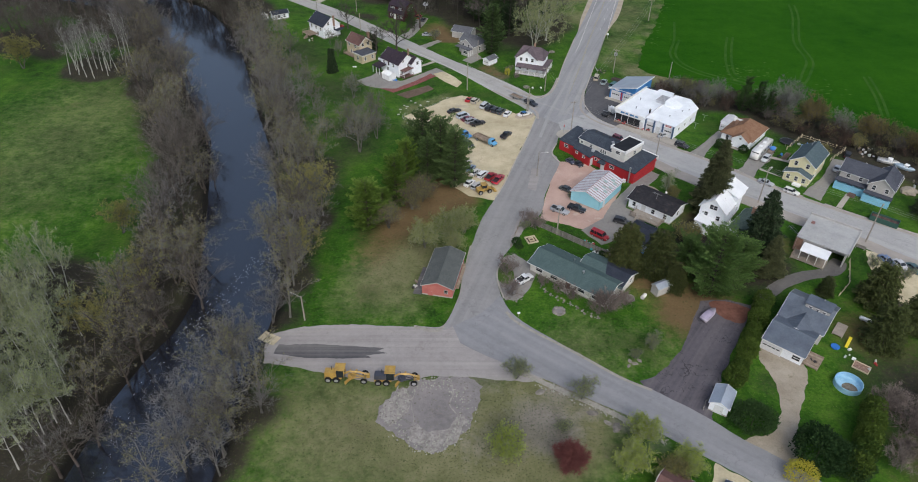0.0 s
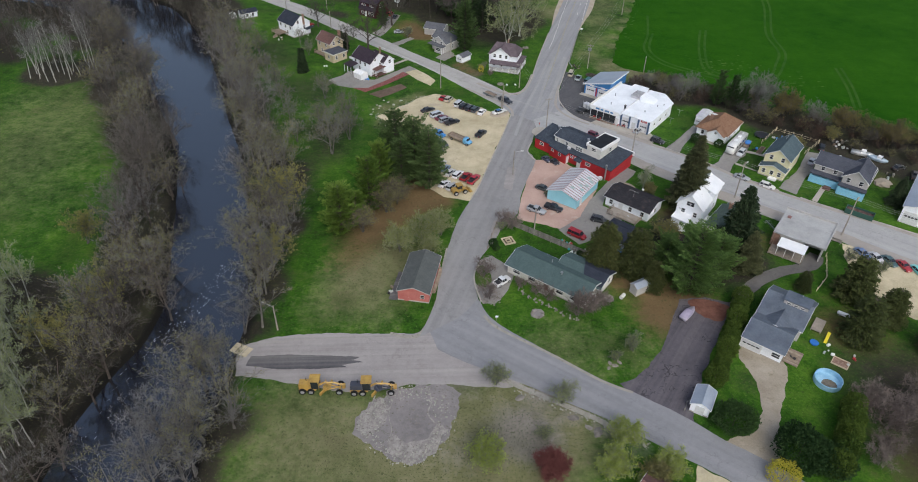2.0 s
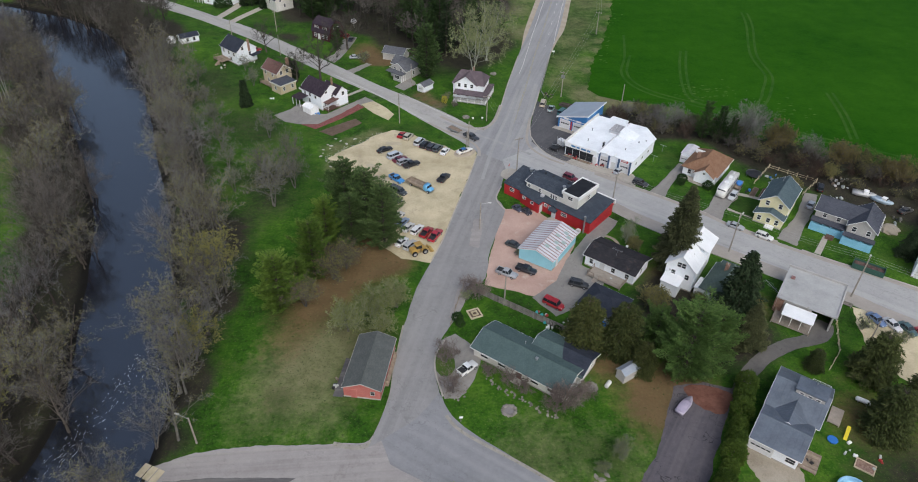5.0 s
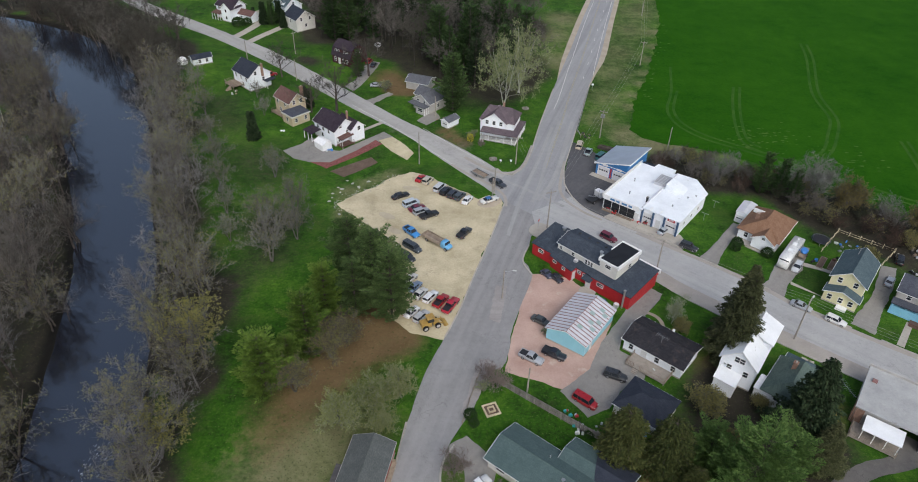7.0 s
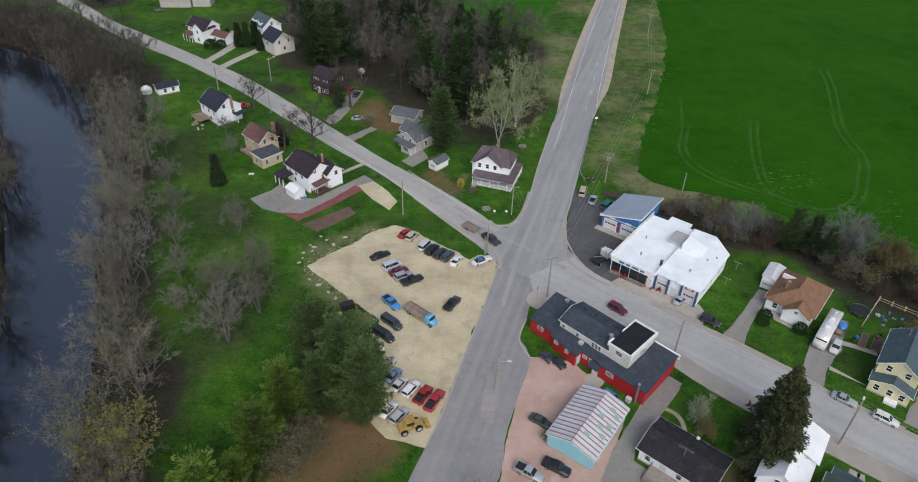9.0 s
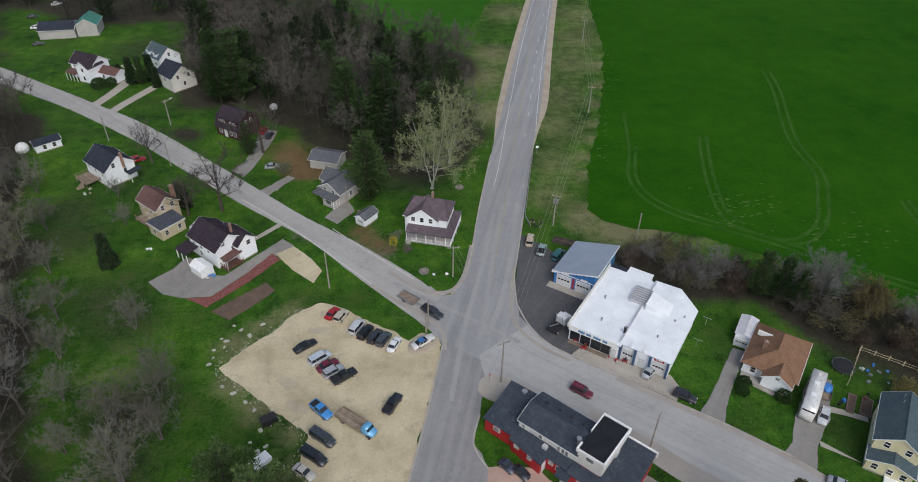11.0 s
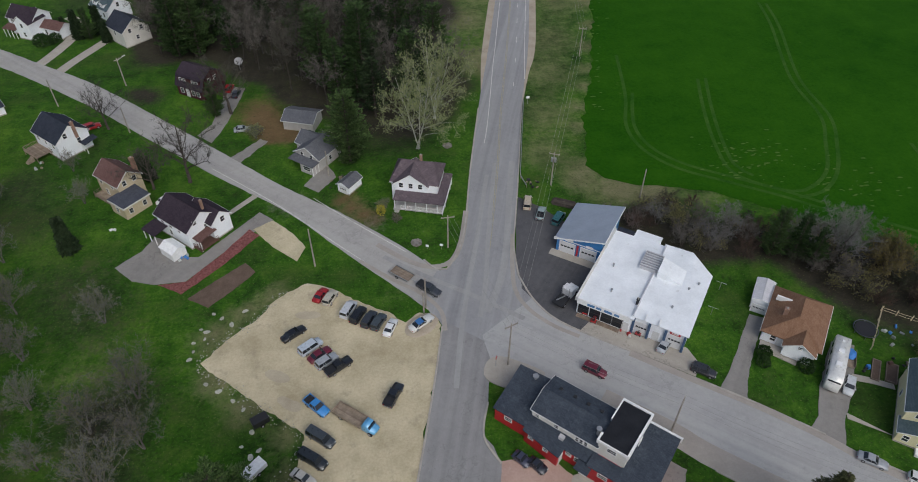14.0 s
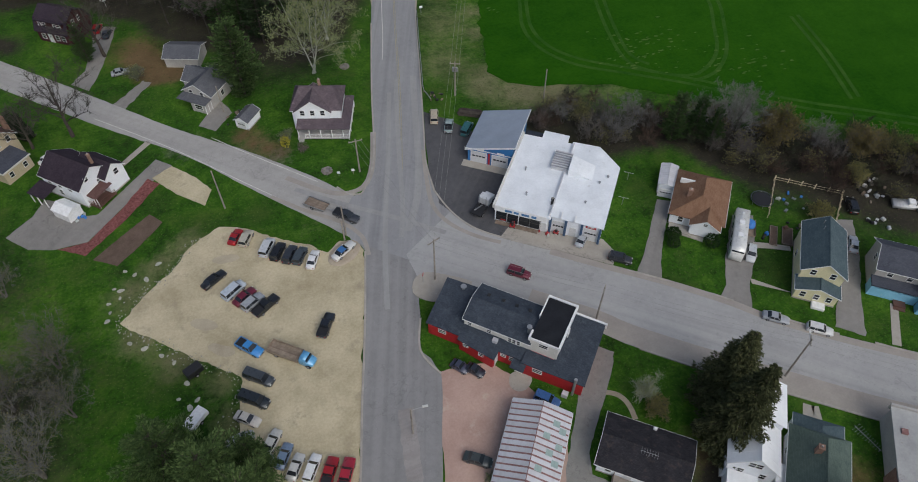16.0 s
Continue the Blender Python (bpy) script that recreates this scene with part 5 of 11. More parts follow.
sheet("pavement", [(85.2, 171.2), (88.2, 169.9), (91.2, 168.2), (91.6, 169.2), (88.8, 170.9), (86.2, 172.2)], 0.1, CONCRETE, label="concrete walk from the drive to the yellow house", category="walk")
sheet("pavement", [(75.2, 177.8), (77.8, 175.2), (79.2, 176.6), (76.8, 179)], 0.14, CONCRETE, label="concrete porch slab of the bungalow", category="porch slab")
sheet("pavement", [(42.6, 70), (46.4, 67.5), (50, 64.8), (56, 60), (52, 54), (42, 56), (40.6, 64)], 0.05, GRAVEL, 0.3, 0.6, label="sandy gravel pad south of the bend", category="gravel pad")
sheet("pavement", smooth_line([(52.2, 109.4), (56.4, 109.8), (60, 107.6), (57.4, 103.6), (53.4, 105)], 0.8, True), 0.056, surf("russet leaf litter", (0.11, 0.045, 0.032), (0.2, 0.1, 0.075), 0.95, 0.7, 5.0, 0.6), 0.5, 0.5, label="russet fallen leaves at the end of the dark drive", category="leaf litter")
DAMP = surf("damp gravel", (0.34, 0.295, 0.215), (0.5, 0.44, 0.33), 0.9, 0.3, 5.0, 0.4)
for x, y, a in ((-1.4, 199.4, -0.2), (-6.4, 187.0, -0.5), (-4.4, 181.4, -0.6)):
    pts = [(x + 2.4 * math.cos(q) * math.cos(a) - 1.0 * math.sin(q) * math.sin(a), y + 2.4 * math.cos(q) * math.sin(a) + 1.0 * math.sin(q) * math.cos(a)) for q in [k * 0.6283 for k in range(10)]]
    sheet("pavement", smooth_line(pts, 0.4, True), 0.055, DAMP, 0.3, 0.4, label="damp hollow in the gravel lot", category="puddle mark")
sheet("pavement", smooth_line([(35.2, 160.6), (36.0, 162.4), (38, 162.4), (38.8, 160.8), (37.6, 159.4), (36, 159.4)], 0.5, True), 0.068, CONCRETE, 0.1, 0.4, label="round concrete pad at the tavern's back door", category="pad")
bm = bmesh.new()
strip(bm, smooth_line([(47.6, 155.0), (48.6, 154.7), (49.8, 153.7), (50.4, 152.0), (50.2, 149.6)], 0.5), 0.8, 0.03)
tagged(part("pavement", bm, YARD_SAND, None), "narrow curved earth path in the lawn", "path", kind="structure")
sheet("pavement", [(75.4, 142.8), (76.4, 142.4), (75.4, 140.2), (74.4, 140.6)], 0.06, CONCRETE, label="short concrete walk to the cottage", category="walk")
# rubble and weedy seams in the broken patch
sheet("pavement", [(-11.6, 75.4), (-8.4, 78.6), (-7.6, 82), (-9.6, 84), (-12.4, 81), (-13.2, 78)], 0.05, RUBBLY, 0.6, 0.4, label="pale rubbly fringe of the broken patch", category="gravel patch")
sheet("pavement", [(-7.8, 72.6), (-3.6, 70.6), (0, 72.8), (2.4, 77.4), (0.6, 78.6), (-1.8, 75.2), (-4.6, 74.6), (-7, 76.4)], 0.05, RUBBLY, 0.6, 0.4, label="pale rubbly fringe of the broken patch", category="gravel patch")
bm = bmesh.new()
for ln, w in (([(-10.6, 84.6), (-11.2, 81.4), (-10.4, 78.2), (-11.2, 75.4)], 0.2), ([(-7.4, 83.6), (-7.9, 80.2), (-7.2, 77.2), (-7.8, 74.6)], 0.15), ([(-1.6, 86.8), (-0.6, 83.4), (-1.2, 80.6), (0.4, 78.2)], 0.25)):
    strip(bm, smooth_line(ln, 0.8), w, 0.062)
tagged(part("pavement", bm, RUBBLY, None), "pale rubbly seams in the broken asphalt", "rubbly seams", kind="structure")
# sandy shoulders of the highway and the tired verge of the bend
bm = bmesh.new()
strip(bm, smooth_line([(42.8, 260), (46.2, 278), (49.6, 293), (61.2, 335.8), (79.3, 396.4), (99.5, 462), (161, 660)], 4), 2.8, 0.055, 0.2)
strip(bm, smooth_line([(50.4, 259.7), (56.2, 276), (62, 291.4), (73, 334.3), (89.5, 395.1), (109.6, 460), (172, 658)], 4), 2.4, 0.055, 0.2)
tagged(part("pavement", bm, SAND, None), "pale sandy shoulders of the highway", "shoulder", kind="structure")
bm = bmesh.new()
strip(bm, smooth_line([(9.6, 105), (12.2, 101.4), (21.4, 94.8), (30.2, 88), (35.4, 85.2)], 1), 0.6, 0.075, 0.2)
strip(bm, smooth_line([(12, 88.4), (19.1, 84.4), (27.9, 79.4), (32.4, 75.6)], 1), 1.0, 0.075, 0.2)
strip(bm, smooth_line([(-9, 100), (-3.3, 99.6), (0, 108.6), (0.8, 116), (2.3, 127)], 1), 0.9, 0.055, 0.2)
tagged(part("pavement", bm, EDGE, None), "crumbling sandy edge of the old road", "shoulder", kind="structure")

bm = bmesh.new()
for ln, s, w in ((MAIN_N[3:], 0.5, 1.3), (MAIN_S[2:], -1.9, 3.8)):
    strip(bm, smooth_line(ln, 1.5), w, 0.088, None, s)
DUSTY = surf("dusty street edge", (0.29, 0.265, 0.24), (0.38, 0.35, 0.315), 0.92, 0.25, 4.0, 0.2)
tagged(part("pavement", bm, DUSTY, None), "dusty pale edges of the main street", "road edge", kind="structure")


def kerb(line, label):
    bm = strip(bmesh.new(), smooth_line(line, 1.0), 0.3, 0.2, 0.4)
    tagged(part("kerb", bm, KERB, None), label, "kerb", kind="structure")


kerb(HWY_W[1:6], "pale concrete kerb along the highway lawn")
kerb([(20.5, 209.9), (22.4, 207.2), (24.5, 206.7)], "rounded concrete kerb at the farmhouse corner")
kerb(HWY_E[1:6] + [(53.5, 266)], "concrete kerb along the forecourt")
kerb([(37.4, 203), (38.6, 197), (41, 192), (45, 188), (52, 182.5)], "rounded concrete kerb at the workshop corner")
kerb([(62.4, 174), (67.5, 169.8), (68, 169.4)], "concrete kerb on the main street")
kerb([(72.8, 165.2), (75.6, 162.6)], "concrete kerb on the main street")
kerb([(80.4, 157.5), (87.6, 151.5)], "concrete kerb on the main street")
kerb([(91.8, 148.3), (96.8, 144.4), (113.8, 132.4), (128, 121)], "concrete kerb on the main street")
kerb([(35.2, 180.4), (43, 172.8), (51, 165.6)], "concrete kerb along the tavern")
kerb([(56.6, 159.8), (63.9, 153.3), (73.2, 145.8), (83, 137.8), (90, 132.4)], "concrete kerb on the main street")
kerb([(26.3, 176.6), (24.5, 170.8), (26.2, 166)], "low kerb beside the tavern lawn")
kerb(SOUTH_W[1:7], "low kerb along the parking lot")
kerb([(10, 122.6), (8.2, 119), (8, 114.8), (9.2, 109)], "rounded kerb of the island")

# dust swept to the edges and worn wheel paths of the crossing
bm = bmesh.new()
strip(bm, smooth_line([(12.0, 215.6), (17.4, 210.2), (21.2, 207.9), (25.2, 208.4), (28.2, 213.2), (31, 222.8)], 1), 1.1, 0.09)
strip(bm, smooth_line([(38.9, 214.3), (37.0, 206.2), (36.0, 199.4), (37.3, 194.5), (40.6, 190.1), (44.4, 187)], 1), 0.8, 0.096)
strip(bm, smooth_line([(8.4, 211.6), (13.6, 206.1), (18.9, 201.3), (21.8, 196.6), (21.9, 192)], 1), 0.8, 0.09)
tagged(part("pavement", bm, DUSTY, None), "sandy dust swept along the edges of the crossing", "road edge", kind="structure")
bm = bmesh.new()
for k, (ln, w) in enumerate((([(44.2, 238), (41.2, 227.1), (37, 211.4), (33.8, 202.1), (29.8, 195)], 1.3), ([(40.2, 238), (37, 226), (33.4, 212), (31, 202), (28.4, 194)], 0.9), ([(37.6, 234), (34.6, 224), (31.4, 213.4), (28.4, 204), (24.8, 192), (21.8, 180)], 0.9), ([(13, 212), (20.4, 205.4), (28, 199.4), (36, 192.4)], 1.0))):
    strip(bm, smooth_line(ln, 1), w, 0.1 + 0.004 * k)
tagged(part("pavement", bm, asphalt("worn wheel path asphalt", (0.275, 0.274, 0.274), (0.34, 0.338, 0.334), (0.4, 0.396, 0.388), 0.4, 70, 0.2), None), "paler worn wheel paths on the crossing", "road wear", kind="structure")
# paint on the roads
YEL = [(31.6, 205), (35, 216.3), (40.4, 235.9), (46.6, 260.5), (55.2, 292.3), (66.3, 335.2), (82.6, 396), (103, 461), (166, 659)]
bm = bmesh.new()
for s in (-0.16, 0.16):
    strip(bm, smooth_line(YEL, 3), 0.16, 0.078, None, s)
tagged(part("trim", bm, LINE_Y, None), "worn double yellow centre line", "road marking", kind="structure")
bm = bmesh.new()
strip(bm, smooth_line([(39.4, 246), (41.9, 254.4), (48.7, 281), (51.8, 292.6), (63.2, 335.4), (81, 396.1), (101.4, 461.6)], 3), 0.14, 0.078)
strip(bm, smooth_line([(55.6, 273), (60.2, 291.8), (71.2, 334.6), (87.8, 395.4), (108, 460.4)], 3), 0.14, 0.078)
DASH = smooth_line([(51.9, 270), (55.2, 282.2), (61.9, 308.4), (65.9, 323.8), (78, 367.2), (92, 412)], 1.0)
for i in range(0, len(DASH) - 4, 12):
    strip(bm, DASH[i:i + 4], 0.14, 0.078)
strip(bm, smooth_line([(0, 232), (6.6, 224.4), (17.4, 212.6)], 2), 0.14, 0.072)
strip(bm, smooth_line([(-22, 246), (-8, 231.6), (4.5, 216.8), (12, 208)], 2), 0.14, 0.072)
tagged(part("trim", bm, LINE_W, None), "worn white lane and edge lines", "road marking", kind="structure")
# repair patches of the south road
for pts in ([(18.4, 162.4), (20.8, 162.2), (18.6, 151.4), (16.4, 152)], [(14.6, 141.6), (17.4, 140.6), (12.4, 128.4), (11, 129)]):
    sheet("pavement", pts, 0.074, LOT_DEAD, 0.35, 0.5, label="pale patched strip in the road", category="road patch")

# ---- buildings ----
WIN = {}


def window_meshes(w, h, trim):
    key = (round(w, 2), round(h, 2), trim.name)
    if key not in WIN:
        f = bmesh.new()
        grid = [[f.verts.new((x, -0.07, z)) for x in (-w / 2 - 0.07, -w / 2, w / 2, w / 2 + 0.07)] for z in (-h / 2 - 0.09, -h / 2, -0.03, 0.03, h / 2, h / 2 + 0.07)]
        cells = [f.faces.new((grid[j][i], grid[j][i + 1], grid[j + 1][i + 1], grid[j + 1][i])) for j in range(5) for i in range(3) if (i, j) not in ((1, 1), (1, 3))]
        r = bmesh.ops.extrude_face_region(f, geom=cells)
        bmesh.ops.translate(f, vec=(0, 0.09, 0), verts=[v for v in r["geom"] if isinstance(v, bmesh.types.BMVert)])
        bmesh.ops.recalc_face_normals(f, faces=f.faces)
        p = boxes((-w / 2, w / 2, -0.035, 0.01, -h / 2, h / 2))
        made = []
        for bm, nm, mt in ((f, "window", trim), (p, "pane", GLASS)):
            me = bpy.data.meshes.new(nm)
            bm.to_mesh(me)
            bm.free()
            me.materials.append(mt)
            made.append(me)
        WIN[key] = made
    return WIN[key]


def window(parent, m, w=0.9, h=1.3, trim=TRIM):
    f, p = window_meshes(w, h, trim)
    ob = piece("window", f, parent, m)
    piece("pane", p, ob, Matrix())


def door(parent, m, w=0.95, h=2.05, mat=DOORW, name="door"):
    bm = boxes((-w / 2, w / 2, -0.06, 0.02, 0, h), (-w / 2 - 0.08, -w / 2, -0.09, 0.02, 0, h + 0.08), (w / 2, w / 2 + 0.08, -0.09, 0.02, 0, h + 0.08), (-w / 2, w / 2, -0.09, 0.02, h, h + 0.08))
    ob = part(name, bm, mat, parent)
    ob.matrix_local = m
    part("handle", boxes((w * 0.33, w * 0.39, -0.13, -0.06, h * 0.46, h * 0.5)), CHROME, ob)


def garage_door(parent, m, w, h, mat=DOORW):
    bm = bmesh.new()
    n = 4
    for k in range(n):
        box(bm, -w / 2, w / 2, -0.06, 0.02, h * k / n + 0.015, h * (k + 1) / n - 0.015)
    ob = part("garage_door", bm, mat, parent)
    ob.matrix_local = m
    g = bmesh.new()
    for k in range(4):
        box(g, -w * 0.42 + k * w * 0.22, -w * 0.42 + k * w * 0.22 + w * 0.17, -0.075, -0.055, h * 0.56, h * 0.69)
    part("pane", g, GLASS, ob)
    part("frame", boxes((-w / 2 - 0.12, -w / 2, -0.08, 0.02, 0, h + 0.12), (w / 2, w / 2 + 0.12, -0.08, 0.02, 0, h + 0.12), (-w / 2, w / 2, -0.08, 0.02, h, h + 0.12)), TRIM, ob)


def side(L, W, s, u, z):
    """The pose of an opening on a side of a block: f, b along the ridge; l, r the ends."""
    return {"f": pose(u, -W / 2, z), "b": pose(-u, W / 2, z, 0, 0, 180), "l": pose(-L / 2, -u, z, 0, 0, -90), "r": pose(L / 2, u, z, 0, 0, 90)}[s]


def even(n, span):
    return [span * ((k + 0.5) / n - 0.5) for k in range(n)]


def roof_mesh(L, W, eave, rise, over, hip, thick=0.16):
    bm = bmesh.new()
    hw, hl = W / 2 + over, L / 2 + over
    drop = over * rise / (W / 2) if W else 0
    z0, z1 = eave - drop + thick, eave + rise + thick
    hx = hl - min(hip * hw, hl * 0.98)
    top = [bm.verts.new(p) for p in ((-hl, -hw, z0), (hl, -hw, z0), (hl, hw, z0), (-hl, hw, z0), (-hx, 0, z1), (hx, 0, z1))]
    bot = [bm.verts.new((v.co.x, v.co.y, v.co.z - thick)) for v in top]
    faces = [(0, 1, 5, 4), (2, 3, 4, 5), (1, 2, 5), (3, 0, 4)]
    if not hip:
        faces = faces[:2]
    for f in faces:
        bm.faces.new([top[i] for i in f])
        bm.faces.new([bot[i] for i in f][::-1])
    rim = [(0, 1), (2, 3)] + ([(1, 2), (3, 0)] if hip else [(1, 5), (5, 2), (3, 4), (4, 0)])
    for a, b in rim:
        bm.faces.new((bot[a], bot[b], top[b], top[a]))
    bmesh.ops.recalc_face_normals(bm, faces=bm.faces)
    return bm


def wall_mesh(L, W, eave, rise, hip, base=0.0):
    bm = bmesh.new()
    pts = [(-W / 2, base), (W / 2, base), (W / 2, eave)] + ([] if hip or not rise else [(0, eave + rise)]) + [(-W / 2, eave)]
    a = [bm.verts.new((-L / 2, y, z)) for y, z in pts]
    b = [bm.verts.new((L / 2, y, z)) for y, z in pts]
    k = len(pts)
    bm.faces.new(a)
    bm.faces.new(b[::-1])
    for i in range(k):
        bm.faces.new((a[i], b[i], b[(i + 1) % k], a[(i + 1) % k]))
    bmesh.ops.recalc_face_normals(bm, faces=bm.faces)
    return bm


def mass(parent, ox, oy, rot, L, W, eave, rise, wall, roof, over=0.4, hip=0.0, wins=(), seams=0.0, base=0.0, clap=True, trim=TRIM, ww=0.8, wh=1.15, ridge=True):
    """One block of a house with its roof. wins: (side, offset along it, sill-centre height)."""
    m = pose(ox, oy, 0, 0, 0, rot)
    w = part("wall", wall_mesh(L, W, eave, rise, hip, base), wall, parent)
    w.matrix_local = m
    f = part("foundation", boxes((-L / 2 - 0.04, L / 2 + 0.04, -W / 2 - 0.04, W / 2 + 0.04, base - 0.2, base + 0.28)), KERB, w)
    r = part("roof", roof_mesh(L, W, eave, rise, over, hip), roof, parent)
    r.matrix_local = m
    drop = over * rise / (W / 2)
    z = eave - drop
    hl, hw = L / 2 + over, W / 2 + over
    part("gutter", boxes((-hl, hl, -hw - 0.07, -hw - 0.003, z + 0.02, z + 0.11)), trim, r)
    part("gutter", boxes((-hl, hl, hw + 0.003, hw + 0.07, z + 0.02, z + 0.11)), trim, r)
    if ridge:
        hx = hl - min(hip * hw, hl * 0.98)
        part("ridge_cap", tubes(((-hx, 0, eave + rise + 0.15), (hx, 0, eave + rise + 0.15), 0.09), n=6), roof, r)
    if not hip:
        for x0 in (-hl - 0.05, hl + 0.003):
            bm = bmesh.new()
            for s in (-1, 1):
                a, b = Vector((x0, s * hw, z)), Vector((x0, 0, eave + rise))
                vs = [bm.verts.new(p) for p in (a, b, b + Vector((0, 0, 0.165)), a + Vector((0, 0, 0.165)))]
                vs2 = [bm.verts.new(v.co + Vector((0.047, 0, 0))) for v in vs]
                bm.faces.new(vs)
                bm.faces.new(vs2[::-1])
                for i in range(4):
                    bm.faces.new((vs[i], vs2[i], vs2[(i + 1) % 4], vs[(i + 1) % 4]))
            bmesh.ops.remove_doubles(bm, verts=bm.verts, dist=0.001)
            bmesh.ops.recalc_face_normals(bm, faces=bm.faces)
            part("bargeboard", bm, trim, r)
    if seams:
        sb = tubes(((0, -hw, z + 0.18), (0, 0, eave + rise + 0.18), 0.025), n=4)
        me = bpy.data.meshes.new("seam")
        sb.to_mesh(me)
        sb.free()
        me.materials.append(roof)
        x = -hl + 0.1
        while x < hl:
            piece("seam", me, r, pose(x, 0, 0))
            piece("seam", me, r, pose(x, 0, 0, 0, 0, 180))
            x += seams
    for s, u, zz, *size in wins:
        window(parent, m @ side(L, W, s, u, zz), *(size or (ww, wh)), trim=trim)
    return m


def chimney(parent, x, y, z0, z1, mat=BRICK, s=0.35):
    c = part("chimney", boxes((x - s, x + s, y - s, y + s, z0, z1), (x - s - 0.06, x + s + 0.06, y - s - 0.06, y + s + 0.06, z1, z1 + 0.12)), mat, parent)
    part("flue", tubes(((x, y, z1 + 0.1), (x, y, z1 + 0.4), 0.14)), KERB, c)


def vent(parent, x, y, z, h=0.5, r=0.1, name="roof_vent"):
    part(name, tubes(((x, y, z - 0.3), (x, y, z + h), r), ((x, y, z + h), (x, y, z + h + 0.08), r * 1.7)), STEEL, parent)


def railing(parent, pts, z, h=0.95, mat=TRIM, gap=0.28):
    """A porch or deck rail along local points."""
    bm = bmesh.new()
    for a, b in zip(pts, pts[1:]):
        a, b = Vector((*a, z)), Vector((*b, z))
        for t in (h, 0.12):
            tube(bm, a + Vector((0, 0, t)), b + Vector((0, 0, t)), 0.04, n=4)
        n = max(1, int((b - a).length / gap))
        for k in range(n + 1):
            p = a.lerp(b, k / n)
            tube(bm, p, p + Vector((0, 0, h)), 0.022 if 0 < k < n else 0.06, n=4, caps=False)
    return part("railing", bm, mat, parent)


def deck(parent, x0, x1, y0, y1, z=0.6, mat=DECK, steps=None):
    d = part("deck", boxes((x0 + 0.02, x1 - 0.02, y0 + 0.02, y1 - 0.02, z - 0.2, z - 0.07)), mat, parent)
    n = max(2, int((y1 - y0) / 0.28))
    w = (y1 - y0) / n
    bb = boxes((x0, x1, 0.012, w - 0.012, z - 0.066, z))
    me = bpy.data.meshes.new("board")
    bb.to_mesh(me)
    bb.free()
    me.materials.append(mat)
    for k in range(n):
        piece("board", me, d, pose(0, y0 + k * w, 0))
    for x in (x0 + 0.1, x1 - 0.1):
        for y in (y0 + 0.1, y1 - 0.1):
            part("post", boxes((x - 0.07, x + 0.07, y - 0.07, y + 0.07, -0.1, z - 0.2)), mat, d)
    if steps:
        sx, sy, dx, dy = steps
        sb = bmesh.new()
        n = max(2, int(z / 0.18))
        for k in range(n):
            zz = z - (k + 1) * z / (n + 1)
            box(sb, sx + dx * k * 0.28 - 0.5, sx + dx * k * 0.28 + 0.5, sy + dy * k * 0.28 - 0.16, sy + dy * k * 0.28 + 0.16, 0, zz)
        part("steps", sb, mat, d)
    return d


def porch_roof(parent, x0, x1, y0, y1, zlo, zhi, mat, posts=4, post=TRIM, floor=0.3, low="y0"):
    """A lean-to roof; its low edge is at y0 or y1, on posts."""
    ya, yb = (y0, y1) if low == "y0" else (y1, y0)
    bm = bmesh.new()
    vs = [bm.verts.new(p) for p in ((x0, ya, zlo), (x1, ya, zlo), (x1, yb, zhi), (x0, yb, zhi))]
    v2 = [bm.verts.new(v.co + Vector((0, 0, 0.14))) for v in vs]
    bm.faces.new(vs)
    bm.faces.new(v2[::-1])
    for i in range(4):
        bm.faces.new((vs[i], vs[(i + 1) % 4], v2[(i + 1) % 4], v2[i]))
    bmesh.ops.recalc_face_normals(bm, faces=bm.faces)
    r = part("porch_roof", bm, mat, parent)
    s = 0.25 if yb > ya else -0.25
    for k in range(posts):
        x = x0 + 0.25 + (x1 - x0 - 0.5) * k / max(1, posts - 1)
        part("post", boxes((x - 0.07, x + 0.07, ya + s - 0.07, ya + s + 0.07, 0, zlo + 0.04)), post, r)
    return r


def antenna(parent, x, y, z):
    bm = tubes(((x, y, z - 0.5), (x, y, z + 1.6), 0.03), ((x - 1.2, y, z + 1.5), (x + 1.2, y, z + 1.5), 0.025), n=5)
    for k in range(7):
        tube(bm, (x - 1.1 + k * 0.36, y - 0.5, z + 1.5), (x - 1.1 + k * 0.36, y + 0.5, z + 1.5), 0.015, n=4)
    part("antenna", bm, STEEL, parent)


# faded red shed by the bend
h = thing("shed", -3.7, 115.4, 79.5, label="long faded red shed with a grey shingle roof", category="shed")
mass(h, 0, 0, 0, 12.4, 6.5, 2.5, 1.25, PALERED, SH_ASH, 0.25, wins=[("l", 1.9, 1.5, 0.7, 0.8)], trim=GREYW)
door(h, side(12.4, 6.5, "l", -1.4, 0), 0.9, 2.0, PALERED)
part("lumber_rack", boxes((-3, 4.5, -3.95, -3.3, 0.0, 0.12), (-3, 4.5, -3.9, -3.35, 0.5, 0.6), (-2.8, -2.7, -3.9, -3.3, 0, 1.2), (4.2, 4.3, -3.9, -3.3, 0, 1.2)), LOGWOOD, h)
part("tar_strip", boxes((-6.5, 2.5, 3.4, 5.2, -0.2, 0.05)), TAR, h)
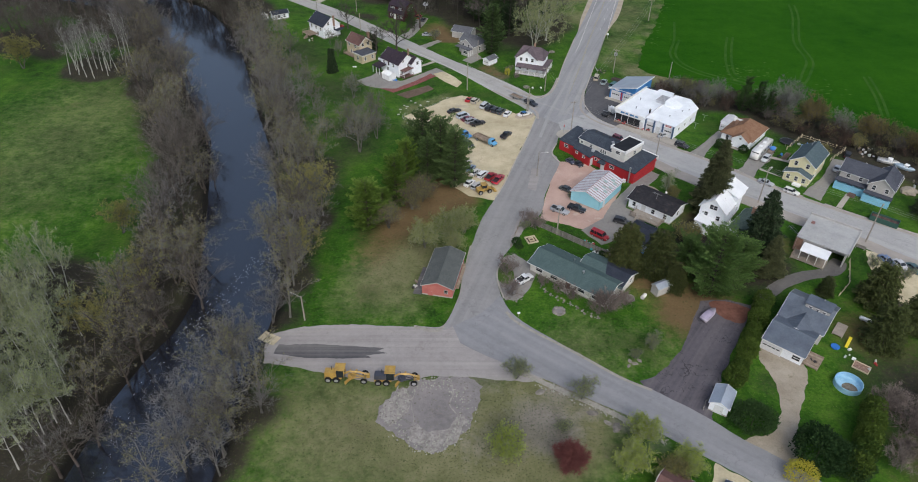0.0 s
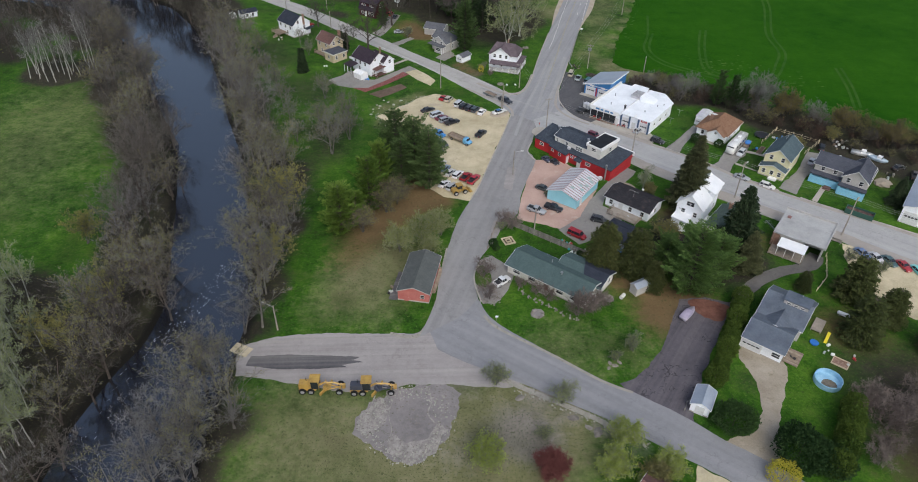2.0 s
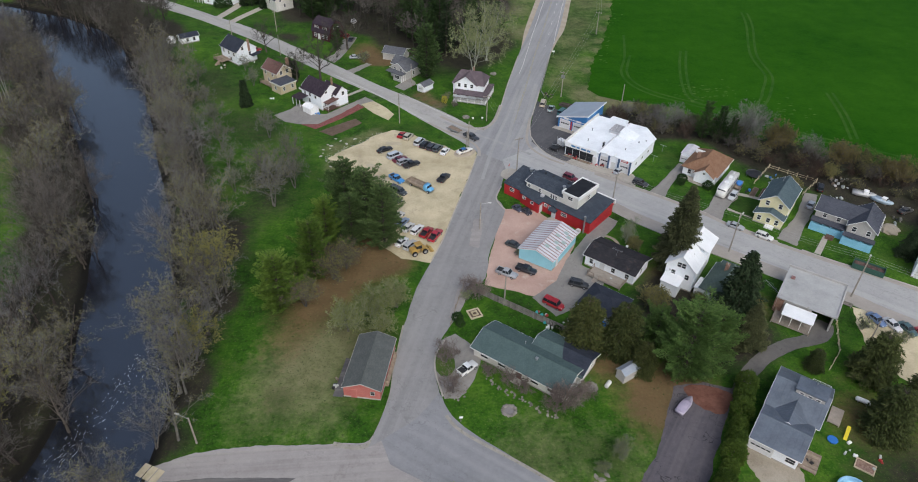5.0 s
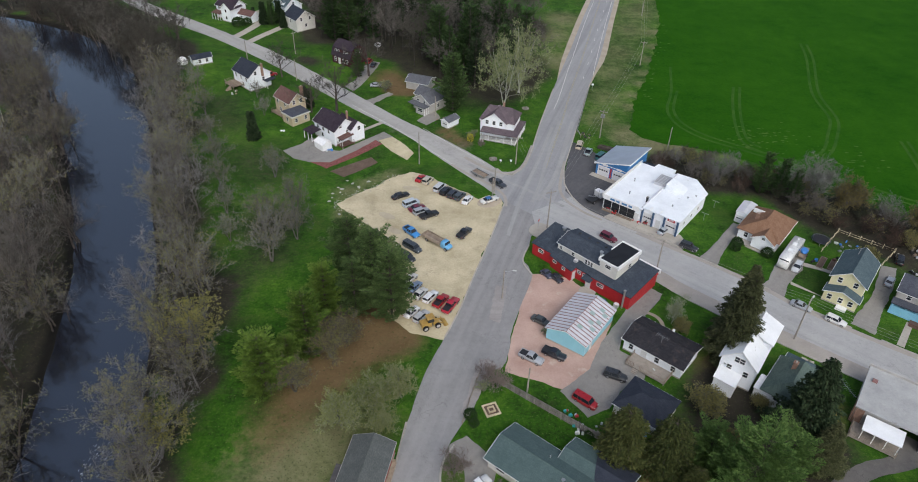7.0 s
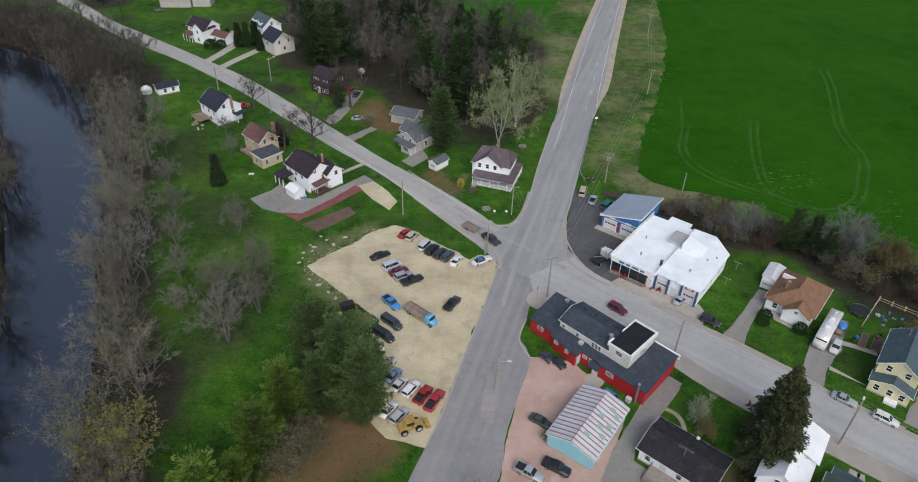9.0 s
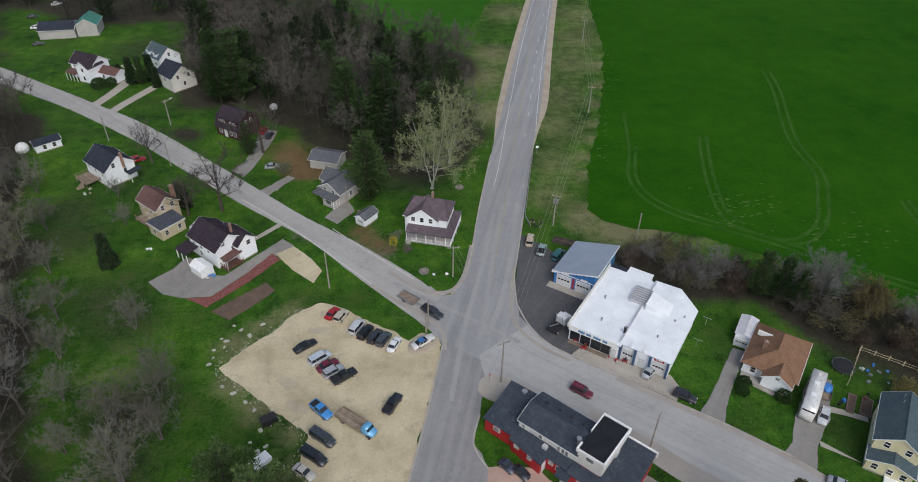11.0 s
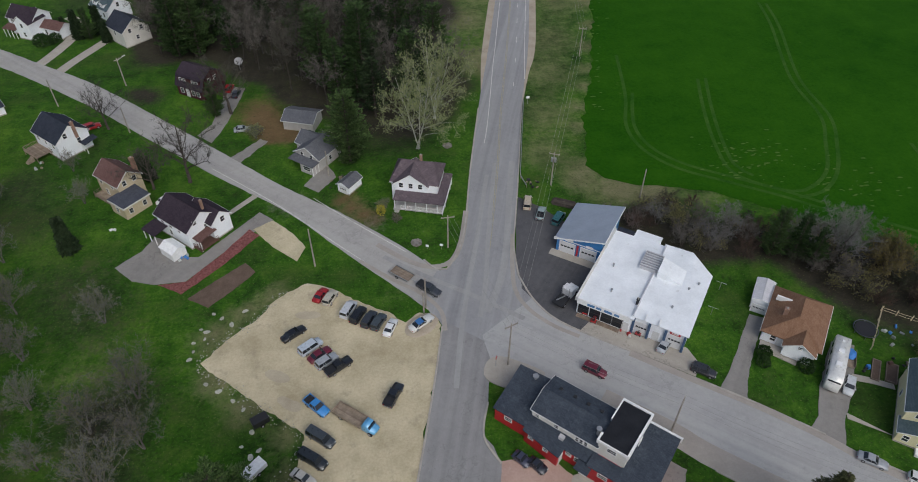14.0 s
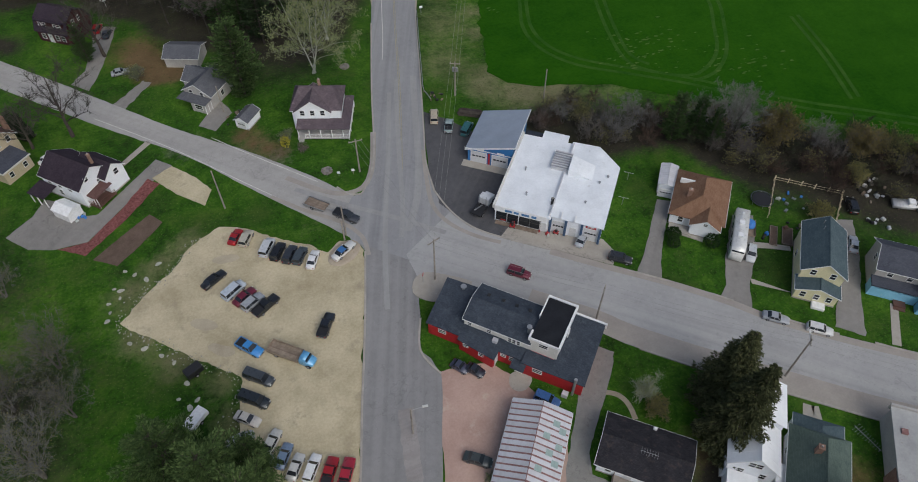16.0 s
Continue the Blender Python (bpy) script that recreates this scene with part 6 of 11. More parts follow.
# ranch house
h = thing("ranch_house", 24.9, 115.9, -38, label="low ranch house with a green-grey shingle roof", category="house")
mass(h, 0, 0, 0, 18.6, 7.6, 2.5, 1.35, CREAM, SH_GREEN, 0.55, hip=0.0, wins=[("f", u, 1.5, 1.6, 1.1) for u in (-7, -3.2, 3.6, 7)] + [("b", 6, 1.5), ("l", 0, 1.5)])
mass(h, 4.9, 4.4, 0, 10.2, 6.4, 2.5, 1.2, CREAM, SH_GREEN, 0.5, wins=[("b", -2, 1.5), ("b", 2.5, 1.5), ("r", 1.5, 1.5)])
door(h, side(18.6, 7.6, "f", 0.4, 0.1), mat=DOORB)
bm = bmesh.new()
vs = [bm.verts.new(p) for p in ((4.6, 4.5, 3.905), (10.42, 4.5, 3.905), (10.42, 1.2, 2.66), (6.2, 1.2, 2.66))]
vs2 = [bm.verts.new(p) for p in ((4.6, 4.5, 3.9), (10.42, 4.5, 3.9), (10.42, 8.05, 2.5), (3.4, 8.05, 2.5))]
for q in (vs, vs2):
    f = bm.faces.new(q)
    bmesh.ops.translate(bm, vec=(0, 0, 0.05), verts=f.verts)
r = bmesh.ops.extrude_face_region(bm, geom=list(bm.faces))
bmesh.ops.translate(bm, vec=(0, 0, 0.05), verts=[v for v in r["geom"] if isinstance(v, bmesh.types.BMVert)])
bmesh.ops.recalc_face_normals(bm, faces=bm.faces)
part("new_roofing", bm, SH_NAVY, h, "newer dark roofing")
vent(h, 2.2, -1.0, 3.7, 0.4, 0.18)
vent(h, -1.5, 1.4, 3.6, 0.4, 0.07)
part("front_step", boxes((-0.6, 1.4, -5.2, -3.85, -0.1, 0.18)), KERB, h)
railing(h, [(9.8, -3.4), (9.8, 3.0)], 0.1, 0.9, TRIM)
# turquoise garage with a striped sheet roof
h = thing("garage", 33.9, 149.7, 54, label="turquoise metal garage under a rusty striped sheet roof", category="garage")
m = mass(h, 0, 0, 0, 12.0, 8.0, 2.9, 1.3, SKYBLUE, RUST, 0.3, clap=False)
sheet_me = {}
for s in (-1, 1):
    bm = bmesh.new()
    prof = [(0, -s * 0.02), (4.36, -s * 0.02)]
    ln = math.hypot(4.3, 1.4)
    box(bm, -0.33, 0.33, 0, ln, 0, 0.03)
    me = bpy.data.meshes.new("roof_sheet")
    bm.to_mesh(me)
    bm.free()
    me.materials.append(GALV)
    sheet_me[s] = me
tilt = math.degrees(math.atan2(1.4, 4.3))
for k in range(14):
    x = -5.95 + k * 0.915
    for s in (-1, 1):
        piece("roof_sheet", sheet_me[s], h, pose(x + 0.1, 0, 4.395) @ (pose(0, 0, 0, 0, 0, 180) if s < 0 else Matrix()) @ pose(0, 0, 0, -tilt, 0, 0))
for x, y in ((-3.2, -1.2), (-0.6, -2.2), (1.6, -1.4), (3.8, -2.4), (-1.8, -3.2), (3.0, -3.4), (0.6, -3.3)):
    bm = boxes((-0.45, 0.45, -0.5, 0.5, 0.05, 0.09))
    part("skylight", bm, SKYLIGHT, h).matrix_local = pose(x, y, 4.37 - abs(y) * 0.325, math.degrees(math.atan(0.325)), 0, 0)
door(h, side(12, 8, "f", -3.6, 0.05), 0.9, 2.0)
# the red tavern
h = thing("tavern", 26.7, 173.6, -45, label="red tavern of several joined blocks with slate grey roofs", category="tavern")


def slab_block(parent, poly, z0, ztop, wallmat, roofmat, over=0.25):
    """A block with a sloping flat roof; ztop is a function of x and y."""
    cx, cy = sum(p[0] for p in poly) / len(poly), sum(p[1] for p in poly) / len(poly)
    bm = bmesh.new()
    prism(bm, poly, z0, ztop)
    w = part("wall", bm, wallmat, parent)
    out = []
    for x, y in poly:
        d = Vector((x - cx, y - cy))
        out.append((x + math.copysign(over, d.x), y + math.copysign(over, d.y)))
    bm = bmesh.new()
    prism(bm, out, lambda x, y: ztop(x, y) + 0.004, lambda x, y: ztop(x, y) + 0.16)
    r = part("roof", bm, roofmat, parent)
    return w, r


slab_block(h, [(0, 0), (5.6, 0), (5.6, 8.3), (-0.4, 8.0)], 0, lambda x, y: 3.0 + 0.14 * y, RED, SH_BAR)
slab_block(h, [(5.6, -0.6), (11.6, -1.5), (11.8, 2.0), (5.6, 2.0)], 0, lambda x, y: 2.85 + 0.18 * (y + 1), RED, SH_BAR)
slab_block(h, [(11.8, 0.1), (16, 0.1), (16, 2.0), (11.8, 2.0)], 0, lambda x, y: 2.9 + 0.2 * y, RED, SH_BAR)
slab_block(h, [(15.9, -0.4), (25.2, -0.2), (24.8, 10.4), (20.2, 10.0), (20.2, 2.0), (15.9, 2.0)], 0, lambda x, y: 3.2 + 0.09 * y, RED, SH_BAR)
slab_block(h, [(14.4, -1.5), (16.3, -1.5), (16.3, -0.1), (14.4, -0.1)], 2.3, lambda x, y: 2.45 + 0.12 * (y + 1), TRIM, SH_BAR, 0.15)
mass(h, 10.6, 5.3, 0, 10.6, 6.9, 5.0, 1.1, CREAM, SH_BAR, 0.25, wins=[("f", -4.4, 4.1, 0.6, 0.7), ("f", -1.2, 4.1, 0.7, 0.8), ("f", 2.2, 4.0, 0.5, 1.0), ("f", 2.9, 4.0, 0.5, 1.0), ("f", 3.6, 4.0, 0.5, 1.0)], ridge=False)
slab_block(h, [(15.9, 1.9), (20.2, 1.9), (20.2, 9.8), (15.9, 9.8)], 0, lambda x, y: 6.55, CREAM, TARPAPER, 0.0)
part("parapet", boxes((20.2, 20.5, 1.7, 10.1, 6.1, 6.95), (15.7, 20.2, 9.8, 10.1, 6.1, 6.95), (15.7, 15.9, 6.0, 9.8, 6.1, 6.9), (15.6, 15.9, 1.7, 3.2, 6.1, 6.9), (15.9, 20.2, 1.72, 1.9, 6.4, 6.8), (20.2, 25.3, 10.3, 10.6, 3.4, 4.45)), TRIM, h, "white parapet boards")
for u, y, z, w_, h_ in ((2.4, 0, 2.0, 1.2, 0.8), (6.8, -0.8, 2.1, 0.8, 0.6), (9.5, -1.2, 2.0, 0.7, 0.7), (12.6, 0.1, 2.1, 0.8, 0.7), (14.0, 0.1, 1.9, 0.8, 0.9), (18.2, -0.35, 2.2, 1.4, 0.8), (18.0, 1.9, 5.6, 1.3, 0.8)):
    window(h, pose(u, y, z), w_, h_)
window(h, pose(20.5, 6, 5.2, 0, 0, 90), 1.0, 1.0)
door(h, pose(15.4, -0.45, 0.05), 1.0, 2.0)
door(h, pose(11.72, -0.6, 0.05, 0, 0, 90), 0.9, 2.0)
part("service_pipe", tubes(((24.0, -0.6, 0), (24.0, -0.6, 4.2), 0.2), ((24.0, -0.6, 4.2), (24.0, -0.6, 4.6), 0.26)), STEEL, h)
part("air_conditioner", boxes((22.6, 23.5, -1.6, -0.8, 0, 0.9), bevel=0.04), GALV, h)
part("air_conditioner", boxes((10.4, 11.2, 0.7, 1.4, 3.1, 3.9), bevel=0.04), GALV, h)
vent(h, 15.2, 3.2, 6.0, 1.2, 0.25)
vent(h, 2.6, 7.4, 4.2, 0.5, 0.3)
for x in (7.2, 9.6, 11.8, 14.0):
    part("roof_vent", boxes((x - 0.25, x + 0.25, 6.6, 7.1, 5.55, 5.95)), BLACK, h)
part("storefront_awning", boxes((20.6, 24.6, 10.62, 11.3, 2.4, 2.55)), RED, h)
# dark-roofed white ranch behind
h = thing("small_house", 48.0, 143.9, -40.5, label="small white house with a charcoal shingle roof and a deck", category="house")
mass(h, 0, 0, 0, 11.4, 7.2, 2.8, 1.2, WHITE, SH_BLACK, 0.5, wins=[("f", -4.2, 1.6), ("f", 1.0, 1.6), ("f", 4.2, 1.6), ("r", 0, 1.6), ("l", 0, 1.6)])
door(h, side(11.4, 7.2, "f", -1.6, 0.6))
deck(h, -3.4, 4.4, -7.0, -3.6, 0.6, steps=(-1.2, -7.2, 0, -1))
railing(h, [(-3.3, -3.7), (-3.3, -6.9), (-1.8, -6.9)], 0.6, 0.9, LOGWOOD)
railing(h, [(-0.6, -6.9), (4.3, -6.9), (4.3, -3.7)], 0.6, 0.9, LOGWOOD)
antenna(h, 0.2, -1.2, 3.8)
part("satellite_dish", boxes((0.2, 0.7, 3.2, 3.5, 3.4, 3.9), bevel=0.08), TRIM, h)
h = thing("garage", 42.2, 130.1, -40, label="low garage with a black shingle hip roof", category="garage")
mass(h, 0, 0, 0, 8.0, 7.4, 2.4, 1.5, CREAM, SH_NAVY, 0.35, hip=0.8)
garage_door(h, side(8, 7.4, "l", 0, 0.05), 4.6, 2.1)
# tall white house with a white metal roof
h = thing("white_house", 62.8, 141.6, 53.5, label="tall white house with a bright white metal roof", category="house")
mass(h, 0, 0, 0, 12.4, 6.0, 5.4, 2.7, WHITE, WHITEMETAL, 0.35, wins=[("l", -0.4, 5.9, 0.8, 1.1), ("l", 0.5, 5.9, 0.8, 1.1), ("l", -1.3, 3.6), ("l", 1.6, 3.4), ("l", 0, 1.5), ("f", -3, 4.2), ("f", 1, 4.2), ("f", 3.6, 1.6), ("b", -3, 4.2), ("b", 2, 4.2)], seams=1.3)
bm = bmesh.new()
profile(bm, [(-0.5, 8.0), (-0.5, 7.86), (-3.7, 6.55), (-3.7, 6.69)], -0.2, 6.5)
bmesh.ops.transform(bm, matrix=Matrix(((0, 1, 0, 0), (1, 0, 0, 0), (0, 0, 1, 0), (0, 0, 0, 1))), verts=bm.verts)
bmesh.ops.reverse_faces(bm, faces=bm.faces)
part("dormer_roof", bm, WHITEMETAL, h)
part("dormer_wall", boxes((-0.0, 6.0, -3.3, -1.2, 5.2, 6.66)), WHITE, h)
porch_roof(h, -9.9, -6.25, -1.2, 2.8, 2.9, 3.2, WHITEMETAL, 0)
part("annex", boxes((-9.6, -6.21, -1.0, 2.6, 0, 2.88)), WHITE, h)
porch_roof(h, 5.6, 8.2, -2.6, 2.6, 2.6, 2.9, SH_RUST, 2)
# green-roofed cottage
h = thing("cottage", 68.4, 134.2, 50, label="white cottage with a mossy green hip roof", category="house")
mass(h, 0, 0, 0, 9.6, 7.2, 3.4, 2.5, WHITE, SH_FOREST, 0.45, hip=0.55, wins=[("l", -1.2, 2.6), ("l", 0.6, 2.6), ("l", -0.4, 1.2, 0.7, 0.6), ("b", -2, 1.6), ("b", 2, 1.6), ("f", 0, 1.6), ("r", 0, 1.6)])
mass(h, 5.6, 0, 0, 3.4, 6.2, 2.6, 1.2, WHITE, SH_TEAL, 0.3, hip=0.5)
chimney(h, 1.0, 1.0, 5.0, 6.7)
part("side_porch", boxes((-4.7, -1.0, 3.7, 4.9, 0, 2.4), (-4.9, -0.8, 3.62, 5.1, 2.42, 2.55)), TRIM, h)
# flat-roofed block with a carport
h = thing("shop_building", 84.2, 129.9, -37, label="flat-roofed grey block with a carport and a white awning", category="building")
part("wall", boxes((-5.4, 5.2, -0.6, 5.6, 0, 3.6), (-5.4, 1.2, -5.2, -0.6, 0, 3.55), (4.9, 5.2, -5.4, -0.6, 0, 3.6)), GREYW, h)
part("roof", boxes((-5.6, 5.5, -5.6, 5.8, 3.62, 3.9)), FLATROOF, h)
part("parapet", boxes((-5.7, 5.6, 5.8, 6.1, 3.2, 4.35), (5.5, 5.75, -5.6, 5.8, 3.4, 4.1)), GREYW, h)
part("roof_hatch", boxes((-4.6, -3.8, 1.8, 2.6, 3.9, 4.2)), RUST, h)
part("brick_face", boxes((-5.62, -5.42, -5.3, -3.2, 0, 3.4), (-5.3, -4.0, -5.4, -5.22, 0, 3.4)), BRICK, h)
porch_roof(h, -3.6, 2.3, -9.0, -5.62, 2.7, 3.05, WHITEMETAL, 4)
deck(h, -5.0, 2.3, -9.2, -5.25, 0.5, DECK)
railing(h, [(-4.9, -5.7), (-4.9, -9.1), (2.2, -9.1)], 0.5, 0.9, LOGWOOD)
window(h, pose(-2, 5.6, 1.7, 0, 0, 180), 2.2, 1.4)
window(h, pose(2.4, 5.6, 1.7, 0, 0, 180), 2.2, 1.4)
door(h, pose(0.2, 5.6, 0.05, 0, 0, 180))
# grey house with metal roofs
h = thing("grey_house", 67.0, 101.0, -39, label="grey house of two blocks with blue-grey metal roofs", category="house")
mass(h, 0.3, 4.6, 0, 8.2, 10.0, 2.9, 2.4, GREYW, GREYMETAL, 0.4, seams=0.9, wins=[("r", -2, 1.6), ("r", 2, 1.6), ("l", 0, 1.6)])
mass(h, 0.0, -4.4, 0, 7.4, 8.2, 2.7, 1.5, WHITE, GREYMETAL, 0.4, seams=0.9, wins=[("f", 2.6, 1.5, 1.4, 1.0)])
mass(h, 0.2, 0.6, 90, 8.0, 5.2, 2.85, 1.3, GREYW, GREYMETAL, 0.2, seams=0.9)
part("dormer_wall", boxes((-0.6, 4.0, 3.2, 6.0, 3.6, 5.6)), GREYW, h)
part("dormer_roof", boxes((-0.8, 4.2, 3.0, 6.4, 5.62, 5.8)), GREYMETAL, h)
for u in (0.4, 1.7, 3.0):
    window(h, pose(u, 3.2, 4.9), 0.7, 0.7)
garage_door(h, side(8.6, 8.2, "f", -1.4, 0.05) @ pose(-0.6, -4.4, 0), 3.8, 2.1)
deck(h, 3.8, 6.6, -7.6, -3.4, 0.4, LOGWOOD)
deck(h, 5.5, 7.5, 4.6, 8.6, 0.5, DECK)
deck(h, 1.2, 4.4, 10.1, 12.0, 0.6, DECK)
railing(h, [(1.3, 10.2), (1.3, 11.9), (4.3, 11.9), (4.3, 10.2)], 0.6, 0.9, TRIM)
vent(h, 2.0, 6.0, 5.6, 0.4, 0.08)
# small white garden shed
h = thing("shed", 46.9, 82.4, 60, label="small white garden shed with a pale metal roof", category="shed")
mass(h, 0, 0, 0, 4.6, 3.2, 2.0, 0.8, WHITE, LIGHTMETAL, 0.2, seams=0.6)
door(h, side(4.6, 3.2, "l", 0, 0.05), 1.4, 1.8)
# workshop with the white roof
h = thing("workshop", 59.0, 194.3, -38.4, label="long white-roofed workshop and store with blue posts", category="workshop")
slab_block(h, [(-9.5, -9.9), (0.2, -9.9), (0.2, 9.8), (-9.5, 9.8)], 0, lambda x, y: 3.75 + 0.02 * x, WHITE, MEMBRANE, 0.35)
slab_block(h, [(0.2, -9.4), (9.4, -9.4), (9.4, 6.0), (4.8, 10.2), (0.2, 10.2)], 0, lambda x, y: 4.15 - 0.045 * abs(x - 4.6), WHITE, MEMBRANE, 0.3)
bm = bmesh.new()
prism(bm, [(0.9, 1.2), (5.4, 1.2), (5.4, 5.2), (0.9, 5.2)], 3.9, lambda x, y: 5.6 - 0.32 * (x - 0.9))
part("roof_hood", bm, MEMBRANE, h)
part("roof_hood", boxes((-2.4, 0.6, 2.2, 6.4, 3.8, 4.6), (-2.6, 0.8, 2.0, 6.6, 4.6, 4.7)), GALV, h)
for k in range(7):
    part("louvre", boxes((-2.5, 0.7, 2.1 + k * 0.65, 2.3 + k * 0.65, 4.7, 4.82)), STEEL, h)
part("roof_seam", boxes((0.1, 0.32, -9.6, 9.9, 4.0, 4.4)), GALV, h)
slab_block(h, [(-6.0, 10.2), (-1.2, 10.2), (-1.2, 12.4), (-6.0, 12.4)], 0, lambda x, y: 3.6 - 0.05 * (y - 10), WHITE, MEMBRANE, 0.1)
slab_block(h, [(-9.5, 10.2), (-6.2, 10.2), (-6.2, 11.8), (-9.5, 11.8)], 0, lambda x, y: 3.3 - 0.05 * (y - 10), GREYW, SH_NAVY, 0.1)
part("parapet", boxes((-9.95, -9.6, -10.3, 10.2, 3.4, 4.25)), CREAM, h)
part("sign_board", boxes((-9.5, -0.2, -10.5, -10.28, 3.1, 4.3)), TRIM, h)
for u, wd in ((-7.6, 1.3), (-6.0, 0.9), (-4.6, 1.4), (-2.8, 0.9)):
    part("sign_bar", boxes((u, u + wd, -10.54, -10.51, 3.4, 3.9)), BLUETRIM, h)
chimney(h, -0.1, -6.6, 3.9, 5.2, BLACK, 0.22)
for x, y in ((-5, -5.8), (6.8, 1.0), (5.4, -4.6), (-6.8, 0.4), (8, 3)):
    vent(h, x, y, 4.0, 0.45, 0.13)
for u in (0.5, 3.2, 6.0, 9.2):
    part("post", boxes((u - 0.2, u + 0.2, -9.85, -9.45, 0, 3.85)), POSTBLUE, h)
for u in (2.2, 4.6):
    part("beam", boxes((u - 0.12, u + 0.12, -9.9, -8.4, 4.2, 4.45)), TRIM, h)
garage_door(h, pose(7.6, -9.4, 0.05), 2.4, 2.9)
garage_door(h, pose(1.9, -9.4, 0.05), 2.2, 2.9)
part("sign", boxes((6.6, 8.4, -9.52, -9.42, 3.2, 3.9)), RED, h, "red sign board with white bars")
for z in (3.4, 3.62):
    part("sign_bar", boxes((6.9, 8.1, -9.55, -9.53, z, z + 0.12)), TRIM, h)
for u in (-8.3, -6.2, -4.1, -2.1):
    window(h, pose(u, -9.9, 1.5), 1.8, 2.2, BLACK)
for y in (-6, -2, 2):
    window(h, pose(9.4, y, 2.0, 0, 0, 90), 0.9, 0.7)
door(h, pose(-0.7, -9.9, 0.05), 1.0, 2.1, DOORW)
door(h, pose(4.5, -9.4, 0.05), 1.0, 2.1, DOORW)
r = part("shelf", boxes((-9.2, -1.4, -10.9, -10.1, 0.0, 0.3), bevel=0.03), LOGWOOD, h)
# blue garage
h = thing("garage", 53.0, 210.2, -38, label="bright blue metal garage with a plain grey mono-pitch roof", category="garage")
slab_block(h, [(-4.4, -5.4), (4.4, -5.4), (4.4, 5.6), (-4.4, 5.6)], 0, lambda x, y: 4.55 + 0.29 * x, COBALT, LIGHTMETAL, 0.45)
part("bargeboard", boxes((-4.9, 4.9, -5.92, -5.86, 3.6, 3.75)), TRIM, h)
bm = bmesh.new()
vs = prism(bm, [(-4.86, -5.97), (4.86, -5.97), (4.86, -5.9), (-4.86, -5.9)], lambda x, y: 4.51 + 0.29 * x, lambda x, y: 4.77 + 0.29 * x)
prism(bm, [(4.87, -5.9), (4.94, -5.9), (4.94, 6.1), (4.87, 6.1)], lambda x, y: 5.78, lambda x, y: 6.1)
part("fascia", bm, TRIM, h)
garage_door(h, pose(-2.2, -5.4, 0.05), 3.0, 2.7)
garage_door(h, pose(2.0, -5.4, 0.05), 3.0, 2.7)
part("stripe_panel", boxes((-0.35, 0.05, -5.48, -5.41, 0.2, 2.9)), RED, h)
for u in (-2.6, 1.4):
    part("sign", boxes((u, u + 1.4, -5.48, -5.42, 3.1, 3.65)), TRIM, h)
part("apron", boxes((-5.2, 4.4, -7.2, -5.45, -0.1, 0.14)), CONCRETE, h)
for y in (-2, 2.4):
    window(h, pose(4.4, y, 3.2, 0, 0, 90), 1.1, 0.8)
# brown-roofed bungalow
h = thing("bungalow", 81.2, 182.4, 50, label="white bungalow under a brown shingle hip roof", category="house")
mass(h, 0.4, 0, 0, 11.0, 8.8, 2.9, 2.5, WHITE, SH_BROWN, 0.5, hip=0.75, wins=[("l", -2.6, 1.6), ("l", 2.4, 1.6), ("f", -3, 1.6), ("f", 1, 1.6), ("b", -2, 1.6), ("b", 2, 1.6)])
mass(h, -4.6, -1.6, 0, 4.2, 4.6, 2.8, 1.5, WHITE, SH_BROWN, 0.4, wins=[("l", 0, 3.2, 0.6, 0.5)])
chimney(h, -1.4, 2.2, 4.0, 5.6)
part("dormer", boxes((2.0, 2.3, 0.4, 4.2, 3.6, 4.6)), TRIM, h)
door(h, pose(-5.15, 1.4, 0.3, 0, 0, -90))
deck(h, -7.2, -5.2, 0.4, 4.2, 0.4, KERB)
# its small carport-garage
h = thing("garage", 79.0, 189.6, 53, label="tiny white garage with a ribbed translucent roof", category="garage")
mass(h, 0.4, 0, 0, 5.6, 2.9, 2.3, 0.35, WHITE, GALV, 0.15, seams=0.5)
garage_door(h, side(5.6, 2.9, "l", 0, 0.05) @ pose(0, -0.4, 0), 2.4, 1.9)
# yellow house
h = thing("yellow_house", 92.3, 163.9, 51, label="pale yellow two-storey house with slate shingles", category="house")
mass(h, 0, 0, 0, 10.4, 6.4, 5.0, 2.2, YELLOW, SH_TEAL, 0.4, wins=[("l", -1.5, 4.6), ("l", 1.5, 4.6), ("f", -2.5, 4.2), ("f", 2, 4.2), ("f", -2, 1.6), ("b", -3, 4.2), ("b", 1, 4.2), ("b", -1, 1.6)])
mass(h, -6.2, 0, 0, 2.6, 6.4, 2.5, 1.1, YELLOW, SH_TEAL, 0.35, wins=[("l", -2.0, 1.5), ("l", 0.1, 1.5), ("l", 2.0, 1.5)])
part("front_step", boxes((-8.9, -7.55, -1.8, 0.2, 0, 0.5)), TRIM, h)
for x in (2.8, 4.2):
    vent(h, x, 0.8, 7.0, 0.4, 0.07)
deck(h, 5.2, 7.4, -3.0, 2.6, 0.5, GREYW)
railing(h, [(5.3, 2.5), (7.3, 2.5), (7.3, -2.9)], 0.5, 0.9, TRIM)
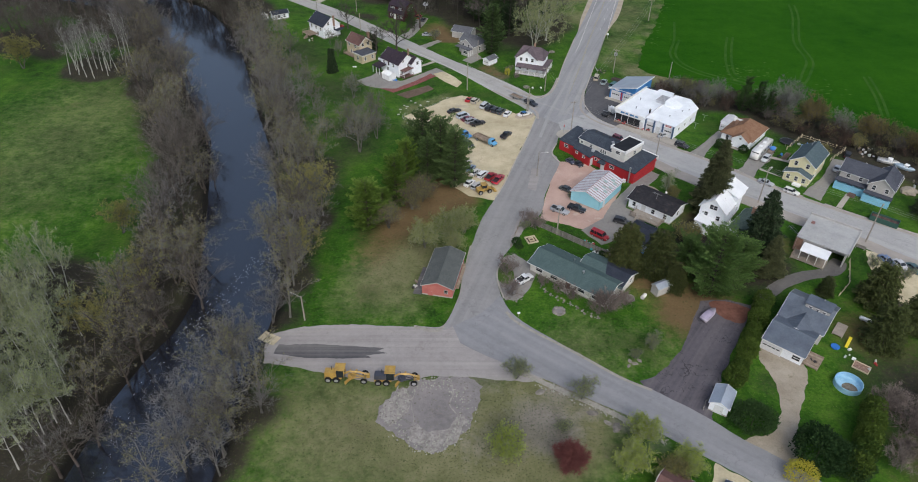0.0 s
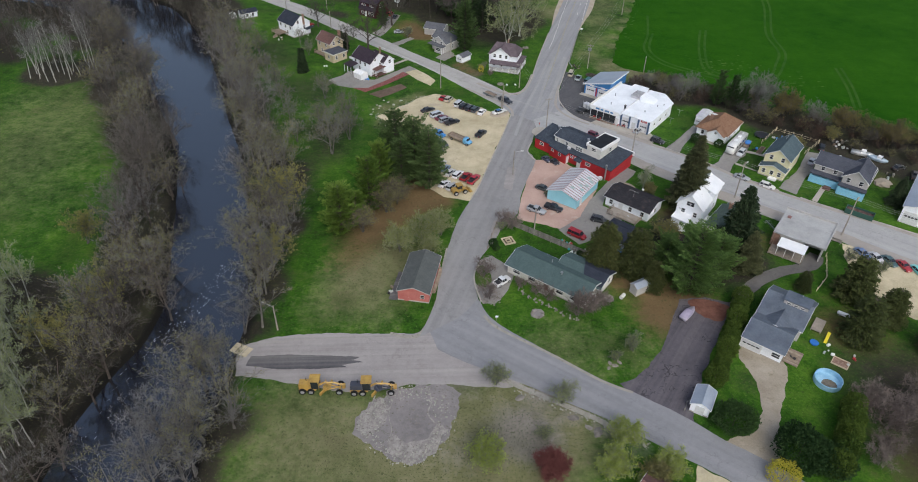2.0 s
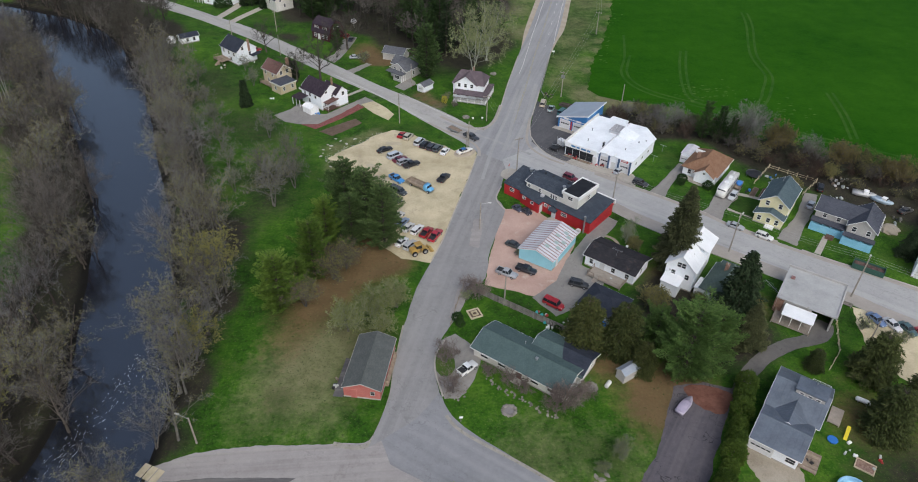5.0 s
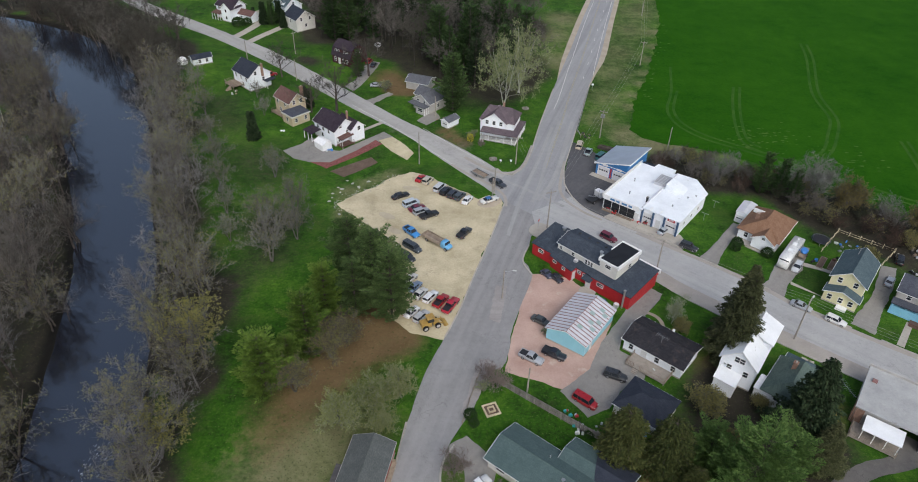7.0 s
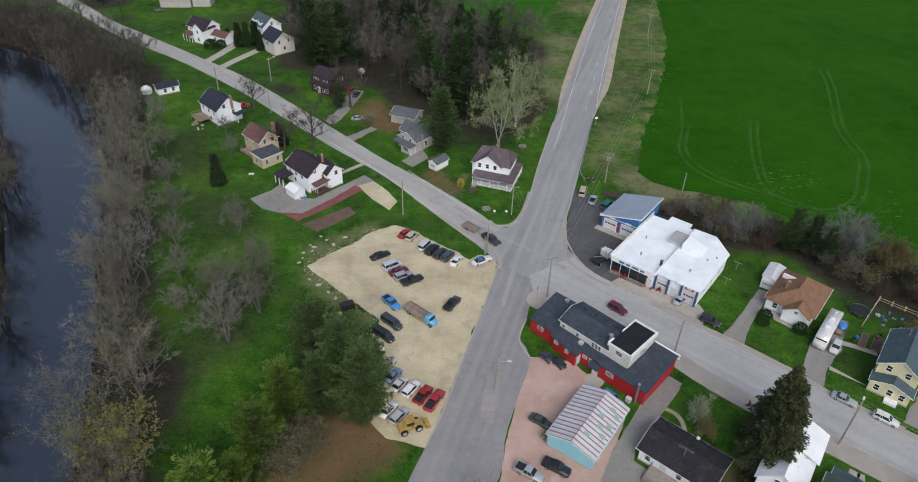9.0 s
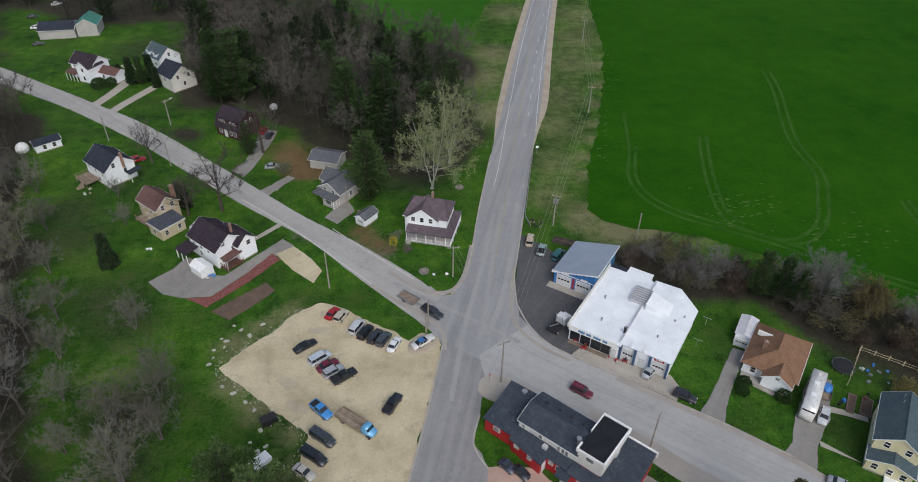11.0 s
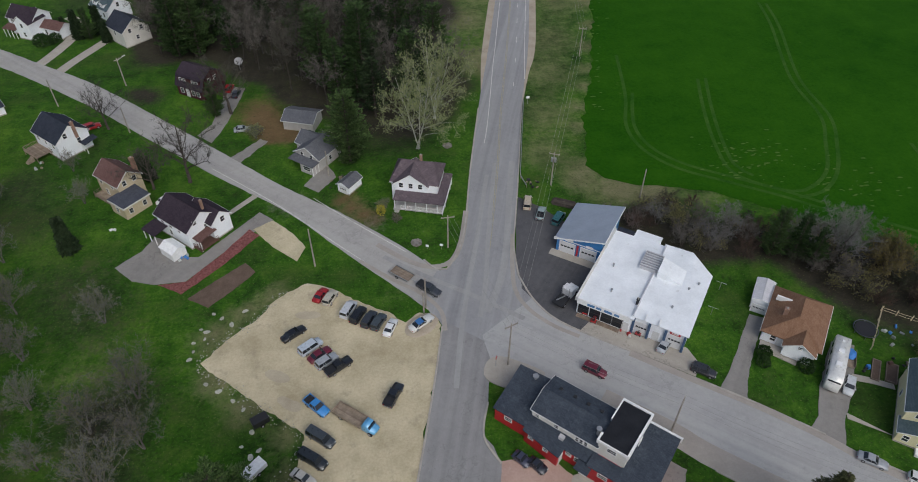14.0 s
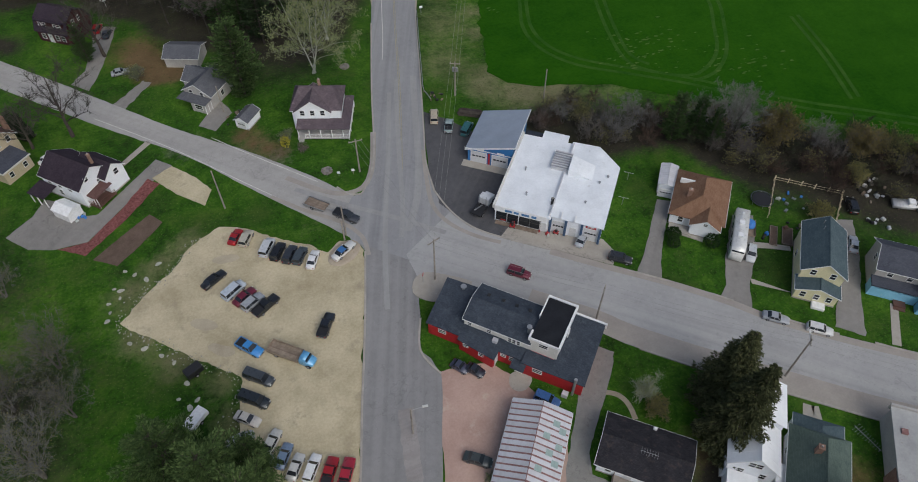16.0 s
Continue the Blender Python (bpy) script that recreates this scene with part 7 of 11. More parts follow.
# blue and grey double house
h = thing("double_house", 105.6, 156.4, -39, label="grey double house with a light blue ground floor", category="house")
mass(h, 0, 0, 0, 13.0, 6.4, 4.6, 2.0, GREYW, SH_SLATE, 0.4, wins=[("f", -4.4, 3.7), ("f", -1.4, 3.7), ("b", 0, 3.7), ("l", 0, 3.7)])
mass(h, 3.8, -1.1, 90, 8.6, 5.8, 4.6, 2.2, GREYW, SH_SLATE, 0.4, wins=[("l", -1.5, 3.8), ("l", 1.5, 3.8), ("b", -2, 3.6), ("b", 2, 3.6)])
part("porch_wall", boxes((-6.7, 0.6, -5.3, -3.24, 0, 2.0), (0.6, 7.0, -7.0, -5.44, 0, 2.0)), PORCHBLUE, h)
part("porch_roof", boxes((-6.9, 0.5, -5.6, -3.24, 2.55, 2.75)), SH_SLATE, h)
part("porch_roof", boxes((0.5, 7.2, -7.3, -5.44, 2.5, 2.7)), SH_SLATE, h)
for u in (-6.4, -4.0, -2.2, 0.2):
    part("post", boxes((u - 0.15, u + 0.15, -5.3, -5.0, 2.0, 2.56)), PORCHBLUE, h)
for u in (0.9, 3.2, 4.6, 6.8):
    part("post", boxes((u - 0.2, u + 0.2, -7.0, -6.7, 2.0, 2.5)), PORCHBLUE, h)
part("steps", boxes((-2.6, -0.8, -6.6, -5.3, 0, 0.35), (-2.6, -0.8, -7.2, -6.6, 0, 0.17)), DOORB, h)
# white storage hall
h = thing("storage_hall", 122.6, 142.2, 51, label="large white metal storage hall", category="hall")
mass(h, 0, 0, 0, 20.0, 12.5, 4.4, 1.7, WHITE, LIGHTMETAL, 0.3, seams=1.0, clap=False)
for u in (-4, 0, 4):
    garage_door(h, side(20, 12.5, "l", u, 0.05), 3.4, 3.2)
# farmhouse on the corner
h = thing("farmhouse", 22.0, 230.6, -19, label="white farmhouse with a faded purple-brown roof and porches", category="house")
mass(h, 0, 0.6, 0, 9.6, 7.4, 5.0, 2.6, WHITE, SH_PURPLE, 0.4, wins=[("l", -1.5, 4.2), ("l", 1.5, 4.2), ("r", 0, 4.2), ("b", 0, 4)], hip=0.45)
mass(h, -0.6, -1.2, 90, 5.4, 6.8, 5.0, 2.5, WHITE, SH_PURPLE, 0.4, wins=[("l", -2.0, 4.6, 0.8, 1.1), ("l", 0, 4.6, 0.8, 1.1), ("l", 2.0, 4.6, 0.8, 1.1), ("l", -2.2, 1.7), ("l", 0.6, 1.7)])
porch_roof(h, -3.8, 5.6, -6.6, -3.85, 2.6, 3.1, SH_PURPLE, 5)
bm = boxes((4.9, 6.8, -6.6, 4.0, 2.6, 2.78))
part("porch_roof", bm, SH_PURPLE, h)
for y in (-4, -1, 2, 3.8):
    part("post", boxes((6.5, 6.64, y - 0.07, y + 0.07, 0, 2.62)), TRIM, h)
deck(h, -3.8, 6.6, -6.7, -3.9, 0.5, GREYW, steps=(-3.0, -6.9, 0, -1))
deck(h, 4.9, 6.6, -3.85, 4.0, 0.5, GREYW)
railing(h, [(-2.2, -6.6), (6.5, -6.6), (6.5, 3.9)], 0.5, 0.9, TRIM)
door(h, pose(2.8, -3.1, 0.5), mat=DOORW)
chimney(h, 0.6, 1.4, 7.2, 8.6, BRICK, 0.25)
# little shed next to it
h = thing("shed", 7.8, 234.4, 49, label="little white shed with a grey gable roof", category="shed")
mass(h, 0, 0, 0, 4.4, 2.9, 2.0, 0.8, WHITE, SH_GREY, 0.25)
garage_door(h, side(4.4, 2.9, "l", 0, 0.03), 1.8, 1.8)
# grey cottage and its garage
h = thing("cottage", 1.0, 245.6, 50, label="grey cottage with stepped grey roofs", category="house")
mass(h, 0.8, 0, 0, 7.4, 6.6, 3.2, 2.0, GREYW, SH_GREY, 0.35, wins=[("l", -1.4, 2.9), ("l", 1.2, 2.9), ("b", 0, 1.6), ("f", 0, 1.6)])
porch_roof(h, -5.4, -2.95, -3.4, 3.4, 2.4, 2.6, SH_GREY, 3)
part("porch_wall", boxes((-5.0, -2.95, -3.2, 0.4, 0, 2.3)), GREYW, h)
window(h, pose(-5.0, -1.4, 1.4, 0, 0, -90), 1.8, 1.0)
mass(h, 2.6, 2.6, 90, 6.0, 5.0, 3.0, 1.8, GREYW, SH_GREY, 0.3)
h = thing("garage", -2.0, 260.9, -21, label="weathered grey garage with a low grey gable roof", category="garage")
mass(h, 0, 0, 0, 7.4, 6.0, 2.5, 1.2, GREYW, SH_GREY, 0.35)
garage_door(h, side(7.4, 6.0, "l", 0, 0.05), 3.0, 2.1)
# white house west of the parking lot
h = thing("white_house", -23.8, 225.6, -45, label="white two-storey house with a dark plum roof", category="house")
mass(h, -0.4, 0, 0, 9.4, 7.2, 4.6, 2.5, WHITE, SH_PLUM, 0.4, wins=[("r", -1.6, 5.4, 0.8, 0.9), ("r", 0.6, 3.2), ("r", -2.0, 1.6), ("f", -3, 3.6), ("f", -0.5, 3.6), ("f", 2, 3.6), ("f", -1, 1.6), ("b", 0, 3.6)])
mass(h, 2.6, 3.0, 0, 6.6, 4.4, 4.2, 1.8, WHITE, SH_PLUM, 0.35, wins=[("r", 0.4, 3.9, 0.9, 1.1)])
porch_roof(h, 4.4, 6.6, -3.0, 1.2, 2.5, 2.9, SH_RUST, 3)
deck(h, 4.3, 6.6, -3.2, 1.2, 0.5, DOORB)
railing(h, [(6.5, 1.1), (6.5, -3.1), (4.4, -3.1)], 0.5, 0.9, DOORB)
porch_roof(h, -6.0, -2.0, -7.0, -3.65, 2.4, 2.8, SH_PLUM, 3)
chimney(h, 3.6, 1.4, 6.6, 8.6, BRICK, 0.22)
h = thing("canopy_tent", -26.6, 219.4, -45, label="white canvas shelter with a peaked top", category="tent")
part("canvas", wall_mesh(3.8, 3.0, 1.9, 0.7, 0), TRIM, h)
part("roof", roof_mesh(3.8, 3.0, 1.9, 0.7, 0.15, 0, 0.05), TRIM, h)
# tan house
h = thing("tan_house", -39.5, 240.8, -44, label="tan two-storey house with a reddish brown roof", category="house")
mass(h, 0, 0, 0, 7.4, 5.6, 4.8, 2.2, TAN, SH_RUST, 0.35, wins=[("r", -1.2, 4.6), ("r", 1.2, 4.6), ("f", -2.2, 3.8), ("f", 1.4, 3.8), ("f", -1, 1.5), ("b", -2, 3.8)])
slab_block(h, [(3.72, -5.4), (8.4, -5.4), (8.4, 0.6), (3.72, 0.6)], 0, lambda x, y: 3.1 - 0.06 * (x - 3.7), TAN, SH_SLATE, 0.25)
for u in (-4.0, -0.8):
    window(h, pose(8.4, u, 1.6, 0, 0, 90), 0.8, 1.1)
window(h, pose(6.0, -5.4, 1.6), 0.8, 1.1)
part("parapet", boxes((3.5, 8.7, -5.72, -5.6, 2.8, 3.2), (8.66, 8.78, -5.6, 0.8, 2.75, 3.05)), CREAM, h)
chimney(h, 1.6, 3.1, 0.0, 7.6, BRICK, 0.4)
deck(h, -3.4, 2.2, -4.8, -2.85, 0.7, LOGWOOD)
railing(h, [(-3.3, -2.95), (-3.3, -4.7), (2.1, -4.7)], 0.7, 0.9, LOGWOOD)
# white house with a near-black roof
h = thing("white_house", -55.6, 260.2, -45, label="white house with a near-black roof and a rear deck", category="house")
mass(h, 0, 0, 0, 9.4, 7.6, 4.6, 2.8, WHITE, SH_NAVY, 0.35, wins=[("r", -1.4, 5.4), ("r", 1.2, 3.0), ("f", -3, 3.4), ("f", 0, 3.4), ("f", 3, 3.4), ("f", 1, 1.4)])
chimney(h, 4.9, 1.0, 4.0, 7.8, BRICK, 0.3)
deck(h, -4.6, 0.6, -7.4, -3.8, 1.2, LOGWOOD, steps=(-1.0, -7.6, 0, -1))
railing(h, [(-4.5, -3.9), (-4.5, -7.3), (-2.0, -7.3)], 1.2, 0.9, LOGWOOD)
railing(h, [(-0.2, -7.3), (0.5, -7.3), (0.5, -3.9)], 1.2, 0.9, LOGWOOD)
porch_roof(h, 4.8, 6.8, 1.0, 4.4, 2.4, 2.8, SH_NAVY, 2)
h = thing("shed", -77.0, 276.4, 35, label="small white shed with a dark roof by the river wood", category="shed")
mass(h, 0, 0, 0, 6.4, 3.4, 2.2, 0.9, WHITE, SH_NAVY, 0.3, wins=[("f", -1, 1.3), ("f", 1.4, 1.3)])
# maroon gambrel house
h = thing("gambrel_house", -27.4, 280.8, -36, label="dark maroon gambrel house with white windows", category="house")
bm = bmesh.new()
gp = [(-4.0, 0), (4.0, 0), (4.0, 2.8), (2.9, 5.2), (0, 6.8), (-2.9, 5.2), (-4.0, 2.8)]
a = [bm.verts.new((-4.2, y, z)) for y, z in gp]
b = [bm.verts.new((4.2, y, z)) for y, z in gp]
bm.faces.new(a)
bm.faces.new(b[::-1])
for i in range(len(gp)):
    bm.faces.new((a[i], b[i], b[(i + 1) % len(gp)], a[(i + 1) % len(gp)]))
bmesh.ops.recalc_face_normals(bm, faces=bm.faces)
part("wall", bm, DARKRED, h)
bm = bmesh.new()
op = [(4.35, 2.6), (3.1, 5.35), (0, 7.05), (-3.1, 5.35), (-4.35, 2.6)]
for x0, x1 in ((-4.5, 4.5),):
    for (y0, z0), (y1, z1) in zip(op, op[1:]):
        vs = [bm.verts.new(p) for p in ((x0, y0, z0), (x1, y0, z0), (x1, y1, z1), (x0, y1, z1))]
        v2 = [bm.verts.new(v.co + Vector((0, 0, 0.14))) for v in vs]
        bm.faces.new(vs)
        bm.faces.new(v2)
        for i in range(4):
            bm.faces.new((vs[i], vs[(i + 1) % 4], v2[(i + 1) % 4], v2[i]))
bmesh.ops.recalc_face_normals(bm, faces=bm.faces)
part("roof", bm, SH_PLUM, h)
part("dormer_wall", boxes((-3.6, 3.6, -3.7, -1.0, 3.4, 5.2)), DARKRED, h)
part("dormer_roof", boxes((-3.8, 3.8, -4.0, -0.8, 5.22, 5.4)), SH_PLUM, h)
for u in (-2.6, -1.4, 1.4, 2.6):
    window(h, pose(u, -3.7, 4.4), 0.7, 0.9)
for u in (-2.6, 1.0, 2.6):
    window(h, pose(u, -4.0, 1.5), 0.9, 1.2)
for y in (-1.0, 1.0):
    window(h, pose(4.2, y, 4.4, 0, 0, 90), 0.8, 1.1)
door(h, pose(-0.8, -4.0, 0.1))
# houses further up the street
h = thing("white_farmhouse", -79.0, 323.0, -30, label="white farmhouse with a plum roof and a pillared porch", category="house")
mass(h, 0, 0, 0, 9.0, 6.6, 5.0, 2.3, WHITE, SH_PLUM, 0.4, wins=[("f", -3, 4.2), ("f", -1, 4.2), ("l", 0, 4.2), ("r", 0, 4.2)])
mass(h, 2.4, -2.2, 90, 6.0, 5.0, 5.0, 2.0, WHITE, SH_PLUM, 0.35, wins=[("l", 0, 4.2), ("l", 0, 1.6)])
mass(h, 8.2, 0.6, 0, 7.2, 4.6, 2.8, 1.2, WHITE, SH_RUST, 0.35, wins=[("f", -1.5, 1.6), ("f", 1.5, 1.6)])
porch_roof(h, -5.0, -0.2, -6.0, -3.35, 2.5, 3.0, SH_RUST, 4)
h = thing("tan_house", -50.4, 313.2, -48, label="tan house with a navy roof beside a fir", category="house")
mass(h, 0, 0, 0, 8.4, 8.0, 4.6, 2.8, CREAM, SH_NAVY, 0.35, wins=[("r", -1.8, 4.4), ("r", 1.8, 4.4), ("r", 0, 2.0), ("f", 0, 3.4)])
h = thing("white_house", -58.6, 330.6, -46, label="white house with a blue-grey roof and two dormers", category="house")
mass(h, 0, 0, 0, 8.6, 7.6, 3.6, 2.9, WHITE, SH_TEAL, 0.35, wins=[("r", 0, 4.4), ("f", -2, 1.8), ("f", 2, 1.8)])
for x in (-2, 1.8):
    mass(h, x, -2.4, 90, 2.4, 1.8, 4.9, 0.7, WHITE, SH_TEAL, 0.15, base=3.6, wins=[("l", 0, 4.6, 0.6, 0.6)], clap=False)
h = thing("barn", -99.0, 360.0, 4, label="grey barn with a navy roof and a green-roofed end", category="barn")
mass(h, -2, 0, 0, 12.0, 7.6, 3.2, 1.8, GREYW, SH_NAVY, 0.3)
mass(h, 8.0, 1.5, 90, 8.6, 7.0, 4.0, 2.2, GREYW, GREENMETAL, 0.3, seams=1.0)
h = thing("garage", 84.0, 66.4, 20, label="low garage with a pale grey roof among brush", category="garage")
mass(h, 0, 0, 0, 8.0, 6.0, 2.5, 1.2, GREYW, LIGHTMETAL, 0.3)
garage_door(h, side(8, 6, "l", 0, 0.05), 2.8, 2.1)
h = thing("small_house", 35.6, 62.4, -36, label="small house under a brown shingle roof south of the bend", category="house")
mass(h, 0, 0, 0, 8.6, 5.6, 2.4, 1.3, CREAM, SH_RUST, 0.35, wins=[("b", -2, 1.5), ("b", 2, 1.5)])
h = thing("shed", 42.6, 112.6, 30, label="small white-roofed shed half hidden among the pines", category="shed")
mass(h, 0, 0, 0, 3.6, 2.0, 2.0, 0.6, GREYW, LIGHTMETAL, 0.15, trim=GREYW)

# ---- vehicles ----
PAINTS = {}


def paint(c):
    if c not in PAINTS:
        PAINTS[c] = gloss("car paint", c, 0.28, 0.1, 0.6)
    return PAINTS[c]


def wheel_meshes(r, w):
    t = bmesh.new()
    n = 18
    rings = []
    for rr, y in ((r * 0.62, -w / 2), (r * 0.93, -w / 2), (r, -w * 0.32), (r, w * 0.32), (r * 0.93, w / 2), (r * 0.62, w / 2)):
        rings.append([t.verts.new((rr * math.cos(6.28318 * k / n), y, rr * math.sin(6.28318 * k / n))) for k in range(n)])
    for a, b in zip(rings, rings[1:]):
        for k in range(n):
            t.faces.new((a[k], a[(k + 1) % n], b[(k + 1) % n], b[k]))
    bmesh.ops.recalc_face_normals(t, faces=t.faces)
    d = bmesh.new()
    tube(d, (0, -w * 0.46, 0), (0, w * 0.46, 0), r * 0.63, n=14)
    for k in range(5):
        a = 6.28318 * k / 5
        tube(d, (0, w * 0.4, 0), (r * 0.55 * math.cos(a), w * 0.5, r * 0.55 * math.sin(a)), 0.04, n=4)
        tube(d, (0, -w * 0.4, 0), (r * 0.55 * math.cos(a), -w * 0.5, r * 0.55 * math.sin(a)), 0.04, n=4)
    out = []
    for bm, nm, mt in ((t, "tyre", TYRE), (d, "rim", RIM)):
        me = bpy.data.meshes.new(nm)
        bm.to_mesh(me)
        bm.free()
        me.materials.append(mt)
        out.append(me)
    return out


WHEELS = {}


def wheel(parent, x, y, r=0.34, w=0.24):
    key = (r, w)
    if key not in WHEELS:
        WHEELS[key] = wheel_meshes(r, w)
    t, d = WHEELS[key]
    wv = new("wheel")
    wv.parent = parent
    wv.matrix_local = pose(x, y, r)
    piece("tyre", t, wv, Matrix())
    piece("rim", d, wv, Matrix())


def loft(rows):
    """A rounded body from cross rows (x, half width, z low, z high)."""
    bm = bmesh.new()
    prev = None
    for x, w, z0, z1, *tw in rows:
        top = tw[0] if tw else w
        c = 0.1 * (z1 - z0) + 0.03
        ring = [bm.verts.new(p) for p in ((x, -w * 0.96, z0), (x, -w, z0 + c), (x, -(w + top) / 2, (z0 + z1) / 2), (x, -top, z1 - c), (x, -top * 0.9, z1), (x, top * 0.9, z1), (x, top, z1 - c), (x, (w + top) / 2, (z0 + z1) / 2), (x, w, z0 + c), (x, w * 0.96, z0))]
        if prev:
            for k in range(10):
                bm.faces.new((prev[k], prev[(k + 1) % 10], ring[(k + 1) % 10], ring[k]))
        else:
            bm.faces.new(ring)
        prev = ring
    bm.faces.new(prev[::-1])
    bmesh.ops.recalc_face_normals(bm, faces=bm.faces)
    for f in bm.faces:
        f.smooth = True
    return bm


def car(kind, x, y, ang, colour, label, L=None, name=None, z=0.05):
    """kind: sedan, wagon, suv, van, pickup, coupe. The front is +x."""
    spec = {"sedan": (4.7, 1.78, 1.42), "coupe": (4.6, 1.8, 1.36), "wagon": (4.8, 1.8, 1.5), "suv": (4.7, 1.86, 1.74), "van": (5.0, 1.95, 1.85), "pickup": (5.5, 1.95, 1.8)}[kind]
    ln, wd, ht = L or spec[0], spec[1], spec[2]
    h, w, p = ln / 2, wd / 2, paint(colour)
    t = thing(name or {"van": "van", "pickup": "pickup_truck", "suv": "suv"}.get(kind, "car"), x, y, ang, z, label, {"pickup": "pickup truck", "van": "van", "suv": "car"}.get(kind, "car"))
    t.matrix_basis = t.matrix_basis @ Matrix.Diagonal((0.88, 0.86, 0.88, 1))
    gc = {"pickup": 0.34, "suv": 0.28, "van": 0.24}.get(kind, 0.2)
    belt = {"sedan": 0.92, "coupe": 0.9, "wagon": 0.94, "suv": 1.08, "van": 1.1, "pickup": 1.12}[kind]
    hood = belt - (0.06 if kind != "van" else 0.0)
    if kind == "pickup":
        rows = [(-h, w * 0.94, 0.5, belt), (-h + 0.1, w, gc + 0.1, belt), (-0.15 * ln, w, gc, belt), (0.18 * ln, w, gc, belt), (0.2 * ln, w, gc, hood), (h - 0.25, w * 0.97, gc, hood - 0.06), (h, w * 0.86, gc + 0.12, hood - 0.24)]
    else:
        rows = [(-h, w * 0.86, gc + 0.14, belt - 0.16), (-h + 0.16, w * 0.97, gc, belt - (0.02 if kind in ("sedan", "coupe") else 0)), (-0.2 * ln, w, gc, belt), (0.12 * ln, w, gc, belt), (0.26 * ln, w, gc, hood), (h - 0.3, w * 0.96, gc, hood - 0.12), (h, w * 0.8, gc + 0.14, hood - 0.3)]
    part("body", loft(rows), p, t)
    # cabin: glass all round with a painted roof
    c0, c1 = {"sedan": (-0.34, 0.2), "coupe": (-0.33, 0.16), "wagon": (-0.46, 0.2), "suv": (-0.47, 0.2), "van": (-0.47, 0.3), "pickup": (-0.16, 0.2)}[kind]
    r0, r1 = {"sedan": (-0.22, 0.06), "coupe": (-0.2, 0.03), "wagon": (-0.43, 0.06), "suv": (-0.44, 0.08), "van": (-0.455, 0.2), "pickup": (-0.135, 0.09)}[kind]
    bm = bmesh.new()
    lo = [bm.verts.new(q) for q in ((c0 * ln, -w * 0.94, belt - 0.03), (c1 * ln, -w * 0.94, belt - 0.03), (c1 * ln, w * 0.94, belt - 0.03), (c0 * ln, w * 0.94, belt - 0.03))]
    hi = [bm.verts.new(q) for q in ((r0 * ln, -w * 0.76, ht - 0.05), (r1 * ln, -w * 0.76, ht - 0.05), (r1 * ln, w * 0.76, ht - 0.05), (r0 * ln, w * 0.76, ht - 0.05))]
    bm.faces.new(lo[::-1])
    bm.faces.new(hi)
    for i in range(4):
        bm.faces.new((lo[i], lo[(i + 1) % 4], hi[(i + 1) % 4], hi[i]))
    quads = (("side_window", (0, 1)), ("windshield", (1, 2)), ("side_window", (2, 3)), ("rear_window", (3, 0)))
    centre = Vector(((c0 + c1) / 2 * ln, 0, (belt + ht) / 2))
    panes = []
    for nm, (i0, i1) in quads:
        q = [v.co.copy() for v in (lo[i0], lo[i1], hi[i1], hi[i0])]
        mid = sum(q, Vector()) / 4
        nrm = (q[1] - q[0]).cross(q[3] - q[0]).normalized()
        if nrm.dot(mid - centre) < 0:
            nrm = -nrm
        g = bmesh.new()
        inner = [mid + (p - mid) * 0.93 for p in q]
        va, vb = [g.verts.new(p) for p in inner], [g.verts.new(p + nrm * 0.02) for p in inner]
        g.faces.new(vb)
        for k in range(4):
            g.faces.new((va[k], va[(k + 1) % 4], vb[(k + 1) % 4], vb[k]))
        bmesh.ops.recalc_face_normals(g, faces=g.faces)
        panes.append((nm, g))
    part("cabin", bm, BLACK, t)
    for nm, g in panes:
        part(nm, g, GLASS, t)
    bm = bmesh.new()
    a, b = r0 * ln, r1 * ln
    box(bm, a - 0.03, b + 0.03, -w * 0.79, w * 0.79, ht - 0.06, ht, bevel=0.025)
    part("roof", bm, p, t)
    for s in (-1, 1):
        ends = [(c0 * ln, a), (c1 * ln, b), ((c0 + c1) / 2 * ln, (a + b) / 2)]
        if kind in ("van", "wagon", "suv"):
            ends.append((c0 * ln * 0.55, a * 0.55))
        for xa, xb in ends:
            part("pillar", tubes(((xa, s * w * 0.945, belt - 0.02), (xb, s * w * 0.77, ht - 0.03), 0.045), n=4), p, t)
    if kind == "pickup":
        x0, x1 = -h + 0.08, -0.17 * ln
        part("bed", boxes((x0, x1, -w * 0.86, w * 0.86, belt + 0.002, belt + 0.012)), BLACK, t, "dark open cargo bed")
        part("bed_rail", boxes((x0, x1, -w * 0.99, -w * 0.86, belt - 0.02, belt + 0.16), (x0, x1, w * 0.86, w * 0.99, belt - 0.02, belt + 0.16), (x0 - 0.02, x0 + 0.08, -w * 0.86, w * 0.86, belt - 0.02, belt + 0.16), bevel=0.02), p, t)
    xr, xf = -0.29 * ln, 0.31 * ln
    rr = 0.39 if kind in ("pickup", "suv") else 0.33
    for x_ in (xr, xf):
        for s in (-1, 1):
            wheel(t, x_, s * (w - 0.1), rr)
    part("bumper", boxes((-h - 0.05, -h + 0.1, -w * 0.88, w * 0.88, gc + 0.12, gc + 0.3), bevel=0.03), CHROME if kind == "pickup" else p, t)
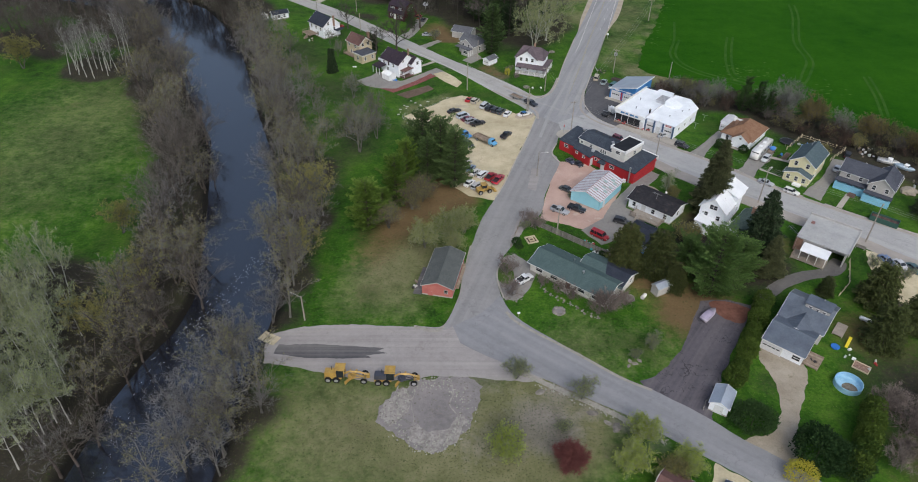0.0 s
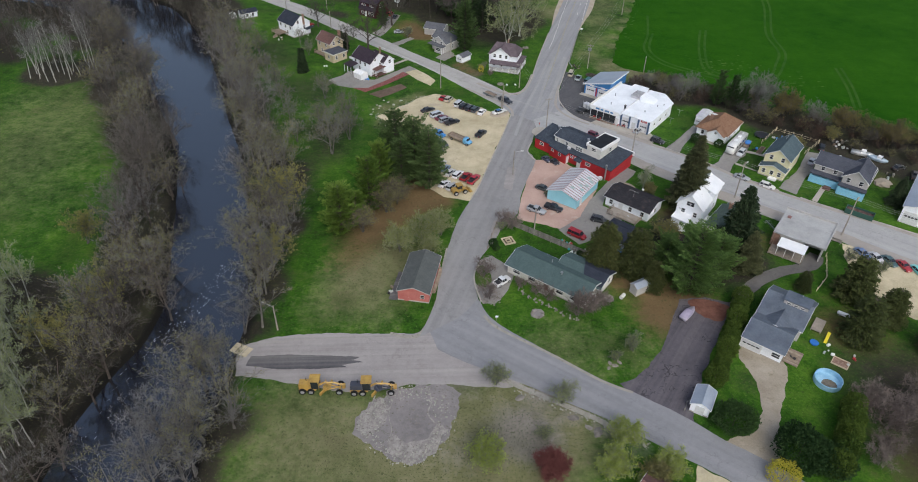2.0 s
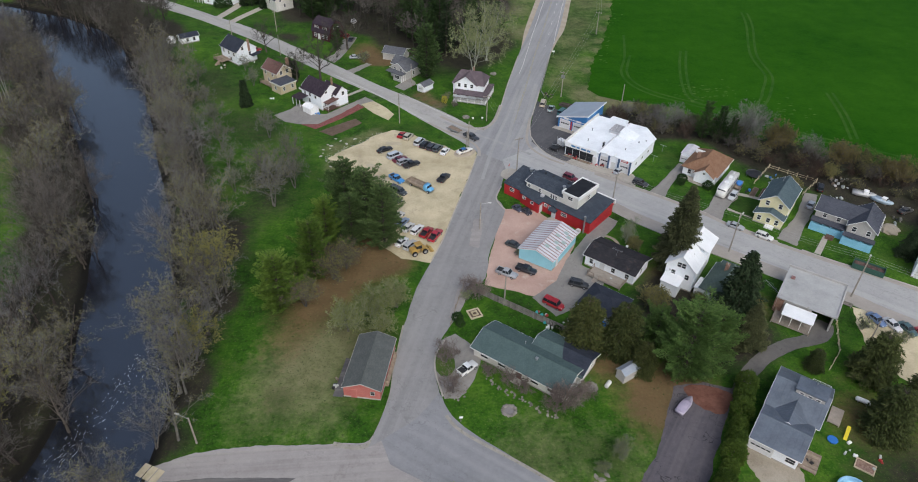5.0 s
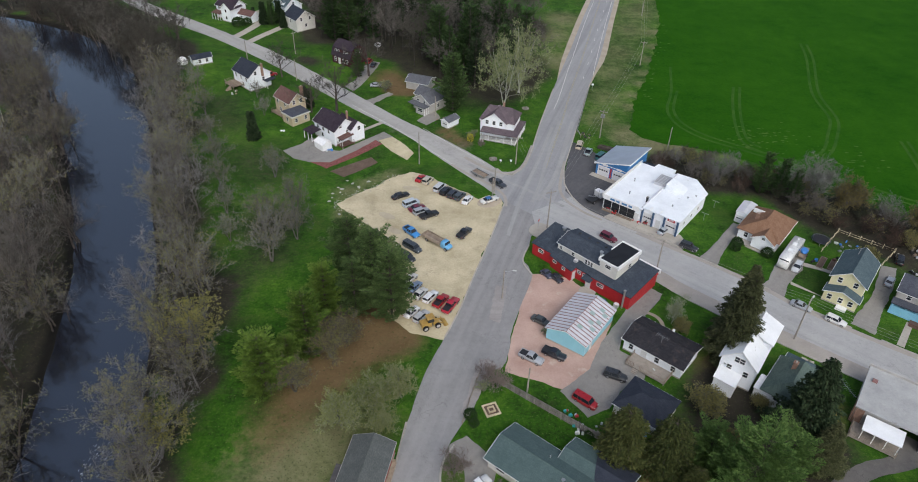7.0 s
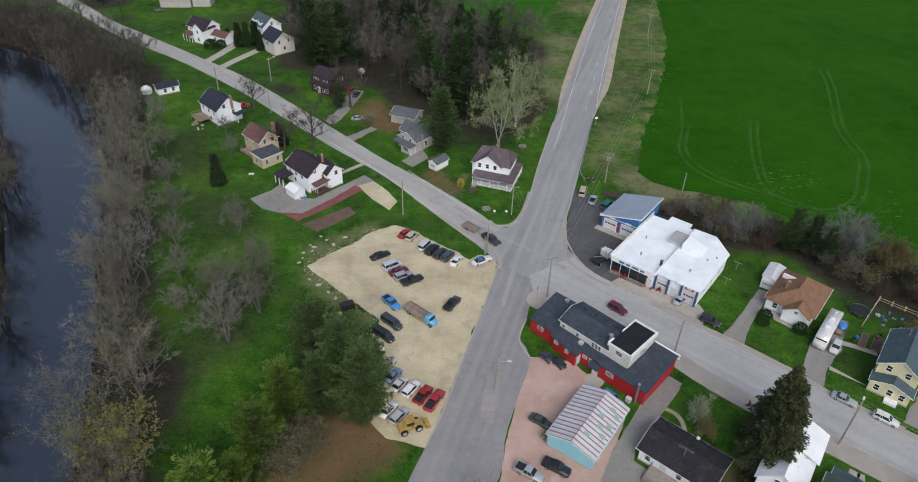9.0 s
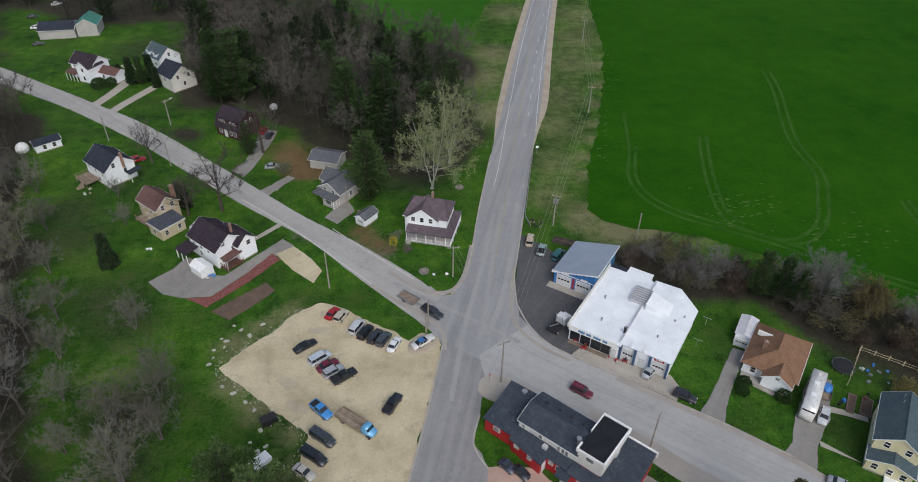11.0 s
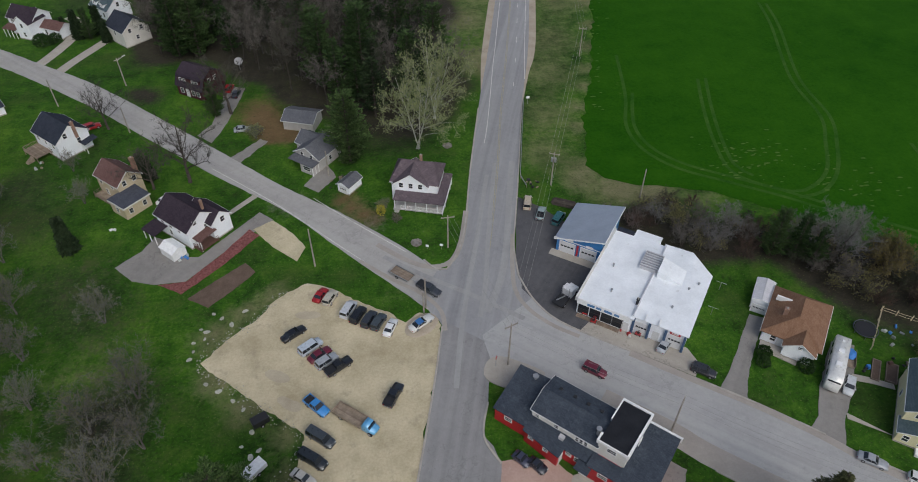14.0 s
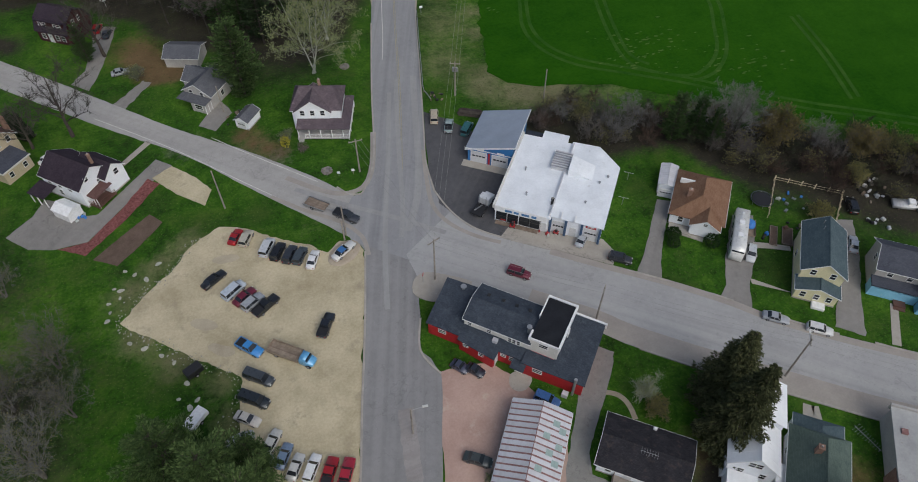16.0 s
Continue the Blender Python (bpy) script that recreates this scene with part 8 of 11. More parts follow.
    part("bumper", boxes((h - 0.1, h + 0.05, -w * 0.8, w * 0.8, gc + 0.12, gc + 0.28), bevel=0.03), CHROME if kind == "pickup" else p, t)
    for s in (-1, 1):
        part("headlight", boxes((h - 0.1, h + 0.03, s * w * 0.62 - 0.16, s * w * 0.62 + 0.16, hood - 0.36, hood - 0.22), bevel=0.02), LAMP_CLEAR, t)
        part("tail_light", boxes((-h - 0.03, -h + 0.1, s * w * 0.74 - 0.1, s * w * 0.74 + 0.1, belt - 0.36, belt - 0.16), bevel=0.02), LAMP_RED, t)
        part("mirror", boxes((c1 * ln - 0.25, c1 * ln - 0.1, s * (w + 0.09) - 0.07, s * (w + 0.09) + 0.07, belt, belt + 0.13), bevel=0.03), p, t)
    return t


CW, CS, CB, CD, CR, CM, CBL, CG = (0.78, 0.79, 0.8), (0.36, 0.38, 0.41), (0.012, 0.013, 0.016), (0.035, 0.04, 0.05), (0.35, 0.01, 0.015), (0.14, 0.012, 0.03), (0.04, 0.2, 0.5), (0.16, 0.175, 0.2)
# north row of the parking lot
car("coupe", 0.9, 203.5, 58, CR, "bright red coupe parked on the gravel lot", 4.2)
car("suv", 2.6, 202.4, 60, (0.5, 0.46, 0.38), "beige small SUV parked on the gravel lot", 4.2)
car("van", 5.7, 199.1, 59, (0.55, 0.57, 0.6), "pale silver minivan parked on the gravel lot", 4.7)
car("suv", 7.3, 197.6, 58, CB, "black SUV parked on the gravel lot", 4.7)
car("suv", 9.1, 196.3, 59, CD, "dark grey SUV with a roof rack on the gravel lot", 4.6)
car("suv", 10.7, 195.4, 58, (0.06, 0.075, 0.085), "slate SUV parked on the gravel lot", 4.5)
car("sedan", 12.6, 193.9, 63, CW, "white sedan parked on the gravel lot", 4.6)
# second row
car("sedan", -3.8, 195.2, 33, CB, "black sedan parked alone on the gravel lot", 5.2)
car("van", -1.0, 191.8, 35, (0.5, 0.56, 0.63), "pale blue-silver minivan with a rack on the gravel lot", 4.9)
car("sedan", 0.5, 190.0, 33, CM, "maroon sedan between two vans on the gravel lot", 4.8)
car("suv", 1.6, 188.4, 33, CS, "silver SUV on the gravel lot", 4.6)
car("pickup", 3.5, 187.0, 33, CB, "black pickup truck beside the silver SUV", 5.5)
car("pickup", 11.8, 180.0, 58, (0.014, 0.017, 0.024), "black pickup truck near the road edge of the lot", 5.3)
car("pickup", -0.2, 179.9, -48, (0.05, 0.26, 0.62), "bright blue pickup truck on the gravel lot", 5.3)
car("van", 0.3, 174.3, -41, (0.05, 0.06, 0.07), "dark grey cargo van at the lot's grassy edge", 5.5)
car("van", -0.9, 170.9, -40, (0.02, 0.025, 0.03), "black cargo van at the lot's grassy edge", 5.4)
car("sedan", -2.3, 168.2, -40, (0.6, 0.57, 0.52), "cream sedan at the lot's grassy edge", 4.5)
car("sedan", -3.7, 165.4, 8, CS, "silver sedan under the pines", 4.4)
car("sedan", 0.4, 163.6, 52, (0.58, 0.57, 0.53), "pale beige sedan by the pines", 4.4)
car("sedan", 1.6, 161.0, 58, (0.18, 0.25, 0.36), "blue-grey sedan in the lower row", 4.4)
car("sedan", 2.8, 158.9, 57, (0.6, 0.6, 0.58), "white sedan in the lower row", 4.5)
car("wagon", 4.9, 158.0, 57, CW, "white wagon in the lower row", 4.7)
car("pickup", 7.0, 156.6, 60, CR, "red pickup truck in the lower row", 5.0)
car("pickup", 9.0, 155.4, 62, (0.42, 0.02, 0.04), "long red pickup truck with a white bed rail", 5.8)
car("sedan", -1.4, 160.6, 40, CS, "silver sedan half under the pines", 4.3)
car("sedan", 1.4, 153.4, 54, CW, "white sedan beside the loader", 4.4)
car("wagon", 3.3, 152.2, 54, (0.45, 0.46, 0.47), "silver wagon with a dark roof beside the loader", 4.6)
# roads, drives and yards
car("pickup", 20.4, 201.7, -45, CD, "dark pickup truck waiting at the crossing with a trailer", 5.7)
car("suv", 44.6, 179.4, -42, CM, "maroon SUV on the main street", 4.6)
car("suv", 62.1, 176.4, -37, (0.03, 0.032, 0.038), "black SUV parked at the main street kerb", 4.6)
car("sedan", 57.9, 182.5, 42, (0.42, 0.45, 0.48), "silver sedan parked at the workshop", 4.3)
car("coupe", 79.8, 157.3, -39, CS, "silver convertible with a black top at the kerb", 4.7)
car("wagon", 85.0, 153.1, -39, (0.7, 0.7, 0.69), "white compact wagon at the kerb", 4.5)
car("van", 44.0, 222.7, 72, (0.5, 0.43, 0.33), "tan van parked by the highway", 4.9)
car("pickup", 45.9, 218.9, 66, (0.33, 0.42, 0.42), "pale teal pickup truck on the forecourt", 4.6)
car("van", 49.0, 216.8, 50, (0.03, 0.13, 0.14), "dark teal van beside the blue garage", 4.8)
car("suv", 83.8, 169.7, 230, (0.55, 0.58, 0.6), "silver small SUV beside the camper", 4.0)
car("sedan", 102.0, 165.6, 50, (0.42, 0.45, 0.5), "silver sedan in the long drive", 4.6)
car("suv", 108.1, 173.2, 60, CB, "black SUV at the end of the long drive", 4.8)
car("suv", 39.3, 156.5, -46, (0.05, 0.13, 0.33), "blue SUV tight behind the tavern", 4.4)
car("coupe", 29.2, 166.0, -52, (0.05, 0.055, 0.09), "small dark blue car behind the tavern", 3.3)
car("coupe", 31.2, 164.6, -52, (0.025, 0.028, 0.04), "small black car behind the tavern", 3.4)
car("sedan", 26.6, 151.5, -36, (0.05, 0.06, 0.06), "dark green sedan beside the turquoise garage", 4.6)
car("pickup", 23.9, 141.6, -32, CS, "silver pickup truck with a dark bed on the red gravel", 5.4)
car("pickup", 28.2, 142.6, -30, (0.016, 0.018, 0.026), "black pickup truck behind the turquoise garage", 5.2)
car("suv", 38.6, 137.6, -24, (0.035, 0.037, 0.04), "black SUV on the grey drive", 4.8)
car("van", 32.3, 131.7, -40, CR, "red minivan on the grey drive", 5.1)
car("pickup", 13.8, 115.0, 40, CW, "white pickup truck in the ranch house drive", 4.7)
for x, y, a, c, lb, k in ((96.2, 125.0, -72, (0.13, 0.2, 0.36), "blue old sedan for sale on the gravel", "sedan"), (98.6, 123.4, -74, (0.6, 0.6, 0.62), "white old sedan for sale on the gravel", "sedan"), (101.0, 122.2, -76, (0.06, 0.12, 0.13), "dark green old sedan for sale on the gravel", "sedan"), (103.4, 120.6, -78, (0.4, 0.04, 0.05), "red old coupe for sale on the gravel", "coupe"), (105.6, 118.8, -80, (0.18, 0.6, 0.58), "turquoise classic sedan with a white roof", "sedan")):
    car(k, x, y, a, c, lb, 4.7)
car("sedan", -30.4, 235.8, 42, CW, "white sedan behind the white house", 4.4)
car("suv", -51.4, 266.8, 25, CR, "red SUV beside the dark-roofed house", 4.5)
car("suv", -20.6, 279.6, 75, CR, "red SUV in the drive of the maroon house", 4.3)
car("sedan", -18.7, 276.8, 75, CD, "dark sedan in the drive of the maroon house", 4.4)
car("sedan", -16.3, 260.2, 5, CS, "silver sedan under a blossoming tree", 4.3)
for x, y, a, c in ((-113.5, 393, 20, CW), (-110.5, 398.5, 15, CS), (-112, 367, 10, CW), (-117.6, 379, 15, CD), (-105.4, 350.6, 20, CD)):
    car("sedan", x, y, a, c, "old car standing in a far farmyard", 4.5)
car("pickup", -41, 342, 30, CR, "red pickup truck at the edge of the woods", 5.0)

car("suv", 43.2, 64.6, 70, (0.05, 0.075, 0.12), "dark blue SUV on the gravel pad south of the bend", 4.5)
# flatbed truck
t = thing("flatbed_truck", 5.7, 176.4, -41, 0.05, "old flatbed truck with a brown stake bed and a blue cab", "truck")
part("cab", loft([(1.9, 1.0, 0.6, 1.7), (2.1, 1.05, 0.5, 2.3, 0.9), (3.1, 1.05, 0.5, 2.3, 0.9), (3.5, 1.0, 0.6, 1.45), (4.3, 0.85, 0.7, 1.35), (4.5, 0.75, 0.8, 1.2)]), paint((0.12, 0.38, 0.66)), t)
part("windshield", boxes((3.16, 3.5, -0.86, 0.86, 1.5, 2.05)), GLASS, t)
t.matrix_basis = t.matrix_basis @ Matrix.Diagonal((0.9, 0.88, 0.9, 1))
bed = part("bed", boxes((-4.2, 1.8, -1.2, 1.23, 1.0, 1.1)), DOORB, t, "brown plank bed")
for k in range(9):
    part("plank", boxes((-4.2, 1.8, -1.2 + k * 0.27, -1.2 + k * 0.27 + 0.25, 1.1, 1.2)), LOGWOOD, bed)
part("bed_side", boxes((-4.2, 1.8, -1.27, -1.2, 1.05, 1.6), (-4.2, 1.8, 1.23, 1.3, 1.05, 1.6), (1.75, 1.85, -1.2, 1.23, 1.05, 1.9), (-4.25, -4.18, -1.2, 1.23, 1.05, 1.6)), LOGWOOD, t)
part("frame_rail", boxes((-4.0, 3.8, -0.5, -0.35, 0.7, 1.0), (-4.0, 3.8, 0.35, 0.5, 0.7, 1.0)), BLACK, t)
for x in (-2.6, 3.6):
    for s in (-1, 1):
        wheel(t, x, s * 0.95, 0.48, 0.3)
for s in (-1, 1):
    part("headlight", boxes((4.4, 4.52, s * 0.62 - 0.12, s * 0.62 + 0.12, 0.95, 1.15)), LAMP_CLEAR, t)
# trailer behind the waiting pickup
t = thing("utility_trailer", 16.0, 206.2, -45, 0.05, "low flat utility trailer with plank floor", "trailer")
for k in range(8):
    part("plank", boxes((-2.3, 2.0, -1.0 + k * 0.25, -1.0 + k * 0.25 + 0.23, 0.62, 0.7)), LOGWOOD, t)
part("frame", boxes((-2.4, 2.1, -1.1, -1.02, 0.55, 0.9), (-2.4, 2.1, 1.02, 1.1, 0.55, 0.9), (2.0, 3.6, -0.06, 0.06, 0.5, 0.6)), STEEL, t)
for s in (-1, 1):
    wheel(t, -0.5, s * 1.05, 0.34, 0.22)
# camper
t = thing("motorhome", 83.6, 173.5, 230.5, 0.06, "white motorhome beside the bungalow", "motorhome")
part("body", loft([(-5.2, 1.15, 0.5, 2.9), (-5.0, 1.22, 0.4, 3.05), (3.6, 1.22, 0.4, 3.05), (4.6, 1.2, 0.4, 2.9), (5.2, 1.1, 0.5, 1.6)]), paint((0.72, 0.72, 0.7)), t)
part("windshield", boxes((4.72, 4.9, -1.0, 1.0, 1.6, 2.5)), GLASS, t)
for u in (-4, -2.2, 0.2, 2.4):
    part("window", boxes((u, u + 1.0, -1.25, -1.2, 1.6, 2.3), (u, u + 1.0, 1.2, 1.25, 1.6, 2.3)), GLASS, t)
part("roof_unit", boxes((-2.0, -1.1, -0.5, 0.4, 3.0, 3.3), (1.0, 1.9, -0.5, 0.4, 3.0, 3.3), (-4.2, -3.8, -0.2, 0.2, 3.0, 3.2), bevel=0.05), TRIM, t)
for x in (-3.0, 3.4):
    for s in (-1, 1):
        wheel(t, x, s * 1.05, 0.42, 0.28)
# road tractor on the forecourt
t = thing("tow_truck", 44.6, 195.9, 40, 0.09, "white tow truck on the dark forecourt", "truck")
part("cab", boxes((-0.2, 1.35, -1.02, 1.02, 0.6, 2.4), (1.35, 2.6, -0.9, 0.9, 0.6, 1.5), bevel=0.1), paint((0.7, 0.71, 0.72)), t)
part("windshield", boxes((1.3, 1.37, -0.88, 0.88, 1.6, 2.2)), GLASS, t)
part("deck", boxes((-3.2, -0.3, -1.05, 1.05, 0.8, 1.05)), BLACK, t)
part("crane_arm", tubes(((-0.5, 0, 1.0), (-3.4, 0, 2.4), 0.12), ((-0.5, -0.7, 1.0), (-0.5, -0.7, 3.3), 0.07), ((-0.5, 0.7, 1.0), (-0.5, 0.7, 3.3), 0.07)), STEEL, t)
for x in (-2.2, 1.7):
    for s in (-1, 1):
        wheel(t, x, s * 0.95, 0.46, 0.3)


def grader_machine(x, y, ang, yellow, dark, label):
    t = thing("motor_grader", x, y, ang, 0.06, label, "motor grader")
    part("engine_housing", boxes((-3.6, -1.5, -0.65, 0.65, 1.0, 2.1), (-3.7, -3.3, -0.6, 0.6, 0.9, 1.9), bevel=0.06), dark, t)
    part("chassis", boxes((-3.7, -0.6, -0.75, 0.75, 0.6, 1.05), bevel=0.04), yellow, t)
    part("cab", boxes((-1.5, -0.1, -0.75, 0.75, 1.05, 2.95)), GLASS, t)
    bm = bmesh.new()
    for px in (-1.52, -0.08):
        for s in (-0.77, 0.77):
            tube(bm, (px, s, 1.0), (px, s, 3.0), 0.06, n=5)
    part("cab_frame", bm, dark, t)
    part("cab_roof", boxes((-1.75, 0.15, -0.95, 0.95, 2.98, 3.16), bevel=0.05), yellow, t)
    part("exhaust", tubes(((-2.4, 0.2, 2.1), (-2.4, 0.2, 2.9), 0.07)), BLACK, t)
    bm = bmesh.new()
    for a, b in zip(((-0.3, 0, 1.25), (0.8, 0, 2.0), (2.6, 0, 2.0)), ((0.8, 0, 2.0), (2.6, 0, 2.0), (4.2, 0, 1.35))):
        tube(bm, a, b, 0.22, n=4)
    part("goose_neck", bm, yellow, t)
    part("front_axle", boxes((3.4, 3.65, -1.0, 1.0, 0.55, 0.85), (3.9, 4.5, -0.35, 0.35, 0.8, 1.5), bevel=0.04), yellow, t)
    part("circle", tubes(((1.2, 0, 0.72), (1.2, 0, 0.9), 0.75), n=20), dark, t)
    part("drawbar", tubes(((3.4, 0, 0.8), (1.4, 0.55, 0.85), 0.1), ((3.4, 0, 0.8), (1.4, -0.55, 0.85), 0.1), ((1.3, 0.5, 0.9), (0.9, 0.6, 2.0), 0.08), ((1.3, -0.5, 0.9), (0.9, -0.6, 2.0), 0.08)), dark, t)
    bm = bmesh.new()
    prism(bm, [(-0.35, -1.8), (-0.1, -1.85), (0.0, 0), (-0.1, 1.85), (-0.35, 1.8), (-0.22, 0)], 0.15, 0.8, pose(1.2, 0, 0, 0, 0, -28))
    part("blade", bm, yellow, t, "curved scraping blade")
    for px in (-3.0, -1.5):
        for s in (-1, 1):
            wheel(t, px, s * 1.0, 0.62, 0.4)
    for s in (-1, 1):
        wheel(t, 3.5, s * 1.0, 0.62, 0.36)
    return t


grader_machine(-20.4, 85.9, -1, GRADER, GRADER, "old yellow motor grader on the turning area")
grader_machine(-11.3, 85.6, 1, GRADER, MACHBLUE, "yellow and dark blue motor grader with an angled blade")
# wheel loader at the lot's end
t = thing("wheel_loader", 5.4, 149.9, 24, 0.06, "old yellow wheel loader at the end of the gravel lot", "loader")
part("body", boxes((-2.2, -0.2, -0.8, 0.8, 0.7, 1.6), (0.2, 1.4, -0.6, 0.6, 0.7, 1.3), bevel=0.06), GRADER, t)
part("cab", boxes((-0.9, 0.3, -0.65, 0.65, 1.6, 2.5)), GLASS, t)
part("cab_roof", boxes((-1.1, 0.5, -0.8, 0.8, 2.5, 2.64), bevel=0.04), GRADER, t)
part("lift_arm", tubes(((0.4, -0.5, 1.5), (2.3, -0.6, 0.6), 0.12), ((0.4, 0.5, 1.5), (2.3, 0.6, 0.6), 0.12)), GRADER, t)
bm = bmesh.new()
profile(bm, [(2.2, 0.15), (3.1, 0.12), (3.1, 0.2), (2.4, 0.35), (2.3, 0.95), (2.15, 0.95)], -1.1, 1.1)
part("bucket", bm, GRADER, t)
for x in (-1.5, 1.0):
    for s in (-1, 1):
        wheel(t, x, s * 0.9, 0.62, 0.42)
# small tractors for sale at the workshop
for x, y, a, c in ((47.0, 192.0, 60, (0.42, 0.03, 0.03)), (47.9, 189.9, 55, (0.42, 0.03, 0.03)), (49.2, 191.0, 50, (0.3, 0.03, 0.03)), (54.6, 185.9, 50, (0.36, 0.04, 0.04))):
    t = thing("lawn_tractor", x, y, a, 0.1, "red lawn tractor lined up at the workshop", "tractor", "tractors for sale")
    part("hood", boxes((0.1, 0.95, -0.28, 0.28, 0.35, 0.75), bevel=0.05), paint(c), t)
    part("fender", boxes((-0.8, -0.1, -0.5, 0.5, 0.35, 0.6), bevel=0.06), paint(c), t)
    part("seat", boxes((-0.65, -0.3, -0.2, 0.2, 0.6, 0.95), bevel=0.05), BLACK, t)
    part("steering_wheel", tubes(((0.05, 0, 0.7), (-0.08, 0, 1.0), 0.03), ((-0.09, 0, 1.0), (-0.11, 0, 1.03), 0.18), n=10), BLACK, t)
    for xx, r in ((-0.5, 0.3), (0.7, 0.2)):
        for s in (-1, 1):
            wheel(t, xx, s * 0.42, r, 0.2)


def boat(x, y, ang, L, W, colour, label, cover=None, z=0.25, cab=False):
    t = thing("boat", x, y, ang, z, label, "boat")
    h = L / 2
    part("hull", loft([(-h, W * 0.42, 0.1, 0.8, W * 0.46), (-h * 0.3, W * 0.42, 0.0, 0.85, W * 0.5), (h * 0.3, W * 0.36, 0.02, 0.9, W * 0.47), (h * 0.75, W * 0.16, 0.2, 0.98, W * 0.28), (h, W * 0.02, 0.6, 1.02, W * 0.05)]), colour, t)
    if cover:
        part("cover", loft([(-h * 0.95, W * 0.42, 0.78, 0.95), (-h * 0.3, W * 0.44, 0.82, 1.15), (h * 0.15, W * 0.4, 0.85, 1.25), (h * 0.45, W * 0.3, 0.9, 1.0)]), cover, t)
    if cab:
        part("cabin", boxes((-h * 0.1, h * 0.35, -W * 0.3, W * 0.3, 0.85, 1.5), bevel=0.08), TRIM, t)
        part("windscreen", boxes((h * 0.35, h * 0.4, -W * 0.28, W * 0.28, 1.0, 1.45)), GLASS, t)
    part("cradle", boxes((-h * 0.6, -h * 0.5, -W * 0.4, W * 0.4, -z, 0.14), (h * 0.4, h * 0.5, -W * 0.3, W * 0.3, -z, 0.14)), LOGWOOD, t)
    return t


mb = bmesh.new()
rings = [[mb.verts.new((r * 1.5 * math.cos(a * 0.3927) + 0.08 * math.sin(a * 2.3), r * math.sin(a * 0.3927), z)) for a in range(16)] for r, z in ((2.3, 0.0), (2.0, 0.16), (1.7, 0.24), (0.5, 0.26))]
for lo, hi in zip(rings, rings[1:]):
    for a in range(16):
        mb.faces.new((lo[a], lo[(a + 1) % 16], hi[(a + 1) % 16], hi[a]))
mb.faces.new(rings[-1])
mound = thing("gravel_mound", 18.0, 193.9, 33, 0.0, "low sandy gravel mound at the lot edge", "mound")
part("mound_body", mb, SAND, mound)
old = car("coupe", 18.0, 193.9, 33, (0.68, 0.68, 0.66), "old white convertible with a blue soft top on a gravel mound", 5.6, z=0.26)
for c in old.children:
    if c.name.startswith("roof"):
        c.data.materials[0] = gloss("blue canvas", (0.05, 0.15, 0.36), 0.8)
boat(50.8, 105.0, 44, 4.4, 1.8, paint((0.42, 0.38, 0.46)), "pale lavender covered rowing boat by the drive", gloss("lavender canvas", (0.36, 0.32, 0.42), 0.85))
boat(117.8, 169.8, -30, 5.4, 2.2, paint((0.6, 0.6, 0.6)), "white motorboat in a cluttered yard", cab=True)
boat(120.8, 166.6, -52, 5.2, 2.0, paint((0.5, 0.62, 0.72)), "pale blue motorboat in a cluttered yard", cab=True)

# ---- planting ----


def plant(templates, places, seed, label, category="tree", group="", smin=0.8, smax=1.15, sink=None):
    """Sets copies of the templates at the places."""
    rnd = random.Random(seed)
    for i, (x, y) in enumerate(places):
        k = rnd.uniform(smin, smax)
        z = 0.0
        g = float(river_gap(np.array([x]), np.array([y]))[0])
        if g < 4.5:
            q = min(1.0, max(0.0, (g + 1.5) / 6.0))
            z = -3.0 + 3.0 * q * q * (3 - 2 * q)
        m = pose(x, y, z, 0, 0, rnd.uniform(0, 360)) @ Matrix.Diagonal((k, k, k * rnd.uniform(0.92, 1.08), 1))
        src = templates[i] if i < len(templates) else rnd.choice(templates)
        if i < len(templates):
            src.matrix_basis = m
            ob = src
        else:
            s0 = src.scale.copy()
            ob = copy_thing(src, m @ Matrix.Diagonal((1 / s0.x, 1 / s0.y, 1 / s0.z, 1)))
        tagged(ob, label, category, group)


BANK = [bare_tree("bare_tree", 100 + k, 14 + k % 3, 0.38, BARK, TW_BROWN if k == 2 else TW_GREY, BUD_OLIVE if k in (1, 4) else None, start=0.2, limbs=10, stems=1 + k % 2, dense=0.67) for k in range(5)]
BANKW = [bare_tree("bare_tree", 120 + k, 14 + k % 3, 0.38, BARK_DARK, TW_BROWN if k % 3 else TW_GREY, BUD_OLIVE if k == 3 else None, start=0.2, limbs=11, stems=1 + k % 2, dense=0.65) for k in range(5)]
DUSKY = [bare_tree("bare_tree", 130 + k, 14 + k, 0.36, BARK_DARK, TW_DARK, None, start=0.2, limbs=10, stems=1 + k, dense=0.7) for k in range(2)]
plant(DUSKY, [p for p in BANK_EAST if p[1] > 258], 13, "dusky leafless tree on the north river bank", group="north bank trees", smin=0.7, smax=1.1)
plant(BANK, [p for p in BANK_EAST if p[1] <= 258], 1, "leafless grey riverside tree", group="east bank trees", smin=0.7, smax=1.1)
plant(BANKW, [p for i, p in enumerate(BANK_WEST) if p[1] > 122 or (i % 5 not in (1, 3) and p[1] > 98) or float(river_gap(np.array([p[0]]), np.array([p[1]]))[0]) < 4], 2, "leafless brown riverside tree", group="west bank trees", smin=0.65, smax=1.1)
